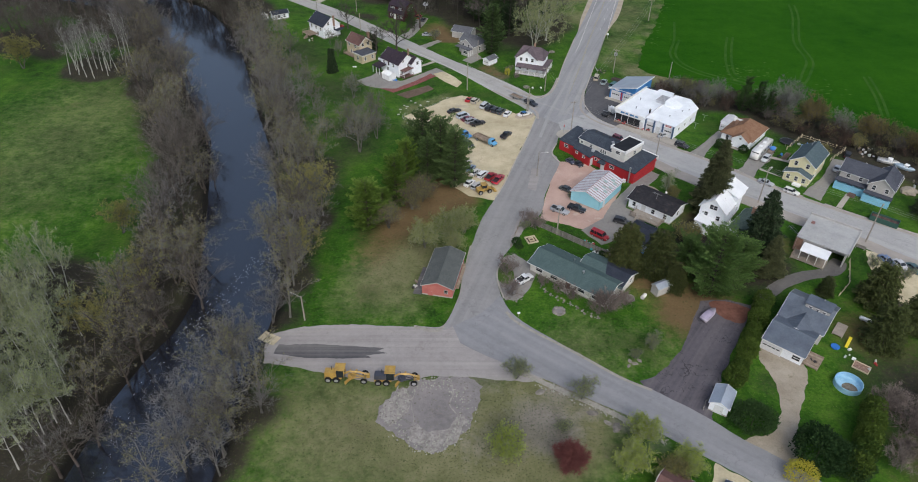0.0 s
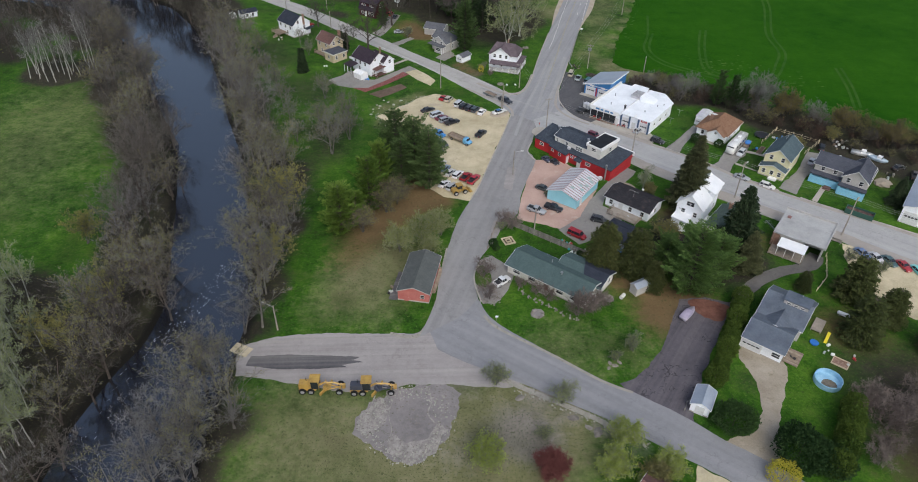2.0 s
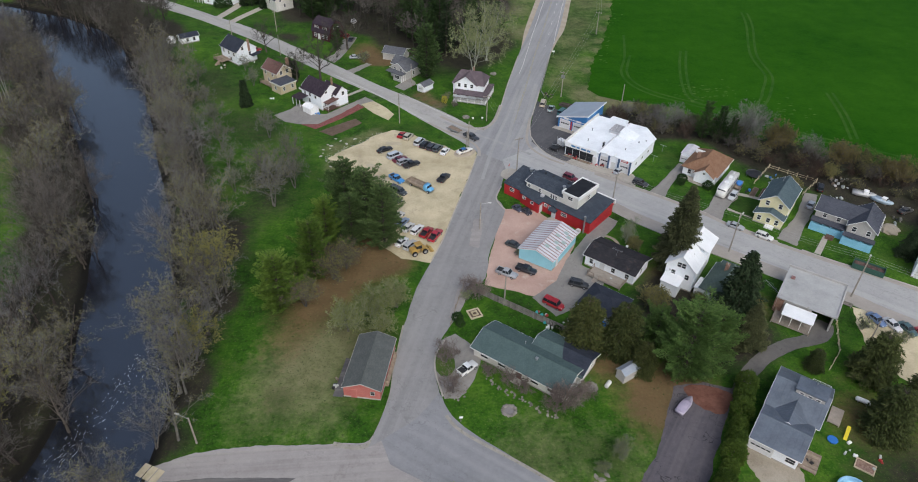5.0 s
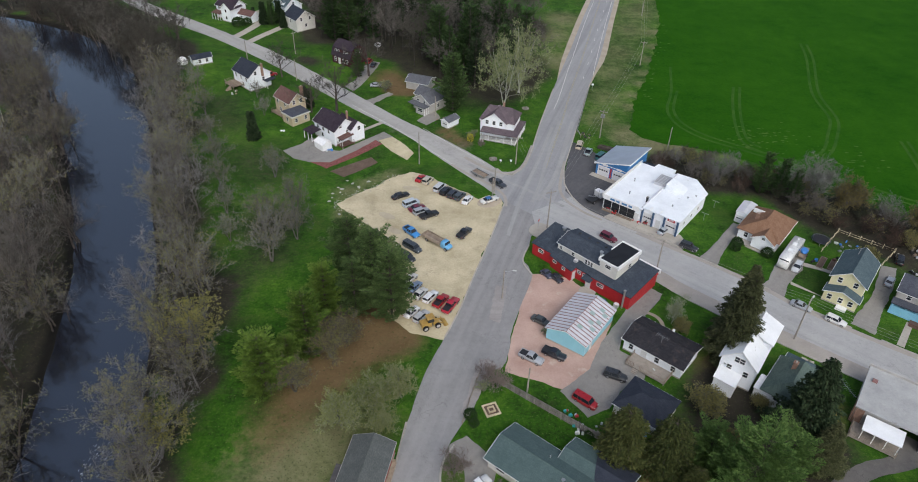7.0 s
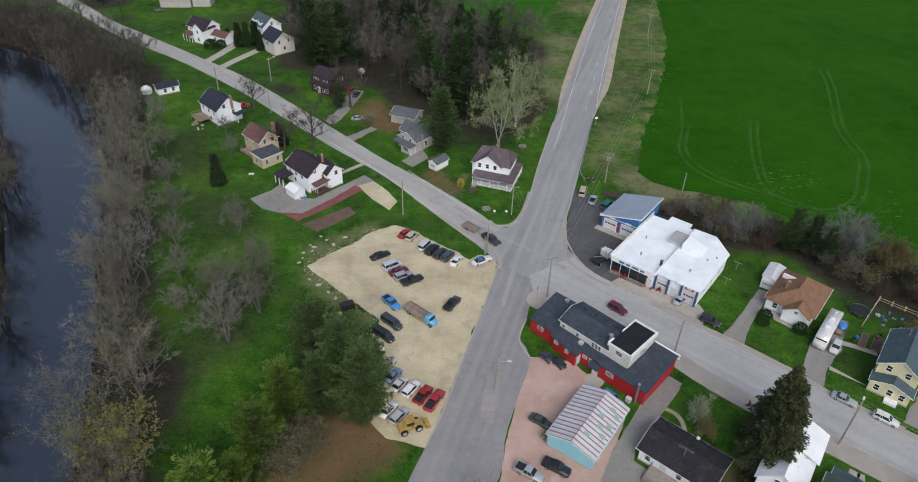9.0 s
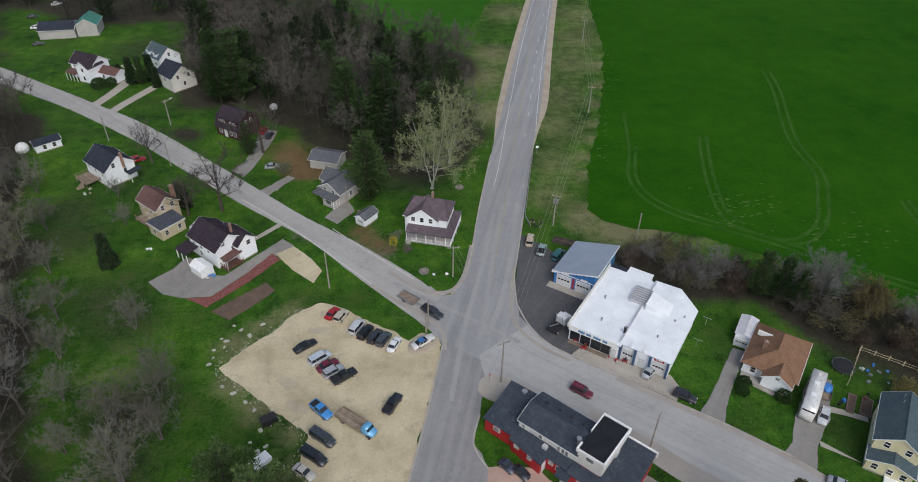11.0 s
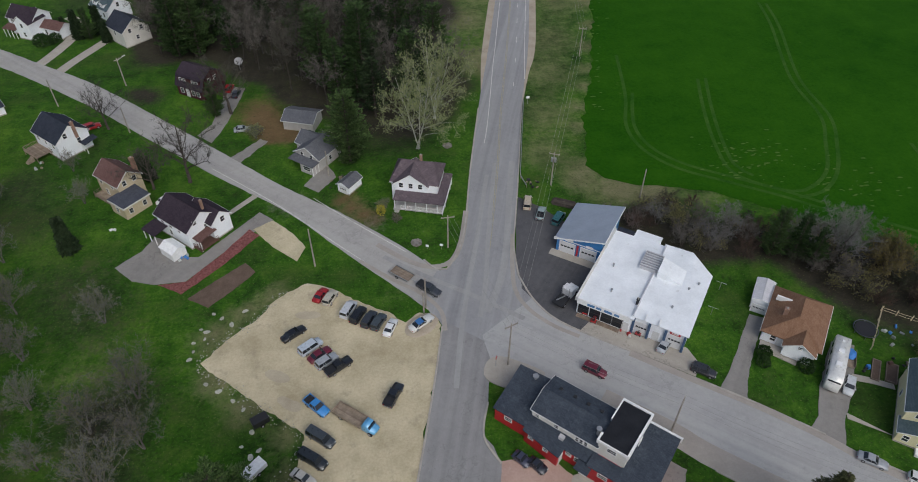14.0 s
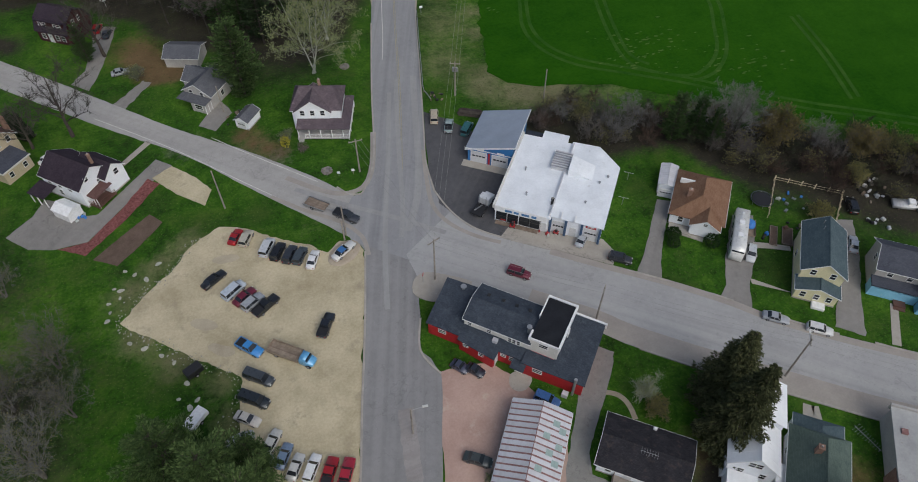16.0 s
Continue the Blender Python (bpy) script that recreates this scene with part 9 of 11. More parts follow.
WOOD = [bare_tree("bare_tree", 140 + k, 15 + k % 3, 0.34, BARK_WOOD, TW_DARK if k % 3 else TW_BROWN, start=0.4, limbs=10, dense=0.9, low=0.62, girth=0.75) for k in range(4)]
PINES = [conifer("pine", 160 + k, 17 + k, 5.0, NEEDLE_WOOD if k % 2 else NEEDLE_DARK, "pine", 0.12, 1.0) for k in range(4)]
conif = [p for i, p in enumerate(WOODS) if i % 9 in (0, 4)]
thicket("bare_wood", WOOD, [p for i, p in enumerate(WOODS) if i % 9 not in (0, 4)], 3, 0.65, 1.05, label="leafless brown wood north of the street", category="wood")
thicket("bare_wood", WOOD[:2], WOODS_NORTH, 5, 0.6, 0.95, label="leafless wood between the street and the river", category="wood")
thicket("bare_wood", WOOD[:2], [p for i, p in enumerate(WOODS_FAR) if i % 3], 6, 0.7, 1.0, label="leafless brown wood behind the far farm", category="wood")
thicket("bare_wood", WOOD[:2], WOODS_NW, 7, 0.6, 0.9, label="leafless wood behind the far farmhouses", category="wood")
thicket("bare_wood", BANKW[:3], WOODS_WEST, 8, 0.75, 1.1, label="leafless wood beyond the west meadow", category="wood")
for t in WOOD:
    for c in list(t.children):
        bpy.data.objects.remove(c)
    bpy.data.objects.remove(t)
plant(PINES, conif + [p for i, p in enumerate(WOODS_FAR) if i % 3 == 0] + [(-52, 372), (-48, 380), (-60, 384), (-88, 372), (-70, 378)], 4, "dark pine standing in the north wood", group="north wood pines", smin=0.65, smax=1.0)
ASP = [bare_tree("aspen", 180 + k, 16 + k, 0.24, BARK_PALE, TW_PALE, BUD_PALE, start=0.34, limbs=11, up=0.9, leaf=0.18, low=0.5, dense=0.72, buds=1, girth=0.5) for k in range(3)]
plant(ASP, [p for i, p in enumerate(ASPENS) if i % 5] + ASPENS_SOUTH, 9, "pale aspen with first green buds", group="aspens by the river", smin=0.75, smax=1.0)
ASP2 = [bare_tree("aspen", 190 + k, 19 + k, 0.13, BARK_PALE, TW_GREY, None, start=0.4, limbs=9, up=1.1, girth=0.45, dense=0.65, low=0.4) for k in range(2)]
plant(ASP2, ASPEN_CLUMP, 10, "slender white aspen in a tight clump", group="aspen clump", smin=0.8, smax=1.0)
SCRUB = [bare_tree("scrub_tree", 200 + k, 6.0, 0.46, BARK_DARK, (TW_BROWN, TW_BRUSH, TW_BROWN)[k], (None, BUD_OLIVE, None)[k], start=0.12, limbs=10, stems=2, dense=0.65) for k in range(3)]
plant(SCRUB, HEDGEROW, 11, "brown leafless scrub tree along the field edge", group="hedgerow trees", smin=0.6, smax=1.1)

BRUSH = [bare_tree("bare_brush", 210 + k, 3.6, 0.6, BARK_DARK, (TW_BRUSH, TW_RUSSET, TW_BROWN)[k], (None, None, BUD_OLIVE)[k], start=0.05, limbs=7, stems=2, dense=0.5) for k in range(3)]
thicket("brushwood", BRUSH, TANGLE, 12, 0.6, 1.3, label="tangled brown brushwood along the field edge", category="brushwood")
for t in BRUSH:
    for c in list(t.children):
        bpy.data.objects.remove(c)
    bpy.data.objects.remove(t)


def one(tree, x, y, label, scale=1.0, turn=0.0, category="tree", group="", z=0.0):
    tree.matrix_basis = pose(x, y, z, 0, 0, turn) @ Matrix.Scale(scale, 4)
    return tagged(tree, label, category, group)


# pines beside the parking lot
P1 = conifer("white_pine", 301, 17, 6.8, NEEDLE_MID, "pine", 0.08, 1.4, 4.2, 0.42)
one(P1, -11.2, 161.0, "tall dark white pine beside the parking lot", 1.0, 0, group="lot pines")
for x, y, s, a in ((-6.2, 156.4, 1.02, 120), (-2.4, 152.2, 0.95, 220), (-9.4, 152.6, 0.8, 40), (-1.8, 159.4, 0.62, 300)):
    tagged(copy_thing(P1, pose(x, y, 0, 0, 0, a) @ Matrix.Scale(s, 4)), "tall dark white pine beside the parking lot", "tree", "lot pines")
S1 = conifer("spruce", 305, 12.5, 6.4, NEEDLE_BRIGHT, "pine", 0.04, 1.5, 2.4, 0.5)
one(S1, -22.4, 133.4, "bright green young spruce in the grass", 1.0, 0)
tagged(copy_thing(S1, pose(-16.6, 142.0, 0, 0, 0, 80) @ Matrix.Diagonal((0.85, 0.85, 1.15, 1))), "yellow-green spruce beside the pines", "tree")
tagged(copy_thing(S1, pose(-14.6, 150.5, 0, 0, 0, 190) @ Matrix.Diagonal((0.8, 0.8, 1.1, 1))), "yellow-green spruce beside the pines", "tree")
tagged(copy_thing(S1, pose(-19.4, 138.6, 0, 0, 0, 260) @ Matrix.Scale(0.6, 4)), "small bright spruce beside the pines", "tree")
B1 = bare_tree("budding_tree", 310, 9, 0.42, BARK, TW_BROWN, BUD_OLIVE, start=0.15, limbs=11, stems=3)
one(B1, -12.5, 141.5, "low olive-budding tree under the spruces")
for x, y, s, a in ((-10.4, 145.0, 0.8, 100), (-17.5, 133.0, 0.8, 200)):
    tagged(copy_thing(B1, pose(x, y, 0, 0, 0, a) @ Matrix.Scale(s, 4)), "low olive-budding tree under the spruces", "tree")
B2 = bare_tree("budding_tree", 311, 13, 0.42, BARK, TW_BROWN, BUD_GOLD, start=0.18, limbs=12, stems=2, buds=3, leaf=0.21)
one(B2, -37.6, 141.0, "broad olive-yellow budding tree on the river bank")
tagged(copy_thing(B2, pose(-35.5, 119.5, 0, 0, 0, 50) @ Matrix.Scale(0.8, 4)), "olive budding tree on the river bank", "tree")
tagged(copy_thing(B2, pose(-64.8, 106.0, -0.3, 0, 0, 150) @ Matrix.Scale(0.85, 4)), "olive budding tree on the west bank", "tree")
tagged(copy_thing(B2, pose(-70.0, 95.5, 0, 0, 0, 250) @ Matrix.Scale(0.8, 4)), "olive budding tree on the west bank", "tree")
tagged(copy_thing(B2, pose(-79.0, 128.5, 0, 0, 0, 10) @ Matrix.Scale(0.7, 4)), "yellowish budding tree at the meadow edge", "tree")
tagged(copy_thing(B2, pose(-152.0, 220.6, 0, 0, 0, 310) @ Matrix.Scale(0.95, 4)), "rounded yellow-green tree in the west meadow", "tree")
B3 = bare_tree("budding_tree", 312, 7.5, 0.46, BARK, TW_SAGE, BUD_MOSS, start=0.1, limbs=10, stems=4, leaf=0.2, dense=0.6, girth=0.6)
one(B3, -3.4, 129.2, "wide olive-green budding thicket north of the red shed", 1.0)
for x, y, s, a in ((0.6, 132.4, 0.85, 90), (-8.6, 126.0, 0.95, 200), (-2.0, 124.8, 0.7, 300)):
    tagged(copy_thing(B3, pose(x, y, 0, 0, 0, a) @ Matrix.Scale(s, 4)), "olive-green budding thicket north of the red shed", "tree")
# single bare trees in the lawns
B4 = bare_tree("bare_tree", 320, 14, 0.36, BARK, TW_GREY, BUD_OLIVE, start=0.22, limbs=13, stems=2, leaf=0.1)
one(B4, -29.6, 169.4, "spreading bare tree alone in the lawn")
for x, y, s, a, lb in ((-28, 186.5, 0.8, 30, "spreading bare tree in the lawn west of the lot"), (-34, 181.0, 0.75, 120, "spreading bare tree in the lawn west of the lot"), (-25.5, 177.0, 0.7, 200, "bare tree west of the lot"), (-36.4, 203.4, 0.62, 70, "small bare tree in the lawn"), (-44, 187, 0.6, 10, "bare tree at the edge of the river lawn"), (-48, 197, 0.65, 90, "bare tree at the edge of the river lawn"), (-52, 208, 0.7, 150, "bare tree at the edge of the river lawn"), (-58, 222, 0.6, 220, "bare tree at the edge of the river lawn"), (-64, 238, 0.65, 300, "bare tree at the edge of the river lawn"), (-72, 254, 0.7, 45, "bare tree at the edge of the river lawn"), (-80, 262, 0.6, 130, "bare tree at the edge of the river lawn"), (-40, 176, 0.55, 260, "bare tree at the edge of the river lawn"), (-47, 238, 0.45, 20, "small bare tree beside the tan house"), (-52, 250, 0.4, 80, "small bare tree beside the white house")):
    tagged(copy_thing(B4, pose(x, y, 0, 0, 0, a) @ Matrix.Scale(s, 4)), lb, "tree")
B5 = bare_tree("bare_tree", 322, 9.5, 0.46, BARK_DARK, TW_DARK, None, start=0.2, limbs=11, stems=1, dense=0.75, girth=1.5)
one(B5, -26.2, 241.8, "dark spreading bare tree at the street edge", 1.65)
tagged(copy_thing(B5, pose(-47.6, 266.0, 0, 0, 0, 60) @ Matrix.Scale(0.7, 4)), "small dark bare tree at the street edge", "tree")
tagged(copy_thing(B5, pose(-19.4, 268.4, 0, 0, 0, 160) @ Matrix.Scale(0.95, 4)), "dark bare tree beside the maroon house", "tree")
tagged(copy_thing(B5, pose(-33.6, 240.6, 0, 0, 0, 260) @ Matrix.Scale(0.7, 4)), "bare reddish tree beside the tan house", "tree")
tagged(copy_thing(B5, pose(-92.0, 298.0, 0, 0, 0, 20) @ Matrix.Scale(0.75, 4)), "bare tree beside the street", "tree")
tagged(copy_thing(B5, pose(-99.0, 303.0, 0, 0, 0, 220) @ Matrix.Scale(0.7, 4)), "bare tree beside the street", "tree")
B6 = bare_tree("sycamore", 325, 21, 0.33, BARK_PALE, TW_SAGE, BUD_PALE, start=0.18, limbs=11, stems=3, buds=1, leaf=0.2, dense=0.8, low=0.36, up=0.5, girth=0.5)
one(B6, 24.0, 246.4, "great pale budding tree behind the farmhouse", 1.12, 40)
tagged(copy_thing(B6, pose(29.4, 258.0, 0, 0, 0, 190) @ Matrix.Scale(0.95, 4)), "pale bare tree at the edge of the wood", "tree")
P2 = conifer("pine", 326, 18.5, 6.2, NEEDLE_WOOD, "pine", 0.05, 1.4, 1.7, 0.48)
P4 = conifer("pine", 327, 17.5, 6.4, NEEDLE_MID, "pine", 0.03, 1.5, 2.2, 0.52)
one(P4, 8.4, 243.6, "full green pine beside the grey cottage")
one(P2, -30.0, 300.0, "dark pine behind the maroon house")
for x, y, s, a, lb in ((3.6, 277.4, 1.05, 80, "green pine at the front of the wood"), (13.7, 277, 1.15, 160, "green pine at the front of the wood"), (24.5, 268.5, 0.95, 250, "green pine at the front of the wood"), (32.5, 281, 1.0, 20, "green pine at the front of the wood"), (-35.2, 299.5, 0.95, 100, "dark pine behind the maroon house"), (-31.0, 304, 1.1, 100, "dark pine behind the maroon house"), (-37.5, 307, 1.05, 300, "dark pine behind the maroon house"), (-27.5, 309, 1.0, 200, "dark pine behind the maroon house"), (2.0, 284, 1.0, 30, "green pine in the wood"), (13.0, 285, 1.0, 200, "green pine in the wood"), (24.5, 302, 1.05, 90, "tall pine at the edge of the wood"), (-2.0, 300, 0.95, 250, "green pine in the wood"), (-61.6, 314.6, 0.5, 150, "small dark fir beside the tan house"), (-22.8, 267.4, 0.5, 60, "small dark evergreen at the street")):
    tagged(copy_thing(P2, pose(x, y, 0, 0, 0, a) @ Matrix.Scale(s, 4)), lb, "tree")
# evergreens among the houses
S2 = conifer("spruce", 330, 22.0, 6.0, NEEDLE_OLD, "spruce", 0.04, 1.5, 2.5)
one(S2, 60.3, 142.4, "tall old olive-brown spruce beside the white house", 0.95)
tagged(copy_thing(S2, pose(63.2, 148.6, 0, 0, 0, 130) @ Matrix.Diagonal((0.95, 0.95, 0.84, 1))), "old olive-brown spruce near the kerb", "tree")
S3 = conifer("spruce", 331, 18.2, 6.6, NEEDLE_FIR, "spruce", 0.03, 1.4, 1.6)
one(S3, 66.6, 125.4, "dark Norway spruce with spreading tiers")
tagged(copy_thing(S2, pose(67.6, 119.8, 0, 0, 0, 90) @ Matrix.Diagonal((0.72, 0.72, 0.5, 1))), "grey-green spruce beside the drive", "tree")
tagged(copy_thing(S3, pose(114.6, 145.6, 0, 0, 0, 140) @ Matrix.Scale(0.45, 4)), "dark spruce beside the storage hall", "tree")
C1 = conifer("cedar", 333, 12.0, 4.7, NEEDLE_CEDAR, "cedar", 0.0, 1.1, 2.8)
one(C1, 36.0, 120.0, "dense olive cedar at the fence end")
tagged(copy_thing(C1, pose(42.6, 118.6, 0, 0, 0, 70) @ Matrix.Scale(0.97, 4)), "dense olive cedar at the fence end", "tree")
tagged(copy_thing(C1, pose(45.6, 113.6, 0, 0, 0, 170) @ Matrix.Scale(0.6, 4)), "dense olive cedar among the pines", "tree")
P3 = conifer("white_pine", 335, 17.0, 9.4, NEEDLE, "pine", 0.04, 1.5, 3.4, 0.45)
one(P3, 53.0, 112.6, "broad green white pine over the drive", 0.92)
for x, y, s, a in ((49.4, 119.6, 0.6, 80), (59.4, 116.4, 0.7, 160), (61.6, 121.4, 0.5, 20)):
    tagged(copy_thing(P3, pose(x, y, 0, 0, 0, a) @ Matrix.Scale(s, 4)), "broad green white pine in the grove", "tree", "grove pines")
C2 = conifer("cedar", 336, 10.5, 4.6, NEEDLE_OLIVE, "cedar", 0.0, 1.0, 2.6)
one(C2, 82.6, 98.6, "dense dark cedar beside the back yard")
for x, y, s, a in ((86.8, 110.6, 1.0, 60), (90.8, 103.4, 0.8, 200), (77.6, 113.2, 0.45, 20), (96.0, 95.0, 0.9, 40)):
    tagged(copy_thing(C2, pose(x, y, 0, 0, 0, a) @ Matrix.Scale(s, 4)), "dense dark cedar beside the back yard", "tree", "yard cedars")
for x, y, k in ((86.4, 200.4, 0.62), (90.2, 198.8, 0.58), (93.0, 196.6, 0.48)):
    tagged(copy_thing(P2, pose(x, y, 0, 0, 0, x * 9) @ Matrix.Diagonal((k * 0.9, k * 0.9, k, 1))), "dark evergreen in the hedgerow", "tree", "hedgerow evergreens")
C3 = conifer("juniper", 337, 7.5, 1.7, NEEDLE_DARK, "spruce", 0.0, 1.3)
one(C3, -46.4, 223.4, "narrow dark juniper column in the lawn", 1.1)
for x, y, s in ((-36.4, 246.0, 0.7), (-34.6, 244.4, 0.7), (-59.5, 318.0, 1.0), (-56.6, 312.4, 0.8), (-65, 316, 1.0), (-69.6, 319.6, 0.6)):
    tagged(copy_thing(C3, pose(x, y, 0, 0, 0, x * 7) @ Matrix.Scale(s, 4)), "narrow dark juniper column in the lawn", "tree")
H1 = bare_tree("hedgerow_tree", 340, 11, 0.4, BARK, TW_GREY, None, start=0.18, limbs=12, stems=2)
one(H1, 97.6, 197.0, "grey bare tree in the hedgerow", 1.1)
for x, y, k, a in ((101.4, 199.0, 0.8, 130), (93.6, 203.0, 0.6, 210), (81.0, 207.4, 0.62, 20), (111.6, 188.4, 0.6, 300), (68.4, 212.4, 0.5, 80)):
    tagged(copy_thing(H1, pose(x, y, 0, 0, 0, a) @ Matrix.Scale(k, 4)), "grey bare tree in the hedgerow", "tree")
tagged(copy_thing(H1, pose(76.0, 203.5, 0, 0, 0, 70) @ Matrix.Scale(0.7, 4)), "grey bare tree in the hedgerow", "tree")
H2 = bare_tree("hedgerow_tree", 341, 8.5, 0.46, BARK_DARK, TW_BROWN, BUD_RUST, start=0.12, limbs=13, stems=3, buds=2, leaf=0.22)
one(H2, 104.6, 192.6, "rounded rust-budding tree in the hedgerow")
tagged(copy_thing(H2, pose(118.0, 183.5, 0, 0, 0, 130) @ Matrix.Scale(0.9, 4)), "rounded rust-budding tree in the hedgerow", "tree")
tagged(copy_thing(H2, pose(128.0, 174.5, 0, 0, 0, 230) @ Matrix.Scale(0.95, 4)), "rounded rust-budding tree in the hedgerow", "tree")
# hedge of arborvitae along the dark drive
A1 = leafy_shrub("arborvitae", 350, 1.9, 1.9, 2.3, CEDAR, BARK_DARK, 2600, 0.3, 0.22)
path = smooth_line([(62.6, 108.4), (59.6, 102.6), (56.4, 97), (53.4, 91.6), (50.6, 87.4)], 2.3)
for k, p in enumerate(path):
    if k == 0:
        one(A1, p.x, p.y, "clipped yellow-green arborvitae in a hedge along the drive", category="hedge shrub", group="arborvitae hedge")
    else:
        tagged(copy_thing(A1, pose(p.x, p.y, 0, 0, 0, k * 77) @ Matrix.Scale(0.9 + 0.12 * ((k * 7) % 3 - 1), 4)), "clipped yellow-green arborvitae in a hedge along the drive", "hedge shrub", "arborvitae hedge")
for x, y, s in ((72.4, 80.4, 1.05), (70.6, 77.4, 1.1), (68.6, 74.4, 1.1), (66.8, 71.6, 1.1), (64.6, 68.8, 1.1)):
    tagged(copy_thing(A1, pose(x, y, 0, 0, 0, x * 31) @ Matrix.Scale(s, 4)), "clipped arborvitae in a hedge behind the pool", "hedge shrub", "rear hedge")
Y1 = leafy_shrub("yew_bush", 352, 3.6, 3.2, 2.2, YEW, BARK_DARK, 5200, 0.3, 0.25)
one(Y1, 51.0, 78.0, "huge dark rounded evergreen bush by the drive mouth", category="bush")
tagged(copy_thing(Y1, pose(59.6, 71.6, 0, 0, 0, 80) @ Matrix.Scale(1.25, 4)), "huge dark rounded evergreen bush by the drive mouth", "bush")
tagged(copy_thing(Y1, pose(63.8, 69.6, 0, 0, 0, 160) @ Matrix.Scale(1.0, 4)), "dark rounded evergreen bush by the hedge", "bush")
F1 = leafy_shrub("forsythia", 354, 2.6, 2.4, 1.7, BUD_YELLOW, BARK, 2400, 0.24, 0.3)
one(F1, 55.4, 67.6, "bright yellow blossoming forsythia at the road", category="bush")
G1 = bare_tree("leafing_shrub", 356, 4.6, 0.56, BARK, TW_SAGE, BUD_GREEN, start=0.05, limbs=12, stems=3, buds=1, leaf=0.2, dense=0.75)
one(G1, 8.2, 71.0, "rounded fresh green shrub in the dry meadow", category="bush")
for x, y, s, a in ((31.4, 74.6, 0.9, 60), (28.8, 68.6, 0.95, 140), (38.0, 69.0, 0.85, 220), (33.6, 66.0, 0.6, 100)):
    tagged(copy_thing(G1, pose(x, y, 0, 0, 0, a) @ Matrix.Scale(s, 4)), "rounded fresh green shrub at the road bend", "bush", "roadside shrubs")
R1 = bare_tree("red_shrub", 358, 3.6, 0.62, BARK_DARK, TW_RED, None, start=0.05, limbs=16, stems=4, dense=1.0)
one(R1, 18.8, 69.0, "round dark red twiggy shrub in the dry meadow", category="bush")
W1 = bare_tree("sapling", 360, 5.2, 0.4, BARK, TW_GREY, BUD_PALE, start=0.12, limbs=10, stems=2, leaf=0.16, dense=0.6)
one(W1, 10.6, 87.4, "spindly budding sapling at the road edge")
for x, y, s, a in ((21.8, 82.6, 1.0, 60), (18.0, 75.5, 0.6, 20), (37.2, 95.6, 0.7, 100), (33.4, 93.0, 0.5, 30), (-13.2, 256.5, 0.8, 10), (13.8, 225.6, 0.6, 50), (27.0, 148.2, 0.35, 90), (96.4, 118.6, 0.7, 20), (92.4, 122.6, 0.6, 200), (14.6, 134.0, 0.5, 40)):
    tagged(copy_thing(W1, pose(x, y, 0, 0, 0, a) @ Matrix.Scale(s, 4)), "spindly budding sapling in the grass", "tree")
W2 = bare_tree("sapling", 361, 7.0, 0.2, BARK_PALE, TW_PALE, BUD_PALE, start=0.1, limbs=7, stems=4, up=0.9, leaf=0.12, dense=0.45, low=0.35, girth=0.35)
one(W2, 52.0, 152.2, "slender pale many-stemmed sapling in the lawn")
K1 = bare_tree("bare_shrub", 362, 3.8, 0.55, BARK, TW_ROSE, None, start=0.1, limbs=9, stems=3, dense=0.5, girth=0.7)
one(K1, 17.2, 134.6, "brown bare shrub at the fence corner", category="bush")
for x, y, s, a in ((15.6, 136.2, 0.9, 50), (28.6, 105.0, 1.2, 90), (31.4, 106.4, 1.35, 160), (33.6, 107.8, 1.0, 200), (20.6, 111.4, 0.8, 20), (23.4, 109.2, 0.8, 70), (17.8, 113.6, 0.7, 130), (9.8, 117.0, 1.1, 10), (10.8, 109.8, 1.0, 60), (16.4, 221.6, 0.5, 0), (63.0, 212.0, 0.9, 30), (58.6, 214.6, 0.9, 60), (74.6, 80.8, 1.3, 15), (78.0, 81.4, 1.4, 115), (81.4, 79.0, 1.5, 205), (77.0, 77.4, 1.2, 300), (72.0, 70.0, 1.1, 40), (75.0, 72.4, 1.2, 140), (84.6, 82.0, 1.4, 10)):
    tagged(copy_thing(K1, pose(x, y, 0, 0, 0, a) @ Matrix.Scale(s, 4)), "brown bare shrub in the grass", "bush")
O1 = bare_tree("budding_shrub", 357, 4.6, 0.5, BARK, TW_BROWN, BUD_OLIVE, start=0.06, limbs=12, stems=3, buds=2, leaf=0.2, dense=0.7)
one(O1, 52.6, 130.0, "rounded olive budding shrub behind the black-roofed garage", category="bush")
for x, y, k, a in ((54.6, 123.0, 0.7, 60), (53.6, 149.8, 0.6, 130), (35.0, 66.9, 0.8, 10), (62.0, 131.6, 0.5, 200), (100.6, 173.0, 0.7, 40), (113.0, 178.6, 0.8, 90)):
    tagged(copy_thing(O1, pose(x, y, 0, 0, 0, a) @ Matrix.Scale(k, 4)), "olive budding shrub in the grass", "bush")
Y2 = leafy_shrub("round_bush", 364, 1.1, 1.1, 0.85, YEW, BARK_DARK, 900, 0.22, 0.2)
one(Y2, 72.6, 176.4, "dark clipped bush at the bungalow", category="bush")
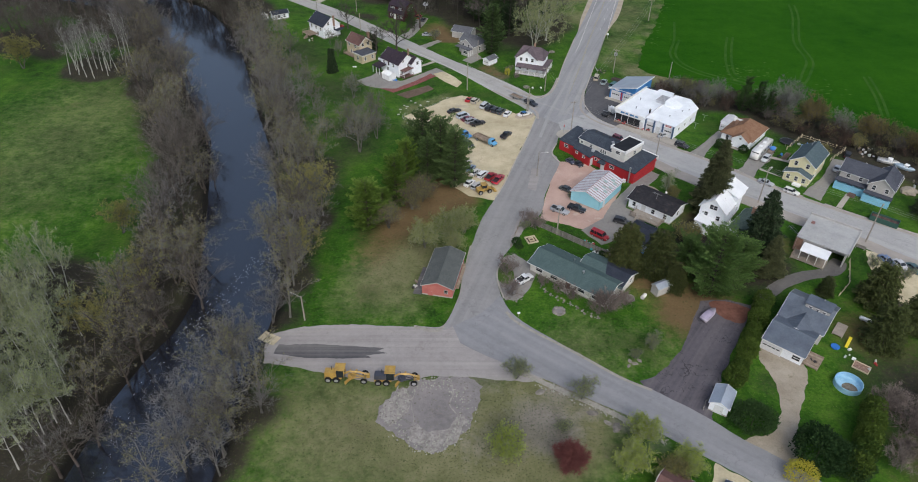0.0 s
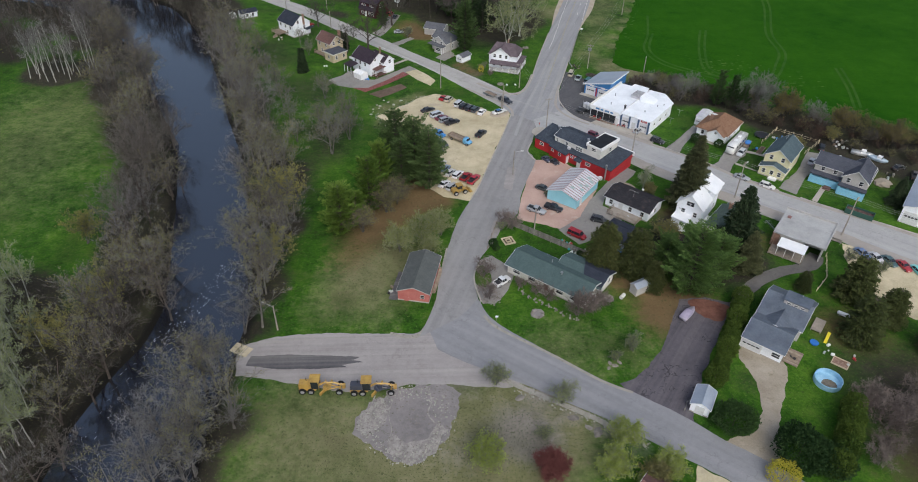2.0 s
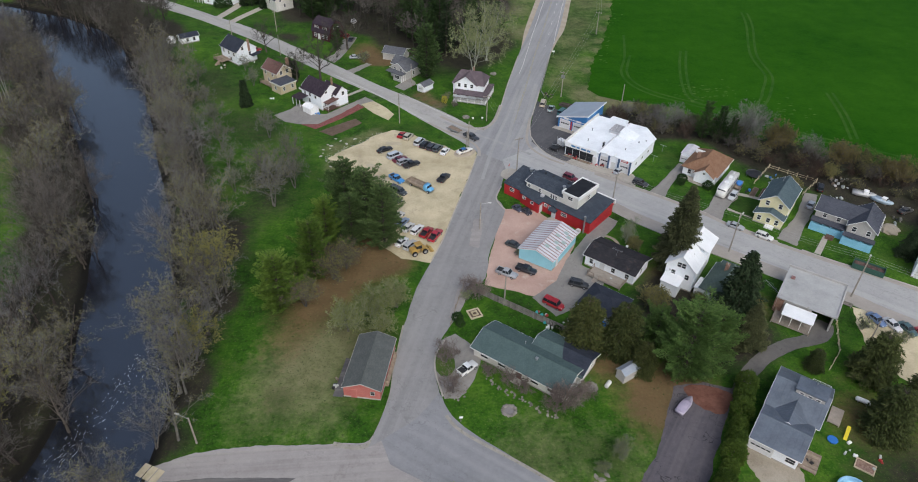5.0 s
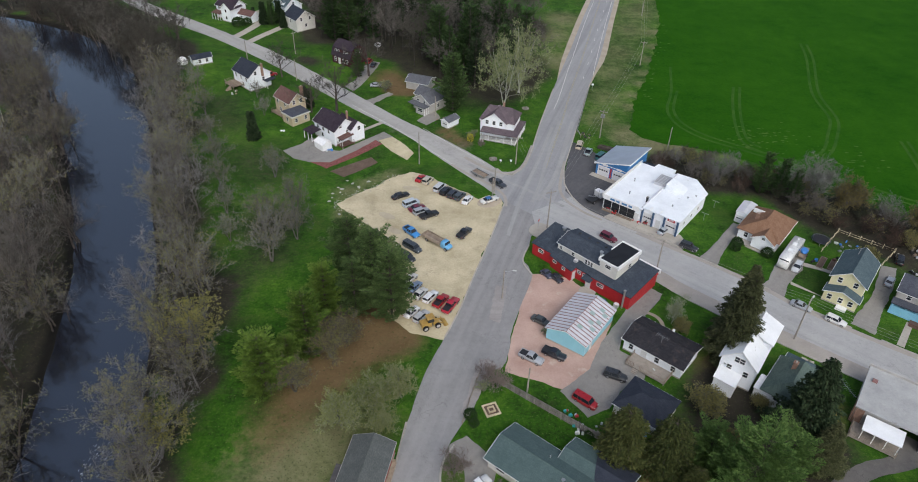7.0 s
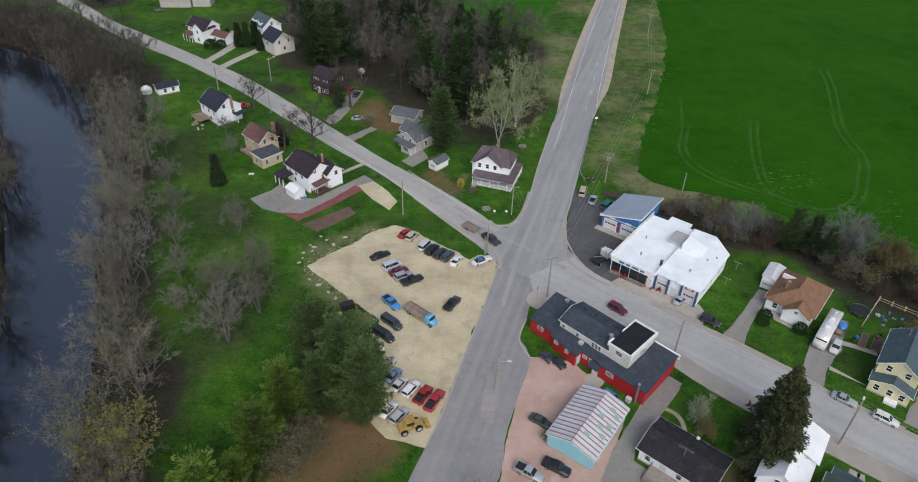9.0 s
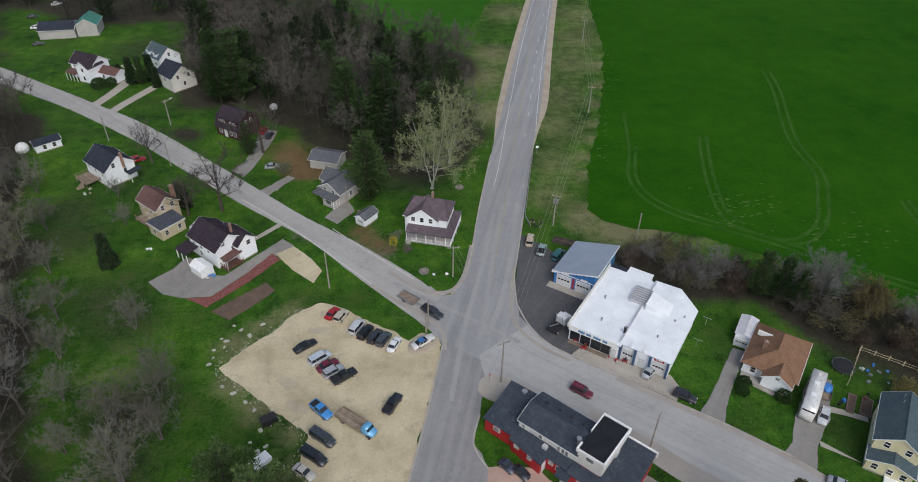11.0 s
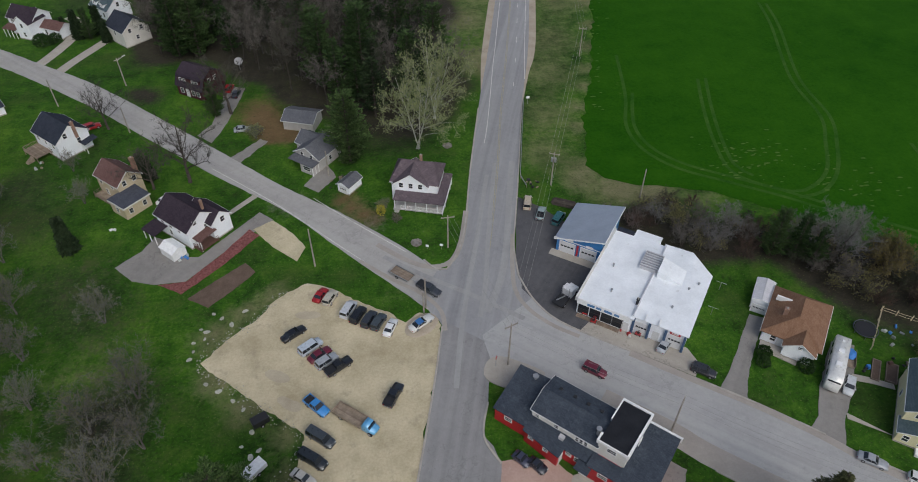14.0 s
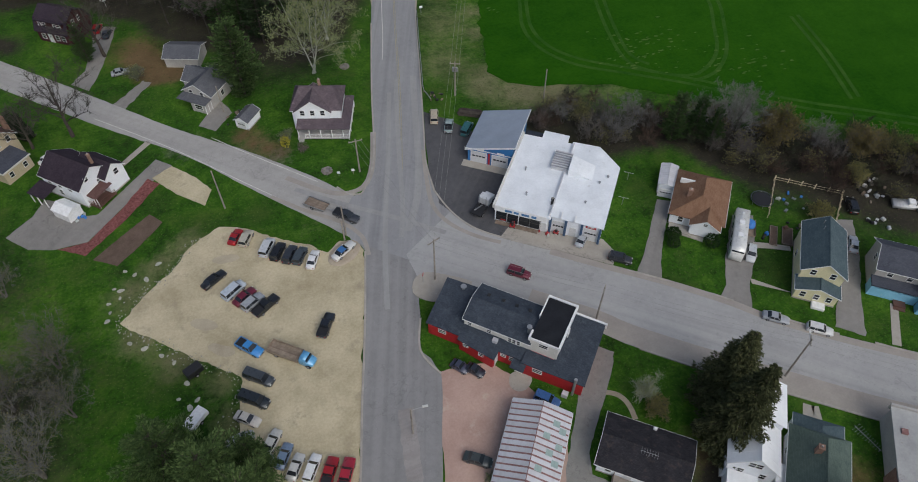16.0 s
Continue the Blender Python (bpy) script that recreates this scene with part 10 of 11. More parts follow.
for x, y, s in ((79.0, 174.3, 1.2), (73.6, 178.2, 1.1), (12.6, 128.2, 1.0), (13.2, 126.6, 0.8), (32.0, 124.8, 0.7), (-74.0, 312.6, 2.0), (-71.0, 314.0, 1.6)):
    tagged(copy_thing(Y2, pose(x, y, 0, 0, 0, x * 13) @ Matrix.Scale(s, 4)), "dark clipped round bush in the lawn", "bush")
Y3 = leafy_shrub("forsythia", 366, 0.9, 0.9, 1.2, BUD_YELLOW, BARK, 420, 0.24, 0.3)
one(Y3, 13.6, 224.6, "yellow blossoming shrub beside the farmhouse", category="bush")

# ---- poles, wires and small things ----


def power_pole(x, y, h, ang=0.0, arm=2.2, light=None, cans=0, label="weathered wooden power pole with a crossarm"):
    t = thing("power_pole", x, y, ang, 0, label, "power pole")
    part("pole", tubes(((0, 0, -0.3), (0, 0, h), 0.17, 0.11), n=9), POLE, t)
    if arm:
        c = part("crossarm", boxes((-arm / 2, arm / 2, -0.07, 0.07, h - 0.55, h - 0.4)), POLE, t)
        for u in (-arm / 2 + 0.1, 0, arm / 2 - 0.1):
            part("insulator", tubes(((u, 0, h - 0.4), (u, 0, h - 0.2), 0.05), n=6), STONE, c)
    for k in range(cans):
        part("transformer", tubes(((0.35 - 0.7 * k, -0.25, h - 2.2), (0.35 - 0.7 * k, -0.25, h - 1.2), 0.24), n=10), STEEL, t)
    if light:
        a = part("lamp_arm", tubes(((0, 0, h * light), (1.9, 0, h * light + 0.5), 0.05), n=6), STEEL, t)
        part("lamp_head", boxes((1.6, 2.4, -0.16, 0.16, h * light + 0.45, h * light + 0.6), bevel=0.05), LAMP_CLEAR, a)
    return t


power_pole(0.0, 211.6, 9.4, 45, 0, label="plain wooden pole at the gravel pad")
power_pole(19.3, 197.8, 7.4, 45, 0, label="plain wooden pole at the lot corner")
power_pole(18.8, 196.8, 5.0, 45, 0, label="short wooden guy pole at the lot corner")
power_pole(25.6, 212.6, 8.2, 0, 2.6, label="wooden power pole on the farmhouse corner")
power_pole(31.0, 183.2, 10.4, 20, 2.4, cans=0, label="tall wooden power pole at the tavern corner")
power_pole(50.6, 228.4, 8.6, -25, 2.2, cans=2, label="wooden power pole with two transformers")
power_pole(73.6, 282.9, 8.6, -20, 2.2)
power_pole(85.4, 335.8, 8.8, -18, 2.2)
power_pole(106, 398, 8.8, -18, 2.2)
power_pole(68.1, 221.2, 7.4, 0, 0, label="plain wooden pole at the field edge")
power_pole(52.3, 166.4, 9.6, 50, 1.8, light=None, label="wooden power pole beside the tavern")
power_pole(74.9, 148.2, 10.4, 50, 1.8, light=0.86, label="wooden power pole with a street lamp on the main street")
power_pole(95.0, 132.4, 10.6, 50, 1.8, light=0.86, label="wooden power pole with a street lamp on the main street")
power_pole(19.4, 158.4, 7.4, -8, 0, light=0.95, label="wooden pole with a street lamp in the south road")
power_pole(-31.0, 101.0, 6.4, 160, 0, light=0.95, label="pale wooden lamp pole by the river flat")
power_pole(-47.2, 286.2, 7.9, 45, 1.6, light=0.9)
power_pole(-62.0, 278.6, 7.4, 45, 0, label="plain wooden pole beside the street")
power_pole(-42.4, 263.6, 7.0, 45, 0, label="plain wooden pole beside the street")
power_pole(3.4, 239.4, 6.6, 45, 0, label="dark wooden pole at the grey cottage")
power_pole(22.6, 134.0, 6.0, 45, 0, label="plain wooden pole at the fence")
power_pole(91.5, 119.0, 6.0, 0, 0, label="leaning pale pole beside the shop building")


def wire(a, b, sag, n=10):
    a, b = Vector(a), Vector(b)
    bm = bmesh.new()
    prev = a
    for k in range(1, n + 1):
        t = k / n
        p = a.lerp(b, t) - Vector((0, 0, sag * 4 * t * (1 - t)))
        tube(bm, prev, p, 0.018, n=4, caps=False)
        prev = p
    bmesh.ops.remove_doubles(bm, verts=bm.verts, dist=0.02)
    single("power_line", bm, WIRE, "thin sagging overhead power line", "power line", "power lines", "")


LINES = [((50.6, 228.4, 8.3), (73.6, 282.9, 8.3)), ((73.6, 282.9, 8.3), (85.4, 335.8, 8.5)), ((85.4, 335.8, 8.5), (106, 398, 8.5)), ((31, 183.2, 10.1), (50.6, 228.4, 8.3)), ((31, 183.2, 10.1), (52.3, 166.4, 9.3)), ((52.3, 166.4, 9.3), (74.9, 148.2, 10.1)), ((74.9, 148.2, 10.1), (95, 132.4, 10.3)), ((95, 132.4, 10.3), (150, 90, 10.3)), ((31, 183.2, 10.1), (25.6, 212.6, 7.9))]
for a, b in LINES:
    d = (Vector(b) - Vector(a)).normalized()
    s = Vector((d.y, -d.x, 0))
    for o in (-0.9, 0.0, 0.9):
        wire(Vector(a) + s * o, Vector(b) + s * o, 0.7)


def fence(pts, h, board, gap, mat, label, post=2.2):
    """A board fence: posts, rails and boards."""
    t = new("fence")
    tagged(t, label, "fence")
    bb = bmesh.new()
    box(bb, -board / 2, board / 2, -0.02, 0.02, 0.06, h)
    me = bpy.data.meshes.new("board")
    bb.to_mesh(me)
    bb.free()
    me.materials.append(mat)
    for a, b in zip(pts, pts[1:]):
        a, b = Vector((*a, 0)), Vector((*b, 0))
        d = b - a
        ang = math.degrees(math.atan2(d.y, d.x))
        side_ = Vector((d.y, -d.x, 0)).normalized() * 0.06
        for z in (0.35, h - 0.3):
            part("rail", tubes((a + side_ + Vector((0, 0, z)), b + side_ + Vector((0, 0, z)), 0.045), n=4), mat, t)
        n = max(1, int(d.length / post))
        for k in range(n + 1):
            p = a + d * k / n + side_ * 2
            part("post", boxes((p.x - 0.06, p.x + 0.06, p.y - 0.06, p.y + 0.06, -0.1, h + 0.06)), mat, t)
        if gap:
            n = int(d.length / (board + gap))
            for k in range(n):
                p = a + d * (k + 0.5) / n
                piece("board", me, t, pose(p.x, p.y, 0, 0, 0, ang))
    return t


fence([(16.6, 136.6), (20.5, 133.6), (31.5, 125.4), (36.2, 122.2)], 1.7, 0.3, 0.03, FENCE, "weathered grey board fence behind the ranch house")
fence([(14.6, 138.4), (12.6, 131.6), (11.4, 126.8)], 0.9, 0.1, 0.0, LOGWOOD, "low wooden rail along the road")
fence([(102.0, 170.4), (108.6, 176.4), (99.2, 183.8), (92.2, 176.2)], 1.2, 0.1, 0.0, PALEFENCE, "pale rail fence round the yellow house's yard")
fence([(87.8, 124.4), (84.4, 116.6), (80.6, 112.6)], 1.1, 0.1, 0.0, PALEFENCE, "pale rail fence beside the shop building")
fence([(48.6, 86.4), (44.4, 82.6), (43.6, 81.0)], 0.8, 0.1, 0.0, FENCE, "short white rail fence at the drive mouth")
# guard rail of the highway
t = tagged(new("guard_rail"), "low steel guard rail along the highway bank", "guard rail")
gl = smooth_line([(52.6, 262), (50.2, 253), (46.4, 238.6), (44.7, 231.8), (45.2, 228.4)], 2)
part("rail", strip(bmesh.new(), gl, 0.12, 0.75, 0.3), STEEL, t)
for p in gl:
    part("post", boxes((p.x - 0.07, p.x + 0.07, p.y - 0.07, p.y + 0.07, -0.1, 0.7)), LOGWOOD, t)


def rock_mesh(seed, mat):
    rnd = random.Random(seed)
    bm = bmesh.new()
    bmesh.ops.create_icosphere(bm, subdivisions=2, radius=1.0)
    for v in bm.verts:
        v.co *= 1 + 0.35 * noise.noise(v.co * 1.3 + Vector((seed, 0, 0)))
        v.co.z *= 0.6
    me = bpy.data.meshes.new("stone")
    bm.to_mesh(me)
    bm.free()
    me.materials.append(mat)
    return me


ROCKS = [rock_mesh(k, STONE) for k in range(3)]
RUBBLE = [rock_mesh(k + 7, ROCK) for k in range(3)]
for k, (x, y) in enumerate(((-19.6, 199.1), (-16.3, 201.1), (-14.5, 199.4), (-20.6, 196.3), (-20.9, 192.8), (-18.8, 196.9), (-17.7, 187.3), (-15.6, 185.6), (-11.5, 181.5), (-10.0, 177.3), (-11.4, 175.0), (-8.8, 174.0), (-10.0, 173.0), (-17.8, 202.4), (-12.4, 202.2), (-20.4, 194.4), (-13.2, 183.4), (-18.6, 198.4))):
    o = new("boulder", ROCKS[k % 3])
    s = 0.24 + 0.2 * ((k * 37) % 5) / 5
    o.matrix_basis = pose(x, y, 0.03, 0, 0, k * 53) @ Matrix.Diagonal((s * 1.5, s, s * 0.45, 1))
    tagged(o, "pale flat field stone in the grass beside the lot", "stone", "stones along the lot")


def ring(x, y, r, n, label, name="fire_ring"):
    t = thing(name, x, y, 0, 0, label, "stone ring")
    for k in range(n):
        a = 6.28318 * k / n
        piece("stone", RUBBLE[k % 3], t, pose(r * math.cos(a), r * math.sin(a), 0.1, 0, 0, k * 47) @ Matrix.Scale(0.3 + 0.05 * (k % 3), 4))
    part("ash_bed", tubes(((0, 0, -0.1), (0, 0, 0.05), r - 0.1), n=20), BROKEN, t)


ring(20.4, 105.6, 1.1, 14, "round stone fire ring in the lawn")
ring(30.8, 246.4, 0.8, 11, "small round stone ring behind the farmhouse")
ring(35.6, 110.2, 0.9, 12, "small stone bed at the ranch house", "stone_bed")
ring(19.7, 214.9, 0.8, 11, "small round stone bed on the farmhouse corner", "stone_bed")
# stone edging beds round the ranch house
t = tagged(new("stone_edging"), "rough grey stone edging round the ranch house beds", "stone edging")
for k, p in enumerate(smooth_line([(17.4, 113.4), (19.4, 110.4), (22.4, 108.4), (25.4, 105.8), (28.4, 103.8)], 0.3) + smooth_line([(9.4, 109.8), (11.6, 108.6), (13.2, 110.4), (12.6, 112.6)], 0.3)):
    piece("stone", RUBBLE[k % 3], t, pose(p.x + 0.4 * math.sin(k * 5.1), p.y + 0.4 * math.cos(k * 3.3), 0.05, 0, 0, k * 61) @ Matrix.Scale(0.13 + 0.045 * (k % 4), 4))
# broken slabs along the bend
for k, (x, y, s) in enumerate(((23.9, 79.6, 0.9), (27.6, 76.6, 1.0), (26.2, 77.6, 0.7), (15.0, 84.0, 0.9), (32.6, 92.2, 0.5), (33.4, 91.6, 0.6), (32.2, 91.0, 0.45), (34.4, 92.4, 0.5))):
    o = new("boulder", RUBBLE[k % 3])
    o.matrix_basis = pose(x, y, 0.1, 0, 0, k * 71) @ Matrix.Diagonal((s * 1.1, s * 0.7, s * 0.3, 1))
    tagged(o, "weathered grey stone slab beside the road", "stone", "roadside slabs")
# loose rubble on the broken patch and along the bend
_q = random.Random(77)
spots = []
for k in range(420):
    a = _q.uniform(0, 6.283)
    spots.append((-4.6 + math.cos(a) * _q.uniform(4.6, 8.4), 78.6 + math.sin(a) * _q.uniform(5.2, 8.6), _q.uniform(0.06, 0.22)))
for p in smooth_line([(13.6, 87.2), (20, 83.8), (25, 80.8), (30.5, 77.8), (35.4, 74.2)], 0.3):
    for j in range(3):
        spots.append((p.x + _q.gauss(0, 0.5), p.y + _q.gauss(0, 0.5), _q.uniform(0.07, 0.24)))
for ln in ([(-15.9, 195.4), (-19.1, 191.8), (-14, 186.3), (-8.7, 181.3), (-2.6, 175.4), (-3.6, 170), (-5.2, 162)], [(-15.9, 195.4), (-10.4, 199.8), (-5, 205.8)]):
    for p in smooth_line(ln, 0.35):
        for j in range(2):
            spots.append((p.x + _q.gauss(-0.3, 0.6), p.y + _q.gauss(0, 0.6), _q.uniform(0.05, 0.17)))
S = Soup()
for x, y, r in spots:
    b0 = len(S.v)
    a = _q.uniform(0, 6.283)
    S.v += [Vector((x + r * math.cos(a + i * 1.257) * _q.uniform(0.6, 1.2), y + r * math.sin(a + i * 1.257) * _q.uniform(0.6, 1.2), 0.0)) for i in range(5)]
    S.v += [Vector((x + 0.5 * r * math.cos(a + i * 1.257), y + 0.5 * r * math.sin(a + i * 1.257), 0.05 + r * _q.uniform(0.5, 0.9))) for i in range(5)]
    S.f += [(b0 + i, b0 + (i + 1) % 5, b0 + 5 + (i + 1) % 5, b0 + 5 + i) for i in range(5)] + [tuple(b0 + 5 + i for i in range(5))]
tagged(new("rubble", S.mesh("rubble", STONE)), "loose pale rubble on broken asphalt and along gravel edges", "rubble", kind="stuff")
# square planter frame
t = thing("planter", 16.2, 129.8, 20, 0, "square raised bed framed with pale timbers", "planter")
part("timber", boxes((-1.3, 1.3, -1.3, -1.05, 0, 0.3), (-1.3, 1.3, 1.05, 1.3, 0, 0.3), (-1.3, -1.05, -1.05, 1.05, 0, 0.3), (1.05, 1.3, -1.05, 1.05, 0, 0.3)), PALEFENCE, t)
part("timber", boxes((-0.6, 0.6, -0.6, -0.4, 0, 0.4), (-0.6, 0.6, 0.4, 0.6, 0, 0.4), (-0.6, -0.4, -0.4, 0.4, 0, 0.4), (0.4, 0.6, -0.4, 0.4, 0, 0.4)), PALEFENCE, t)
part("soil", boxes((-1.05, 1.05, -1.05, 1.05, -0.1, 0.1)), SOIL, t)
# wooden platform at the river end of the turning area
t = thing("board_pile", -36.8, 95.6, 65, 0.05, "pale plywood sheets lying at the river edge", "boards")
for k in range(3):
    part("board", boxes((-1.2, 1.2, -1.9 + k * 1.3, -0.75 + k * 1.3, 0.04 * k, 0.04 * k + 0.05)), PALEFENCE, t)
# above-ground pool
t = thing("swimming_pool", 71.6, 87.6, -38, 0, "round blue above-ground pool, half empty and littered", "pool")
bm = bmesh.new()
n = 32
rings = []
for r_, z_ in ((2.45, 0.0), (2.45, 1.1), (2.32, 1.12), (2.3, 0.12)):
    rings.append([bm.verts.new((r_ * math.cos(6.28318 * k / n), r_ * math.sin(6.28318 * k / n), z_)) for k in range(n)])
for a, b in zip(rings, rings[1:]):
    for k in range(n):
        bm.faces.new((a[k], a[(k + 1) % n], b[(k + 1) % n], b[k]))
bm.faces.new(rings[-1])
bmesh.ops.recalc_face_normals(bm, faces=bm.faces)
part("pool_wall", bm, surf("blue pool liner", (0.2, 0.42, 0.6), (0.42, 0.66, 0.8), 0.4, 0.8, 5.0, 0.1, dirt=(0.16, 0.24, 0.34)), t)
part("sludge", tubes(((0.5, -0.6, 0.1), (0.5, -0.6, 0.2), 1.35), n=24), surf("murky pool sludge", (0.08, 0.07, 0.05), (0.26, 0.22, 0.16), 0.4, 1.2, 5.0, 0.3, dirt=(0.4, 0.45, 0.48)), t)
t = thing("sandbox", 76.2, 92.2, -40, 0, "timber-framed sandbox full of leaves", "sandbox")
part("frame", boxes((-1.5, 1.5, -1.1, -0.95, 0, 0.25), (-1.5, 1.5, 0.95, 1.1, 0, 0.25), (-1.5, -1.35, -0.95, 0.95, 0, 0.25), (1.35, 1.5, -0.95, 0.95, 0, 0.25)), PALEFENCE, t)
part("leaf_fill", boxes((-1.35, 1.35, -0.95, 0.95, -0.1, 0.12)), surf("dry leaves", (0.14, 0.08, 0.06), (0.36, 0.25, 0.2), 0.9, 3, 9, 0.8), t)
t = thing("slide", 76.3, 98.4, 52, 0, "yellow plastic slide in the yard", "slide")
bm = bmesh.new()
prism(bm, [(-1.3, -0.28), (1.3, -0.28), (1.3, 0.28), (-1.3, 0.28)], lambda x, y: 0.05 + 0.3 * (x + 1.3) , lambda x, y: 0.15 + 0.3 * (x + 1.3))
part("chute", bm, gloss("yellow plastic", (0.7, 0.58, 0.03), 0.4), t)
for s in (-0.25, 0.25):
    part("leg", tubes(((1.2, s, 0), (1.2, s, 0.8), 0.04)), STEEL, t)
t = thing("paddling_pool", 73.4, 97.4, 0, 0, "deep blue plastic paddling pool", "toy")
part("shell", tubes(((0, 0, 0), (0, 0, 0.3), 0.75, 0.85), n=20), gloss("blue plastic", (0.03, 0.16, 0.5), 0.4), t)
t = thing("gas_tank", 82.6, 104.9, -38, 0, "white propane tank lying on feet", "gas tank")
bm = tubes(((-1.1, 0, 0.6), (1.1, 0, 0.6), 0.42), n=14)
tube(bm, (1.1, 0, 0.6), (1.3, 0, 0.6), 0.42, 0.2, n=14)
tube(bm, (-1.3, 0, 0.6), (-1.1, 0, 0.6), 0.2, 0.42, n=14)
part("vessel", bm, TRIM, t)
for x in (-0.8, 0.6):
    part("foot", boxes((x, x + 0.2, -0.3, 0.3, 0, 0.25)), STEEL, t)
t = thing("gas_tank", 38.6, 110.4, 50, 0, "pale propane tank beside the ranch house", "gas tank")
part("vessel", tubes(((-0.7, 0, 0.55), (0.7, 0, 0.55), 0.4), n=14), CREAM, t)
for x in (-0.5, 0.35):
    part("foot", boxes((x, x + 0.15, -0.3, 0.3, 0, 0.25)), STEEL, t)
t = thing("storage_tank", -83.0, 275.2, 0, 0, "white rounded tank beside the small shed", "tank")
bm = bmesh.new()
bmesh.ops.create_uvsphere(bm, u_segments=16, v_segments=8, radius=1.7)
for v in bm.verts:
    v.co.z = max(v.co.z + 0.7, 0)
part("dome", bm, TRIM, t)
t = thing("satellite_dish", -18.6, 290.0, 0, 0, "large pale mesh satellite dish on a post", "satellite dish")
bm = bmesh.new()
bmesh.ops.create_uvsphere(bm, u_segments=16, v_segments=10, radius=1.15)
for v in list(bm.verts):
    v.co.z = -abs(v.co.z) * 0.3
bmesh.ops.rotate(bm, verts=bm.verts, cent=(0, 0, 0), matrix=Matrix.Rotation(0.6, 3, "X"))
bmesh.ops.translate(bm, verts=bm.verts, vec=(0, 0, 2.6))
part("reflector", bm, GALV, t)
part("mast", tubes(((0, 0, 0), (0, 0, 2.4), 0.08)), STEEL, t)
t = thing("antenna_mast", 79.6, 135.9, -78, 0.15, "toppled pale lattice antenna lying in the lawn", "antenna")
part("boom", tubes(((-2.2, 0, 0.1), (2.2, 0, 0.1), 0.05), n=6), STEEL, t)
for k in range(11):
    part("element", tubes(((-2.0 + 0.4 * k, -0.9 + 0.04 * k, 0.12), (-2.0 + 0.4 * k, 0.9 - 0.04 * k, 0.12), 0.022), n=4), STEEL, t)
# trampoline
t = thing("trampoline", 93.4, 180.0, 0, 0, "round black trampoline behind the bungalow", "trampoline")
part("mat", tubes(((0, 0, 0.82), (0, 0, 0.85), 1.75), n=24), BLACK, t)
bm = bmesh.new()
for k in range(24):
    a, b = 6.28318 * k / 24, 6.28318 * (k + 1) / 24
    tube(bm, (2 * math.cos(a), 2 * math.sin(a), 0.85), (2 * math.cos(b), 2 * math.sin(b), 0.85), 0.09, n=5)
part("rim", bm, MACHBLUE, t)
for k in range(6):
    a = 6.28318 * k / 6
    part("leg", tubes(((1.9 * math.cos(a), 1.9 * math.sin(a), 0), (1.95 * math.cos(a), 1.95 * math.sin(a), 0.85), 0.04), n=5), STEEL, t)
# skip at the kerb
t = thing("skip_container", 103.0, 140.6, -38, 0.08, "long dark green open skip full of junk", "skip")
bm = bmesh.new()
for a in ((-3.2, 3.2, -1.1, 1.1, 0.1, 0.2), (-3.2, 3.2, -1.15, -1.05, 0.1, 1.4), (-3.2, 3.2, 1.05, 1.15, 0.1, 1.4), (-3.2, -3.1, -1.05, 1.05, 0.1, 1.4), (3.1, 3.2, -1.05, 1.05, 0.1, 1.4)):
    box(bm, *a)
for k in range(9):
    for s in (-1.19, 1.15):
        box(bm, -3.0 + k * 0.75, -2.9 + k * 0.75, s, s + 0.04, 0.1, 1.4)
part("tub", bm, gloss("dark green steel", (0.03, 0.09, 0.07), 0.5), t)
part("junk", boxes((-3.0, 3.0, -1.0, 1.0, 0.2, 0.95)), surf("mixed junk", (0.05, 0.03, 0.03), (0.2, 0.13, 0.11), 0.8, 1.5, 6.0, 1.0, dist=0.3), t)
t = thing("cargo_trailer", -8.7, 178.6, 26, 0, "small black box trailer in the grass", "trailer")
part("box_body", boxes((-1.3, 1.3, -0.75, 0.75, 0.4, 1.5), bevel=0.06), BLACK, t)
for s in (-1, 1):
    wheel(t, 0, s * 0.8, 0.3, 0.2)
t = thing("cargo_trailer", -9.2, 170.6, 42, 0, "white plastic-topped trailer under the pines", "trailer")
part("box_body", boxes((-1.7, 1.7, -0.9, 0.9, 0.35, 1.3), bevel=0.08), TRIM, t)
for s in (-1, 1):
    wheel(t, 0, s * 0.95, 0.3, 0.2)
# scatter of yard things
_y = random.Random(5)


def clutter(x, y, spread, n, colours, label, group):
    for k in range(n):
        px, py = x + _y.uniform(-spread, spread), y + _y.uniform(-spread, spread)
        w, d, hh = _y.uniform(0.25, 0.8), _y.uniform(0.25, 0.6), _y.uniform(0.2, 0.7)
        bm = boxes((-w / 2, w / 2, -d / 2, d / 2, 0, hh * 0.8), (-w / 2 + 0.06, w / 2 - 0.06, -d / 2 + 0.06, d / 2 - 0.06, hh * 0.8, hh), bevel=0.03)
        o = single("crate", bm, colours[k % len(colours)], label, "crate", group)
        o.matrix_basis = pose(px, py, 0.02, 0, 0, _y.uniform(0, 180))


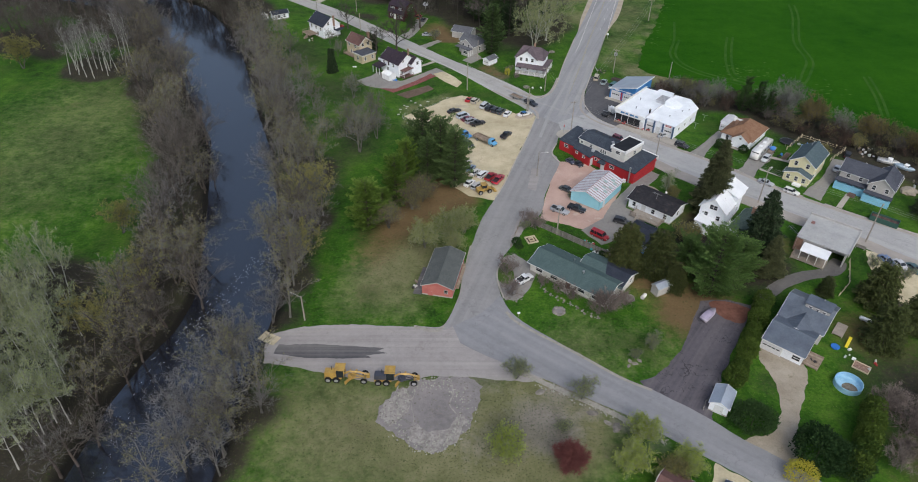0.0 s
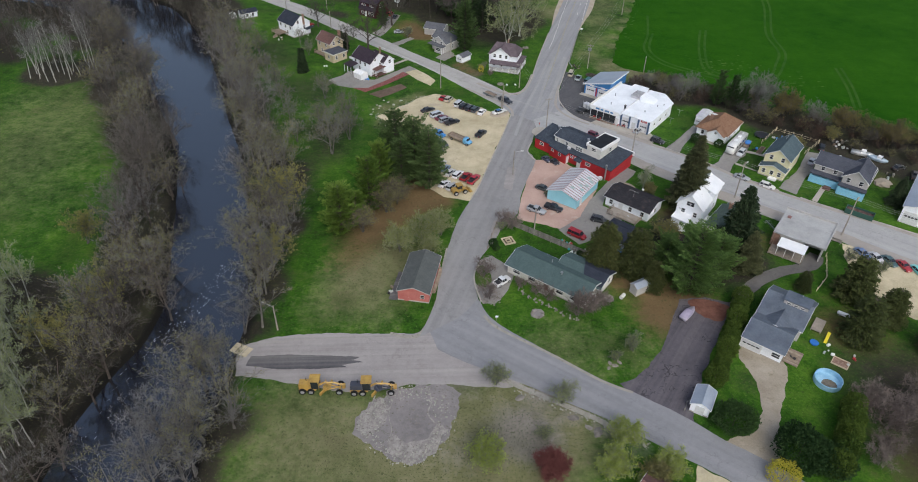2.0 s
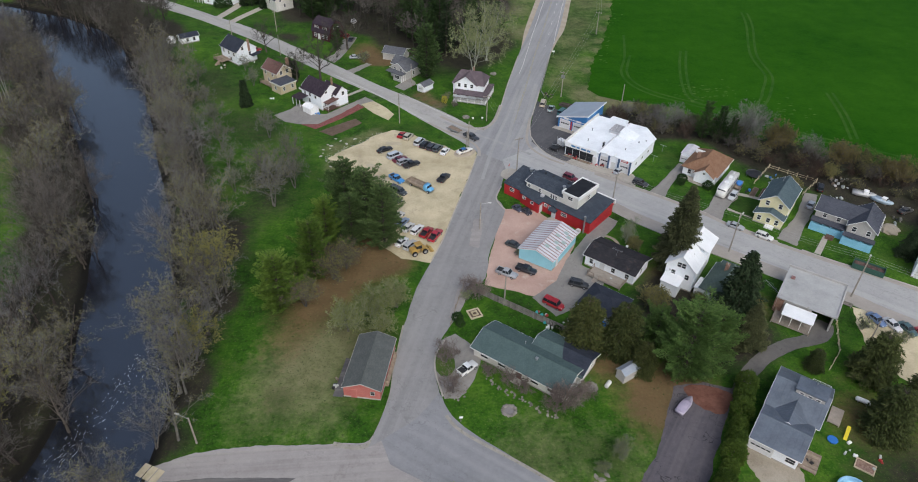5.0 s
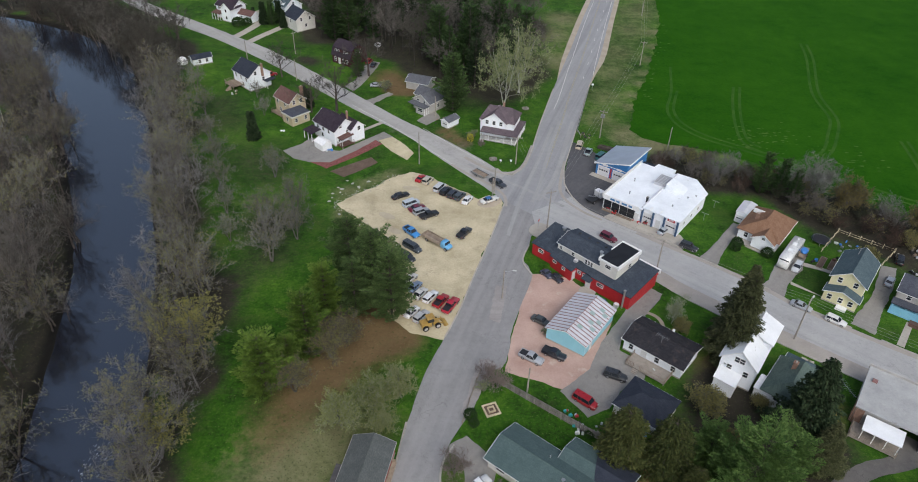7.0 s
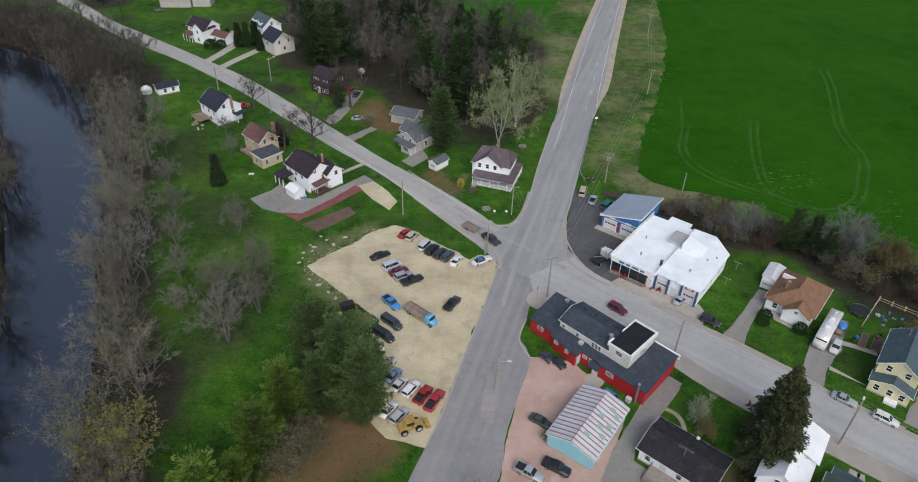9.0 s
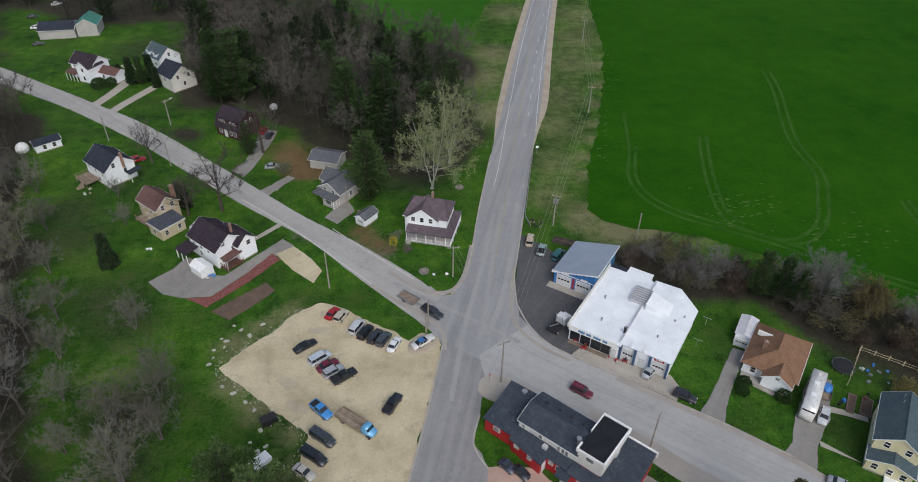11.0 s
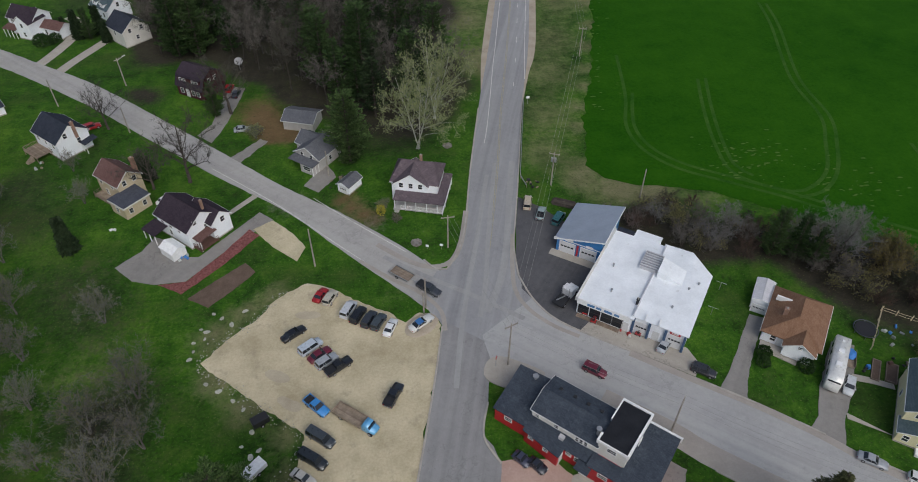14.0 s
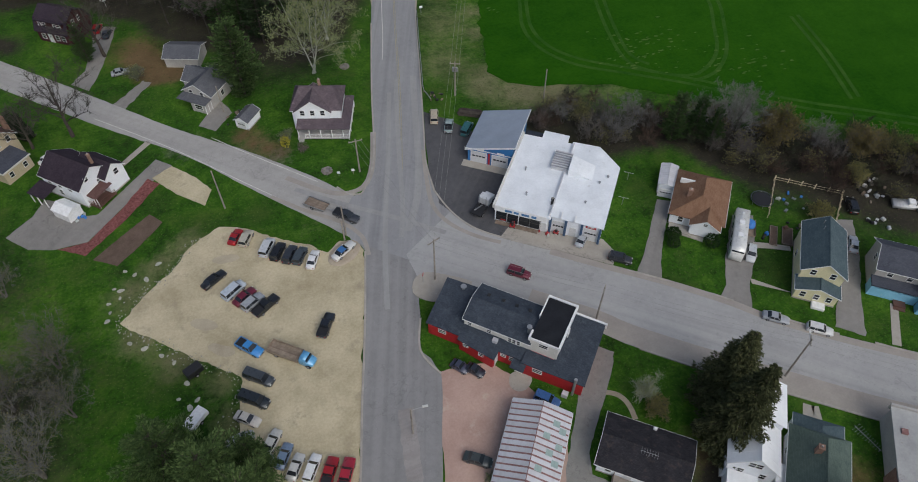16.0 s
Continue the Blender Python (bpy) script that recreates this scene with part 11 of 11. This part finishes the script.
TARP = gloss("bright blue tarp", (0.05, 0.22, 0.6), 0.6)
PALE = gloss("pale plastic", (0.5, 0.52, 0.5), 0.6)
REDP = gloss("red plastic", (0.4, 0.04, 0.04), 0.5)
TEALP = gloss("teal plastic", (0.05, 0.4, 0.42), 0.5)
clutter(115.0, 175.4, 2.6, 26, [ROCK, LOGWOOD, PALE, BLACK, GALV], "heap of mixed junk in the yard", "yard junk")
clutter(110.0, 168.0, 2.0, 8, [PALE, BLACK, GALV], "discarded pale thing in the yard", "yard junk")
clutter(121.0, 160.5, 4.0, 14, [ROCK, PALE, BLACK, LOGWOOD], "junk behind the double house", "yard junk")
clutter(95.6, 172.0, 2.2, 12, [LOGWOOD, DOORB, PALE, BLACK], "clutter beside the yellow house", "side yard clutter")
clutter(99.0, 178.6, 3.0, 9, [PALE, TARP, STEEL], "toy or bucket in the fenced yard", "fenced yard things")
clutter(88.8, 172.6, 0.9, 4, [TARP, BLACK], "tarp-covered thing beside the camper", "camper things")
clutter(30.6, 127.8, 1.2, 8, [TEALP, REDP, PALE, PALE], "bright toy beside the fence", "toys")
clutter(33.8, 126.6, 1.4, 8, [PALE, BLACK, ROCK], "yard clutter behind the fence", "yard clutter")
clutter(46.0, 139.6, 1.2, 7, [REDP, BLACK, PALE], "deck clutter behind the small house", "deck clutter")
clutter(78.6, 92.6, 1.4, 4, [REDP, PALE], "small toy lying in the yard", "toys")
clutter(68.0, 94.0, 1.0, 6, [BLACK, LOGWOOD], "clutter beside the deck", "deck things")
clutter(74.0, 95.4, 2.0, 4, [PALE, TRIM], "small toy lying in the yard", "toys")
clutter(53.4, 187.6, 2.6, 12, [BLACK, REDP, PALE, STEEL], "goods set out before the workshop", "workshop goods")
clutter(-24.6, 217.8, 0.8, 5, [TARP, PALE], "bin beside the canvas shelter", "bins")
clutter(5.0, 236.6, 2.0, 5, [BLACK, LOGWOOD], "yard thing by the little shed", "shed things")
clutter(-9.5, 112.5, 1.2, 6, [BLACK, PALE, LOGWOOD], "scrap along the red shed", "shed scrap")
clutter(46.5, 229.6, 1.6, 8, [LOGWOOD, BLACK], "timber pieces by the highway", "timber")
clutter(-60.5, 253.0, 1.5, 5, [PALE, LOGWOOD], "yard thing behind the white house", "yard things")
clutter(-39.4, 228.4, 0.8, 3, [TRIM, PALE], "white tank at the tan house", "house things")
clutter(29.0, 129.6, 0.7, 3, [TEALP, REDP], "bright toy beside the fence", "toys")
clutter(31.4, 126.4, 1.3, 14, [PALE, TRIM, BLACK, PALE], "pale odds and ends along the fence", "yard clutter")
bm = bmesh.new()
bmesh.ops.create_icosphere(bm, subdivisions=3, radius=1.0)
for v in bm.verts:
    v.co *= 1 + 0.3 * noise.noise(v.co * 1.8)
    v.co = Vector((v.co.x * 1.3, v.co.y * 0.9, max(v.co.z, -0.02) * 1.1))
o = single("tarp_heap", bm, TARP, "heap of yard things under a bright blue tarp", "tarp")
o.matrix_basis = pose(40.8, 125.6, 0, 0, 0, 60)
# heap of sand and two wrecks behind the double house
bm = bmesh.new()
bmesh.ops.create_icosphere(bm, subdivisions=4, radius=1.0)
for v in bm.verts:
    v.co *= 1 + 0.22 * noise.noise(v.co * 2.1) + 0.06 * noise.noise(v.co * 7)
    v.co = Vector((v.co.x * 2.5, v.co.y * 2.0, max(v.co.z, -0.05) * 0.8 * (1.1 - 0.25 * v.co.x)))
o = single("sand_heap", bm, YARD_SAND, "low heap of pale builder's sand in the yard", "sand heap")
o.matrix_basis = pose(116.6, 155.4, 0, 0, 0, 30)
car("sedan", 124.4, 162.4, 20, (0.05, 0.045, 0.04), "derelict dark sedan among the brush")
car("pickup", 126.6, 158.4, 60, (0.09, 0.07, 0.06), "derelict rusty pickup among the brush")
# trailer with a blue tarp beside the motorhome
t = thing("utility_trailer", 87.4, 175.0, 55, 0.09, "small loaded trailer under a bright blue tarp", "trailer")
part("bed", boxes((-2.2, 1.6, -0.75, 0.75, 0.45, 0.55), (-2.2, 1.6, -0.8, -0.75, 0.45, 1.0), (-2.2, 1.6, 0.75, 0.8, 0.45, 1.0)), LOGWOOD, t)
bm = bmesh.new()
bmesh.ops.create_icosphere(bm, subdivisions=3, radius=1.0)
for v in bm.verts:
    v.co = Vector((v.co.x * 1.2 + 0.5, v.co.y * 0.85, 0.75 + max(-0.2, v.co.z * 0.55) + 0.16 * noise.noise(v.co * 2.6)))
part("tarp", bm, TARP, t)
for s in (-1, 1):
    wheel(t, -0.4, s * 0.85, 0.32, 0.2)
# raised beds beside the yellow house
for x, y, w_, d_, a in ((90.4, 172.2, 4.6, 1.3, 52), (92.6, 171.2, 4.2, 1.8, 52)):
    t = thing("raised_bed", x, y, a, 0, "timber-edged raised bed full of dark earth", "garden bed")
    part("frame", boxes((-w_ / 2, w_ / 2, -d_ / 2, -d_ / 2 + 0.12, -0.05, 0.3), (-w_ / 2, w_ / 2, d_ / 2 - 0.12, d_ / 2, -0.05, 0.3), (-w_ / 2, -w_ / 2 + 0.12, -d_ / 2 + 0.12, d_ / 2 - 0.12, -0.05, 0.3), (w_ / 2 - 0.12, w_ / 2, -d_ / 2 + 0.12, d_ / 2 - 0.12, -0.05, 0.3)), LOGWOOD, t)
    part("earth", boxes((-w_ / 2 + 0.12, w_ / 2 - 0.12, -d_ / 2 + 0.12, d_ / 2 - 0.12, -0.05, 0.2)), SOIL, t)
# washing line posts in the lawn
for x, y in ((68.8, 188.0), (72.9, 193.4)):
    t = thing("washing_line_post", x, y, -38, 0, "grey steel T-shaped washing line post", "post", "washing line posts")
    part("post", tubes(((0, 0, -0.1), (0, 0, 1.9), 0.05), n=6), STEEL, t)
    part("crossbar", tubes(((-0.9, 0, 1.9), (0.9, 0, 1.9), 0.045), n=6), STEEL, t)
# log pile beside the blue garage
t = thing("log_pile", 51.6, 221.6, -30, 0, "stack of dark logs beside the forecourt", "logs")
for k in range(14):
    zz = 0.18 + 0.3 * (k // 6)
    yy = -0.9 + 0.36 * (k % 6)
    part("log", tubes(((-2.4 + 0.2 * math.sin(k * 3), yy, zz), (2.4 + 0.2 * math.cos(k * 2), yy, zz), 0.17), n=7), BARK_DARK, t)
# signs and little things on the farmhouse corner
for x, y, h_ in ((21.6, 212.9, 1.1), (24.3, 212.4, 1.4)):
    t = thing("yard_sign", x, y, -20, 0, "small white sign board on a stake", "sign", "corner signs")
    part("stake", boxes((-0.04, 0.04, -0.03, 0.03, -0.1, h_)), POLE, t)
    part("panel", boxes((-0.3, 0.3, -0.06, -0.03, h_ - 0.55, h_)), TRIM, t)
t = thing("stop_sign", 28.9, 183.2, 60, 0.15, "red stop sign at the tavern corner", "sign")
part("post", tubes(((0, 0, 0), (0, 0, 2.6), 0.04), n=6), STEEL, t)
part("panel", tubes(((0, -0.05, 2.2), (0, -0.02, 2.2), 0.38), n=8), gloss("red sign face", (0.5, 0.02, 0.02), 0.4), t)
t = thing("road_sign", 53.4, 261.0, 0, 0, "small blue-white road sign beside the guard rail", "sign")
part("post", tubes(((0, 0, 0), (0, 0, 2.2), 0.04), n=6), STEEL, t)
part("panel", boxes((-0.4, 0.4, -0.06, -0.03, 1.7, 2.3)), TRIM, t)
t = thing("road_sign", 12.0, 103.6, 0, 0, "small white mailbox sign at the bend", "sign")
part("post", boxes((-0.05, 0.05, -0.05, 0.05, -0.1, 1.0)), POLE, t)
part("panel", boxes((-0.3, 0.3, -0.12, 0.12, 1.0, 1.3), bevel=0.05), TRIM, t)
t = thing("bench", 92.4, 129.6, -38, 0.05, "grey bench beside the main street", "bench")
part("seat", boxes((-1.1, 1.1, -0.25, 0.25, 0.42, 0.5)), FENCE, t)
part("backrest", boxes((-1.1, 1.1, 0.22, 0.28, 0.55, 0.95)), FENCE, t)
for u in (-0.9, 0.9):
    part("leg", boxes((u - 0.05, u + 0.05, -0.22, 0.28, -0.05, 0.42)), STEEL, t)
# front walks
for pts, lb in (([(94.2, 147.2), (95.3, 146.4), (100.4, 152.8), (99.5, 153.6)], "narrow front walk of the double house"), ([(84.9, 161.6), (85.9, 160.6), (80.6, 164.6), (81, 165.6)], "front walk of the yellow house"), ([(74.6, 143.6), (75.8, 142.6), (74.2, 140.6), (73, 141.6)], "front walk of the cottage"), ([(-17.6, 230.2), (-16.8, 229.4), (-11.6, 234.4), (-12.4, 235.4)], "front walk of the white house")):
    sheet("pavement", pts, 0.06, CONCRETE, label=lb, category="walk")
# rough weedy clods on the broken gravel
_c = random.Random(9)
t = tagged(new("rubble_heap"), "broken asphalt clods in the gravel patch", "rubble", kind="stuff")
S = Soup()
for k in range(420):
    x, y = _c.uniform(-13.5, 4), _c.uniform(70.5, 87)
    if not inside(x, y, [(-13.9, 76.5), (-12.5, 81.7), (-8.7, 86), (2, 87.1), (4.2, 81), (1.2, 74.6), (-3.5, 70.4), (-8.6, 73.1)]):
        continue
    s = _c.uniform(0.06, 0.28)
    a = _c.uniform(0, 6.28)
    c = Vector((x, y, 0.05))
    top = c + Vector((0, 0, s * 0.6))
    pts = [c + Vector((s * math.cos(a + i * 1.57), s * _c.uniform(0.6, 1.2) * math.sin(a + i * 1.57), -0.05)) for i in range(4)]
    b0 = len(S.v)
    S.v += pts + [top]
    S.f += [(b0, b0 + 1, b0 + 4), (b0 + 1, b0 + 2, b0 + 4), (b0 + 2, b0 + 3, b0 + 4), (b0 + 3, b0, b0 + 4)]
o = new("clods", S.mesh("clods", ROCK))
o.parent = t
# foam on the rapids
S = Soup()
for k in range(240):
    u = _c.random()
    if u < 0.8:
        w = u / 0.8
        x, y = -55 + 10 * w ** 0.8 + _c.gauss(0, 1.5), 94 + 30 * w + _c.gauss(0, 1.2)
    else:
        x, y = -57.5 + _c.gauss(0, 1.6), 64 + 28 * (u - 0.8) / 0.2
    p = Vector((x, y, -1.47))
    S.leaf(p, Vector((_c.uniform(-0.2, 0.6), _c.uniform(0.3, 1.0), 0.0)) * _c.uniform(0.3, 1.1), 0.07, _c)
for i, v in enumerate(S.v):
    S.v[i] = Vector((v.x, v.y, -1.49 + 0.03 * ((i * 7) % 5) / 5))
single("river_foam", (lambda me: (lambda b: (b.from_mesh(me), b)[1])(bmesh.new()))(S.mesh("foam", TRIM)), surf("white water foam", (0.55, 0.58, 0.6), (0.75, 0.77, 0.78), 0.5, 2.0, 8.0, 0.0), "white flecks of foam on the rapids", "foam", "", "stuff")
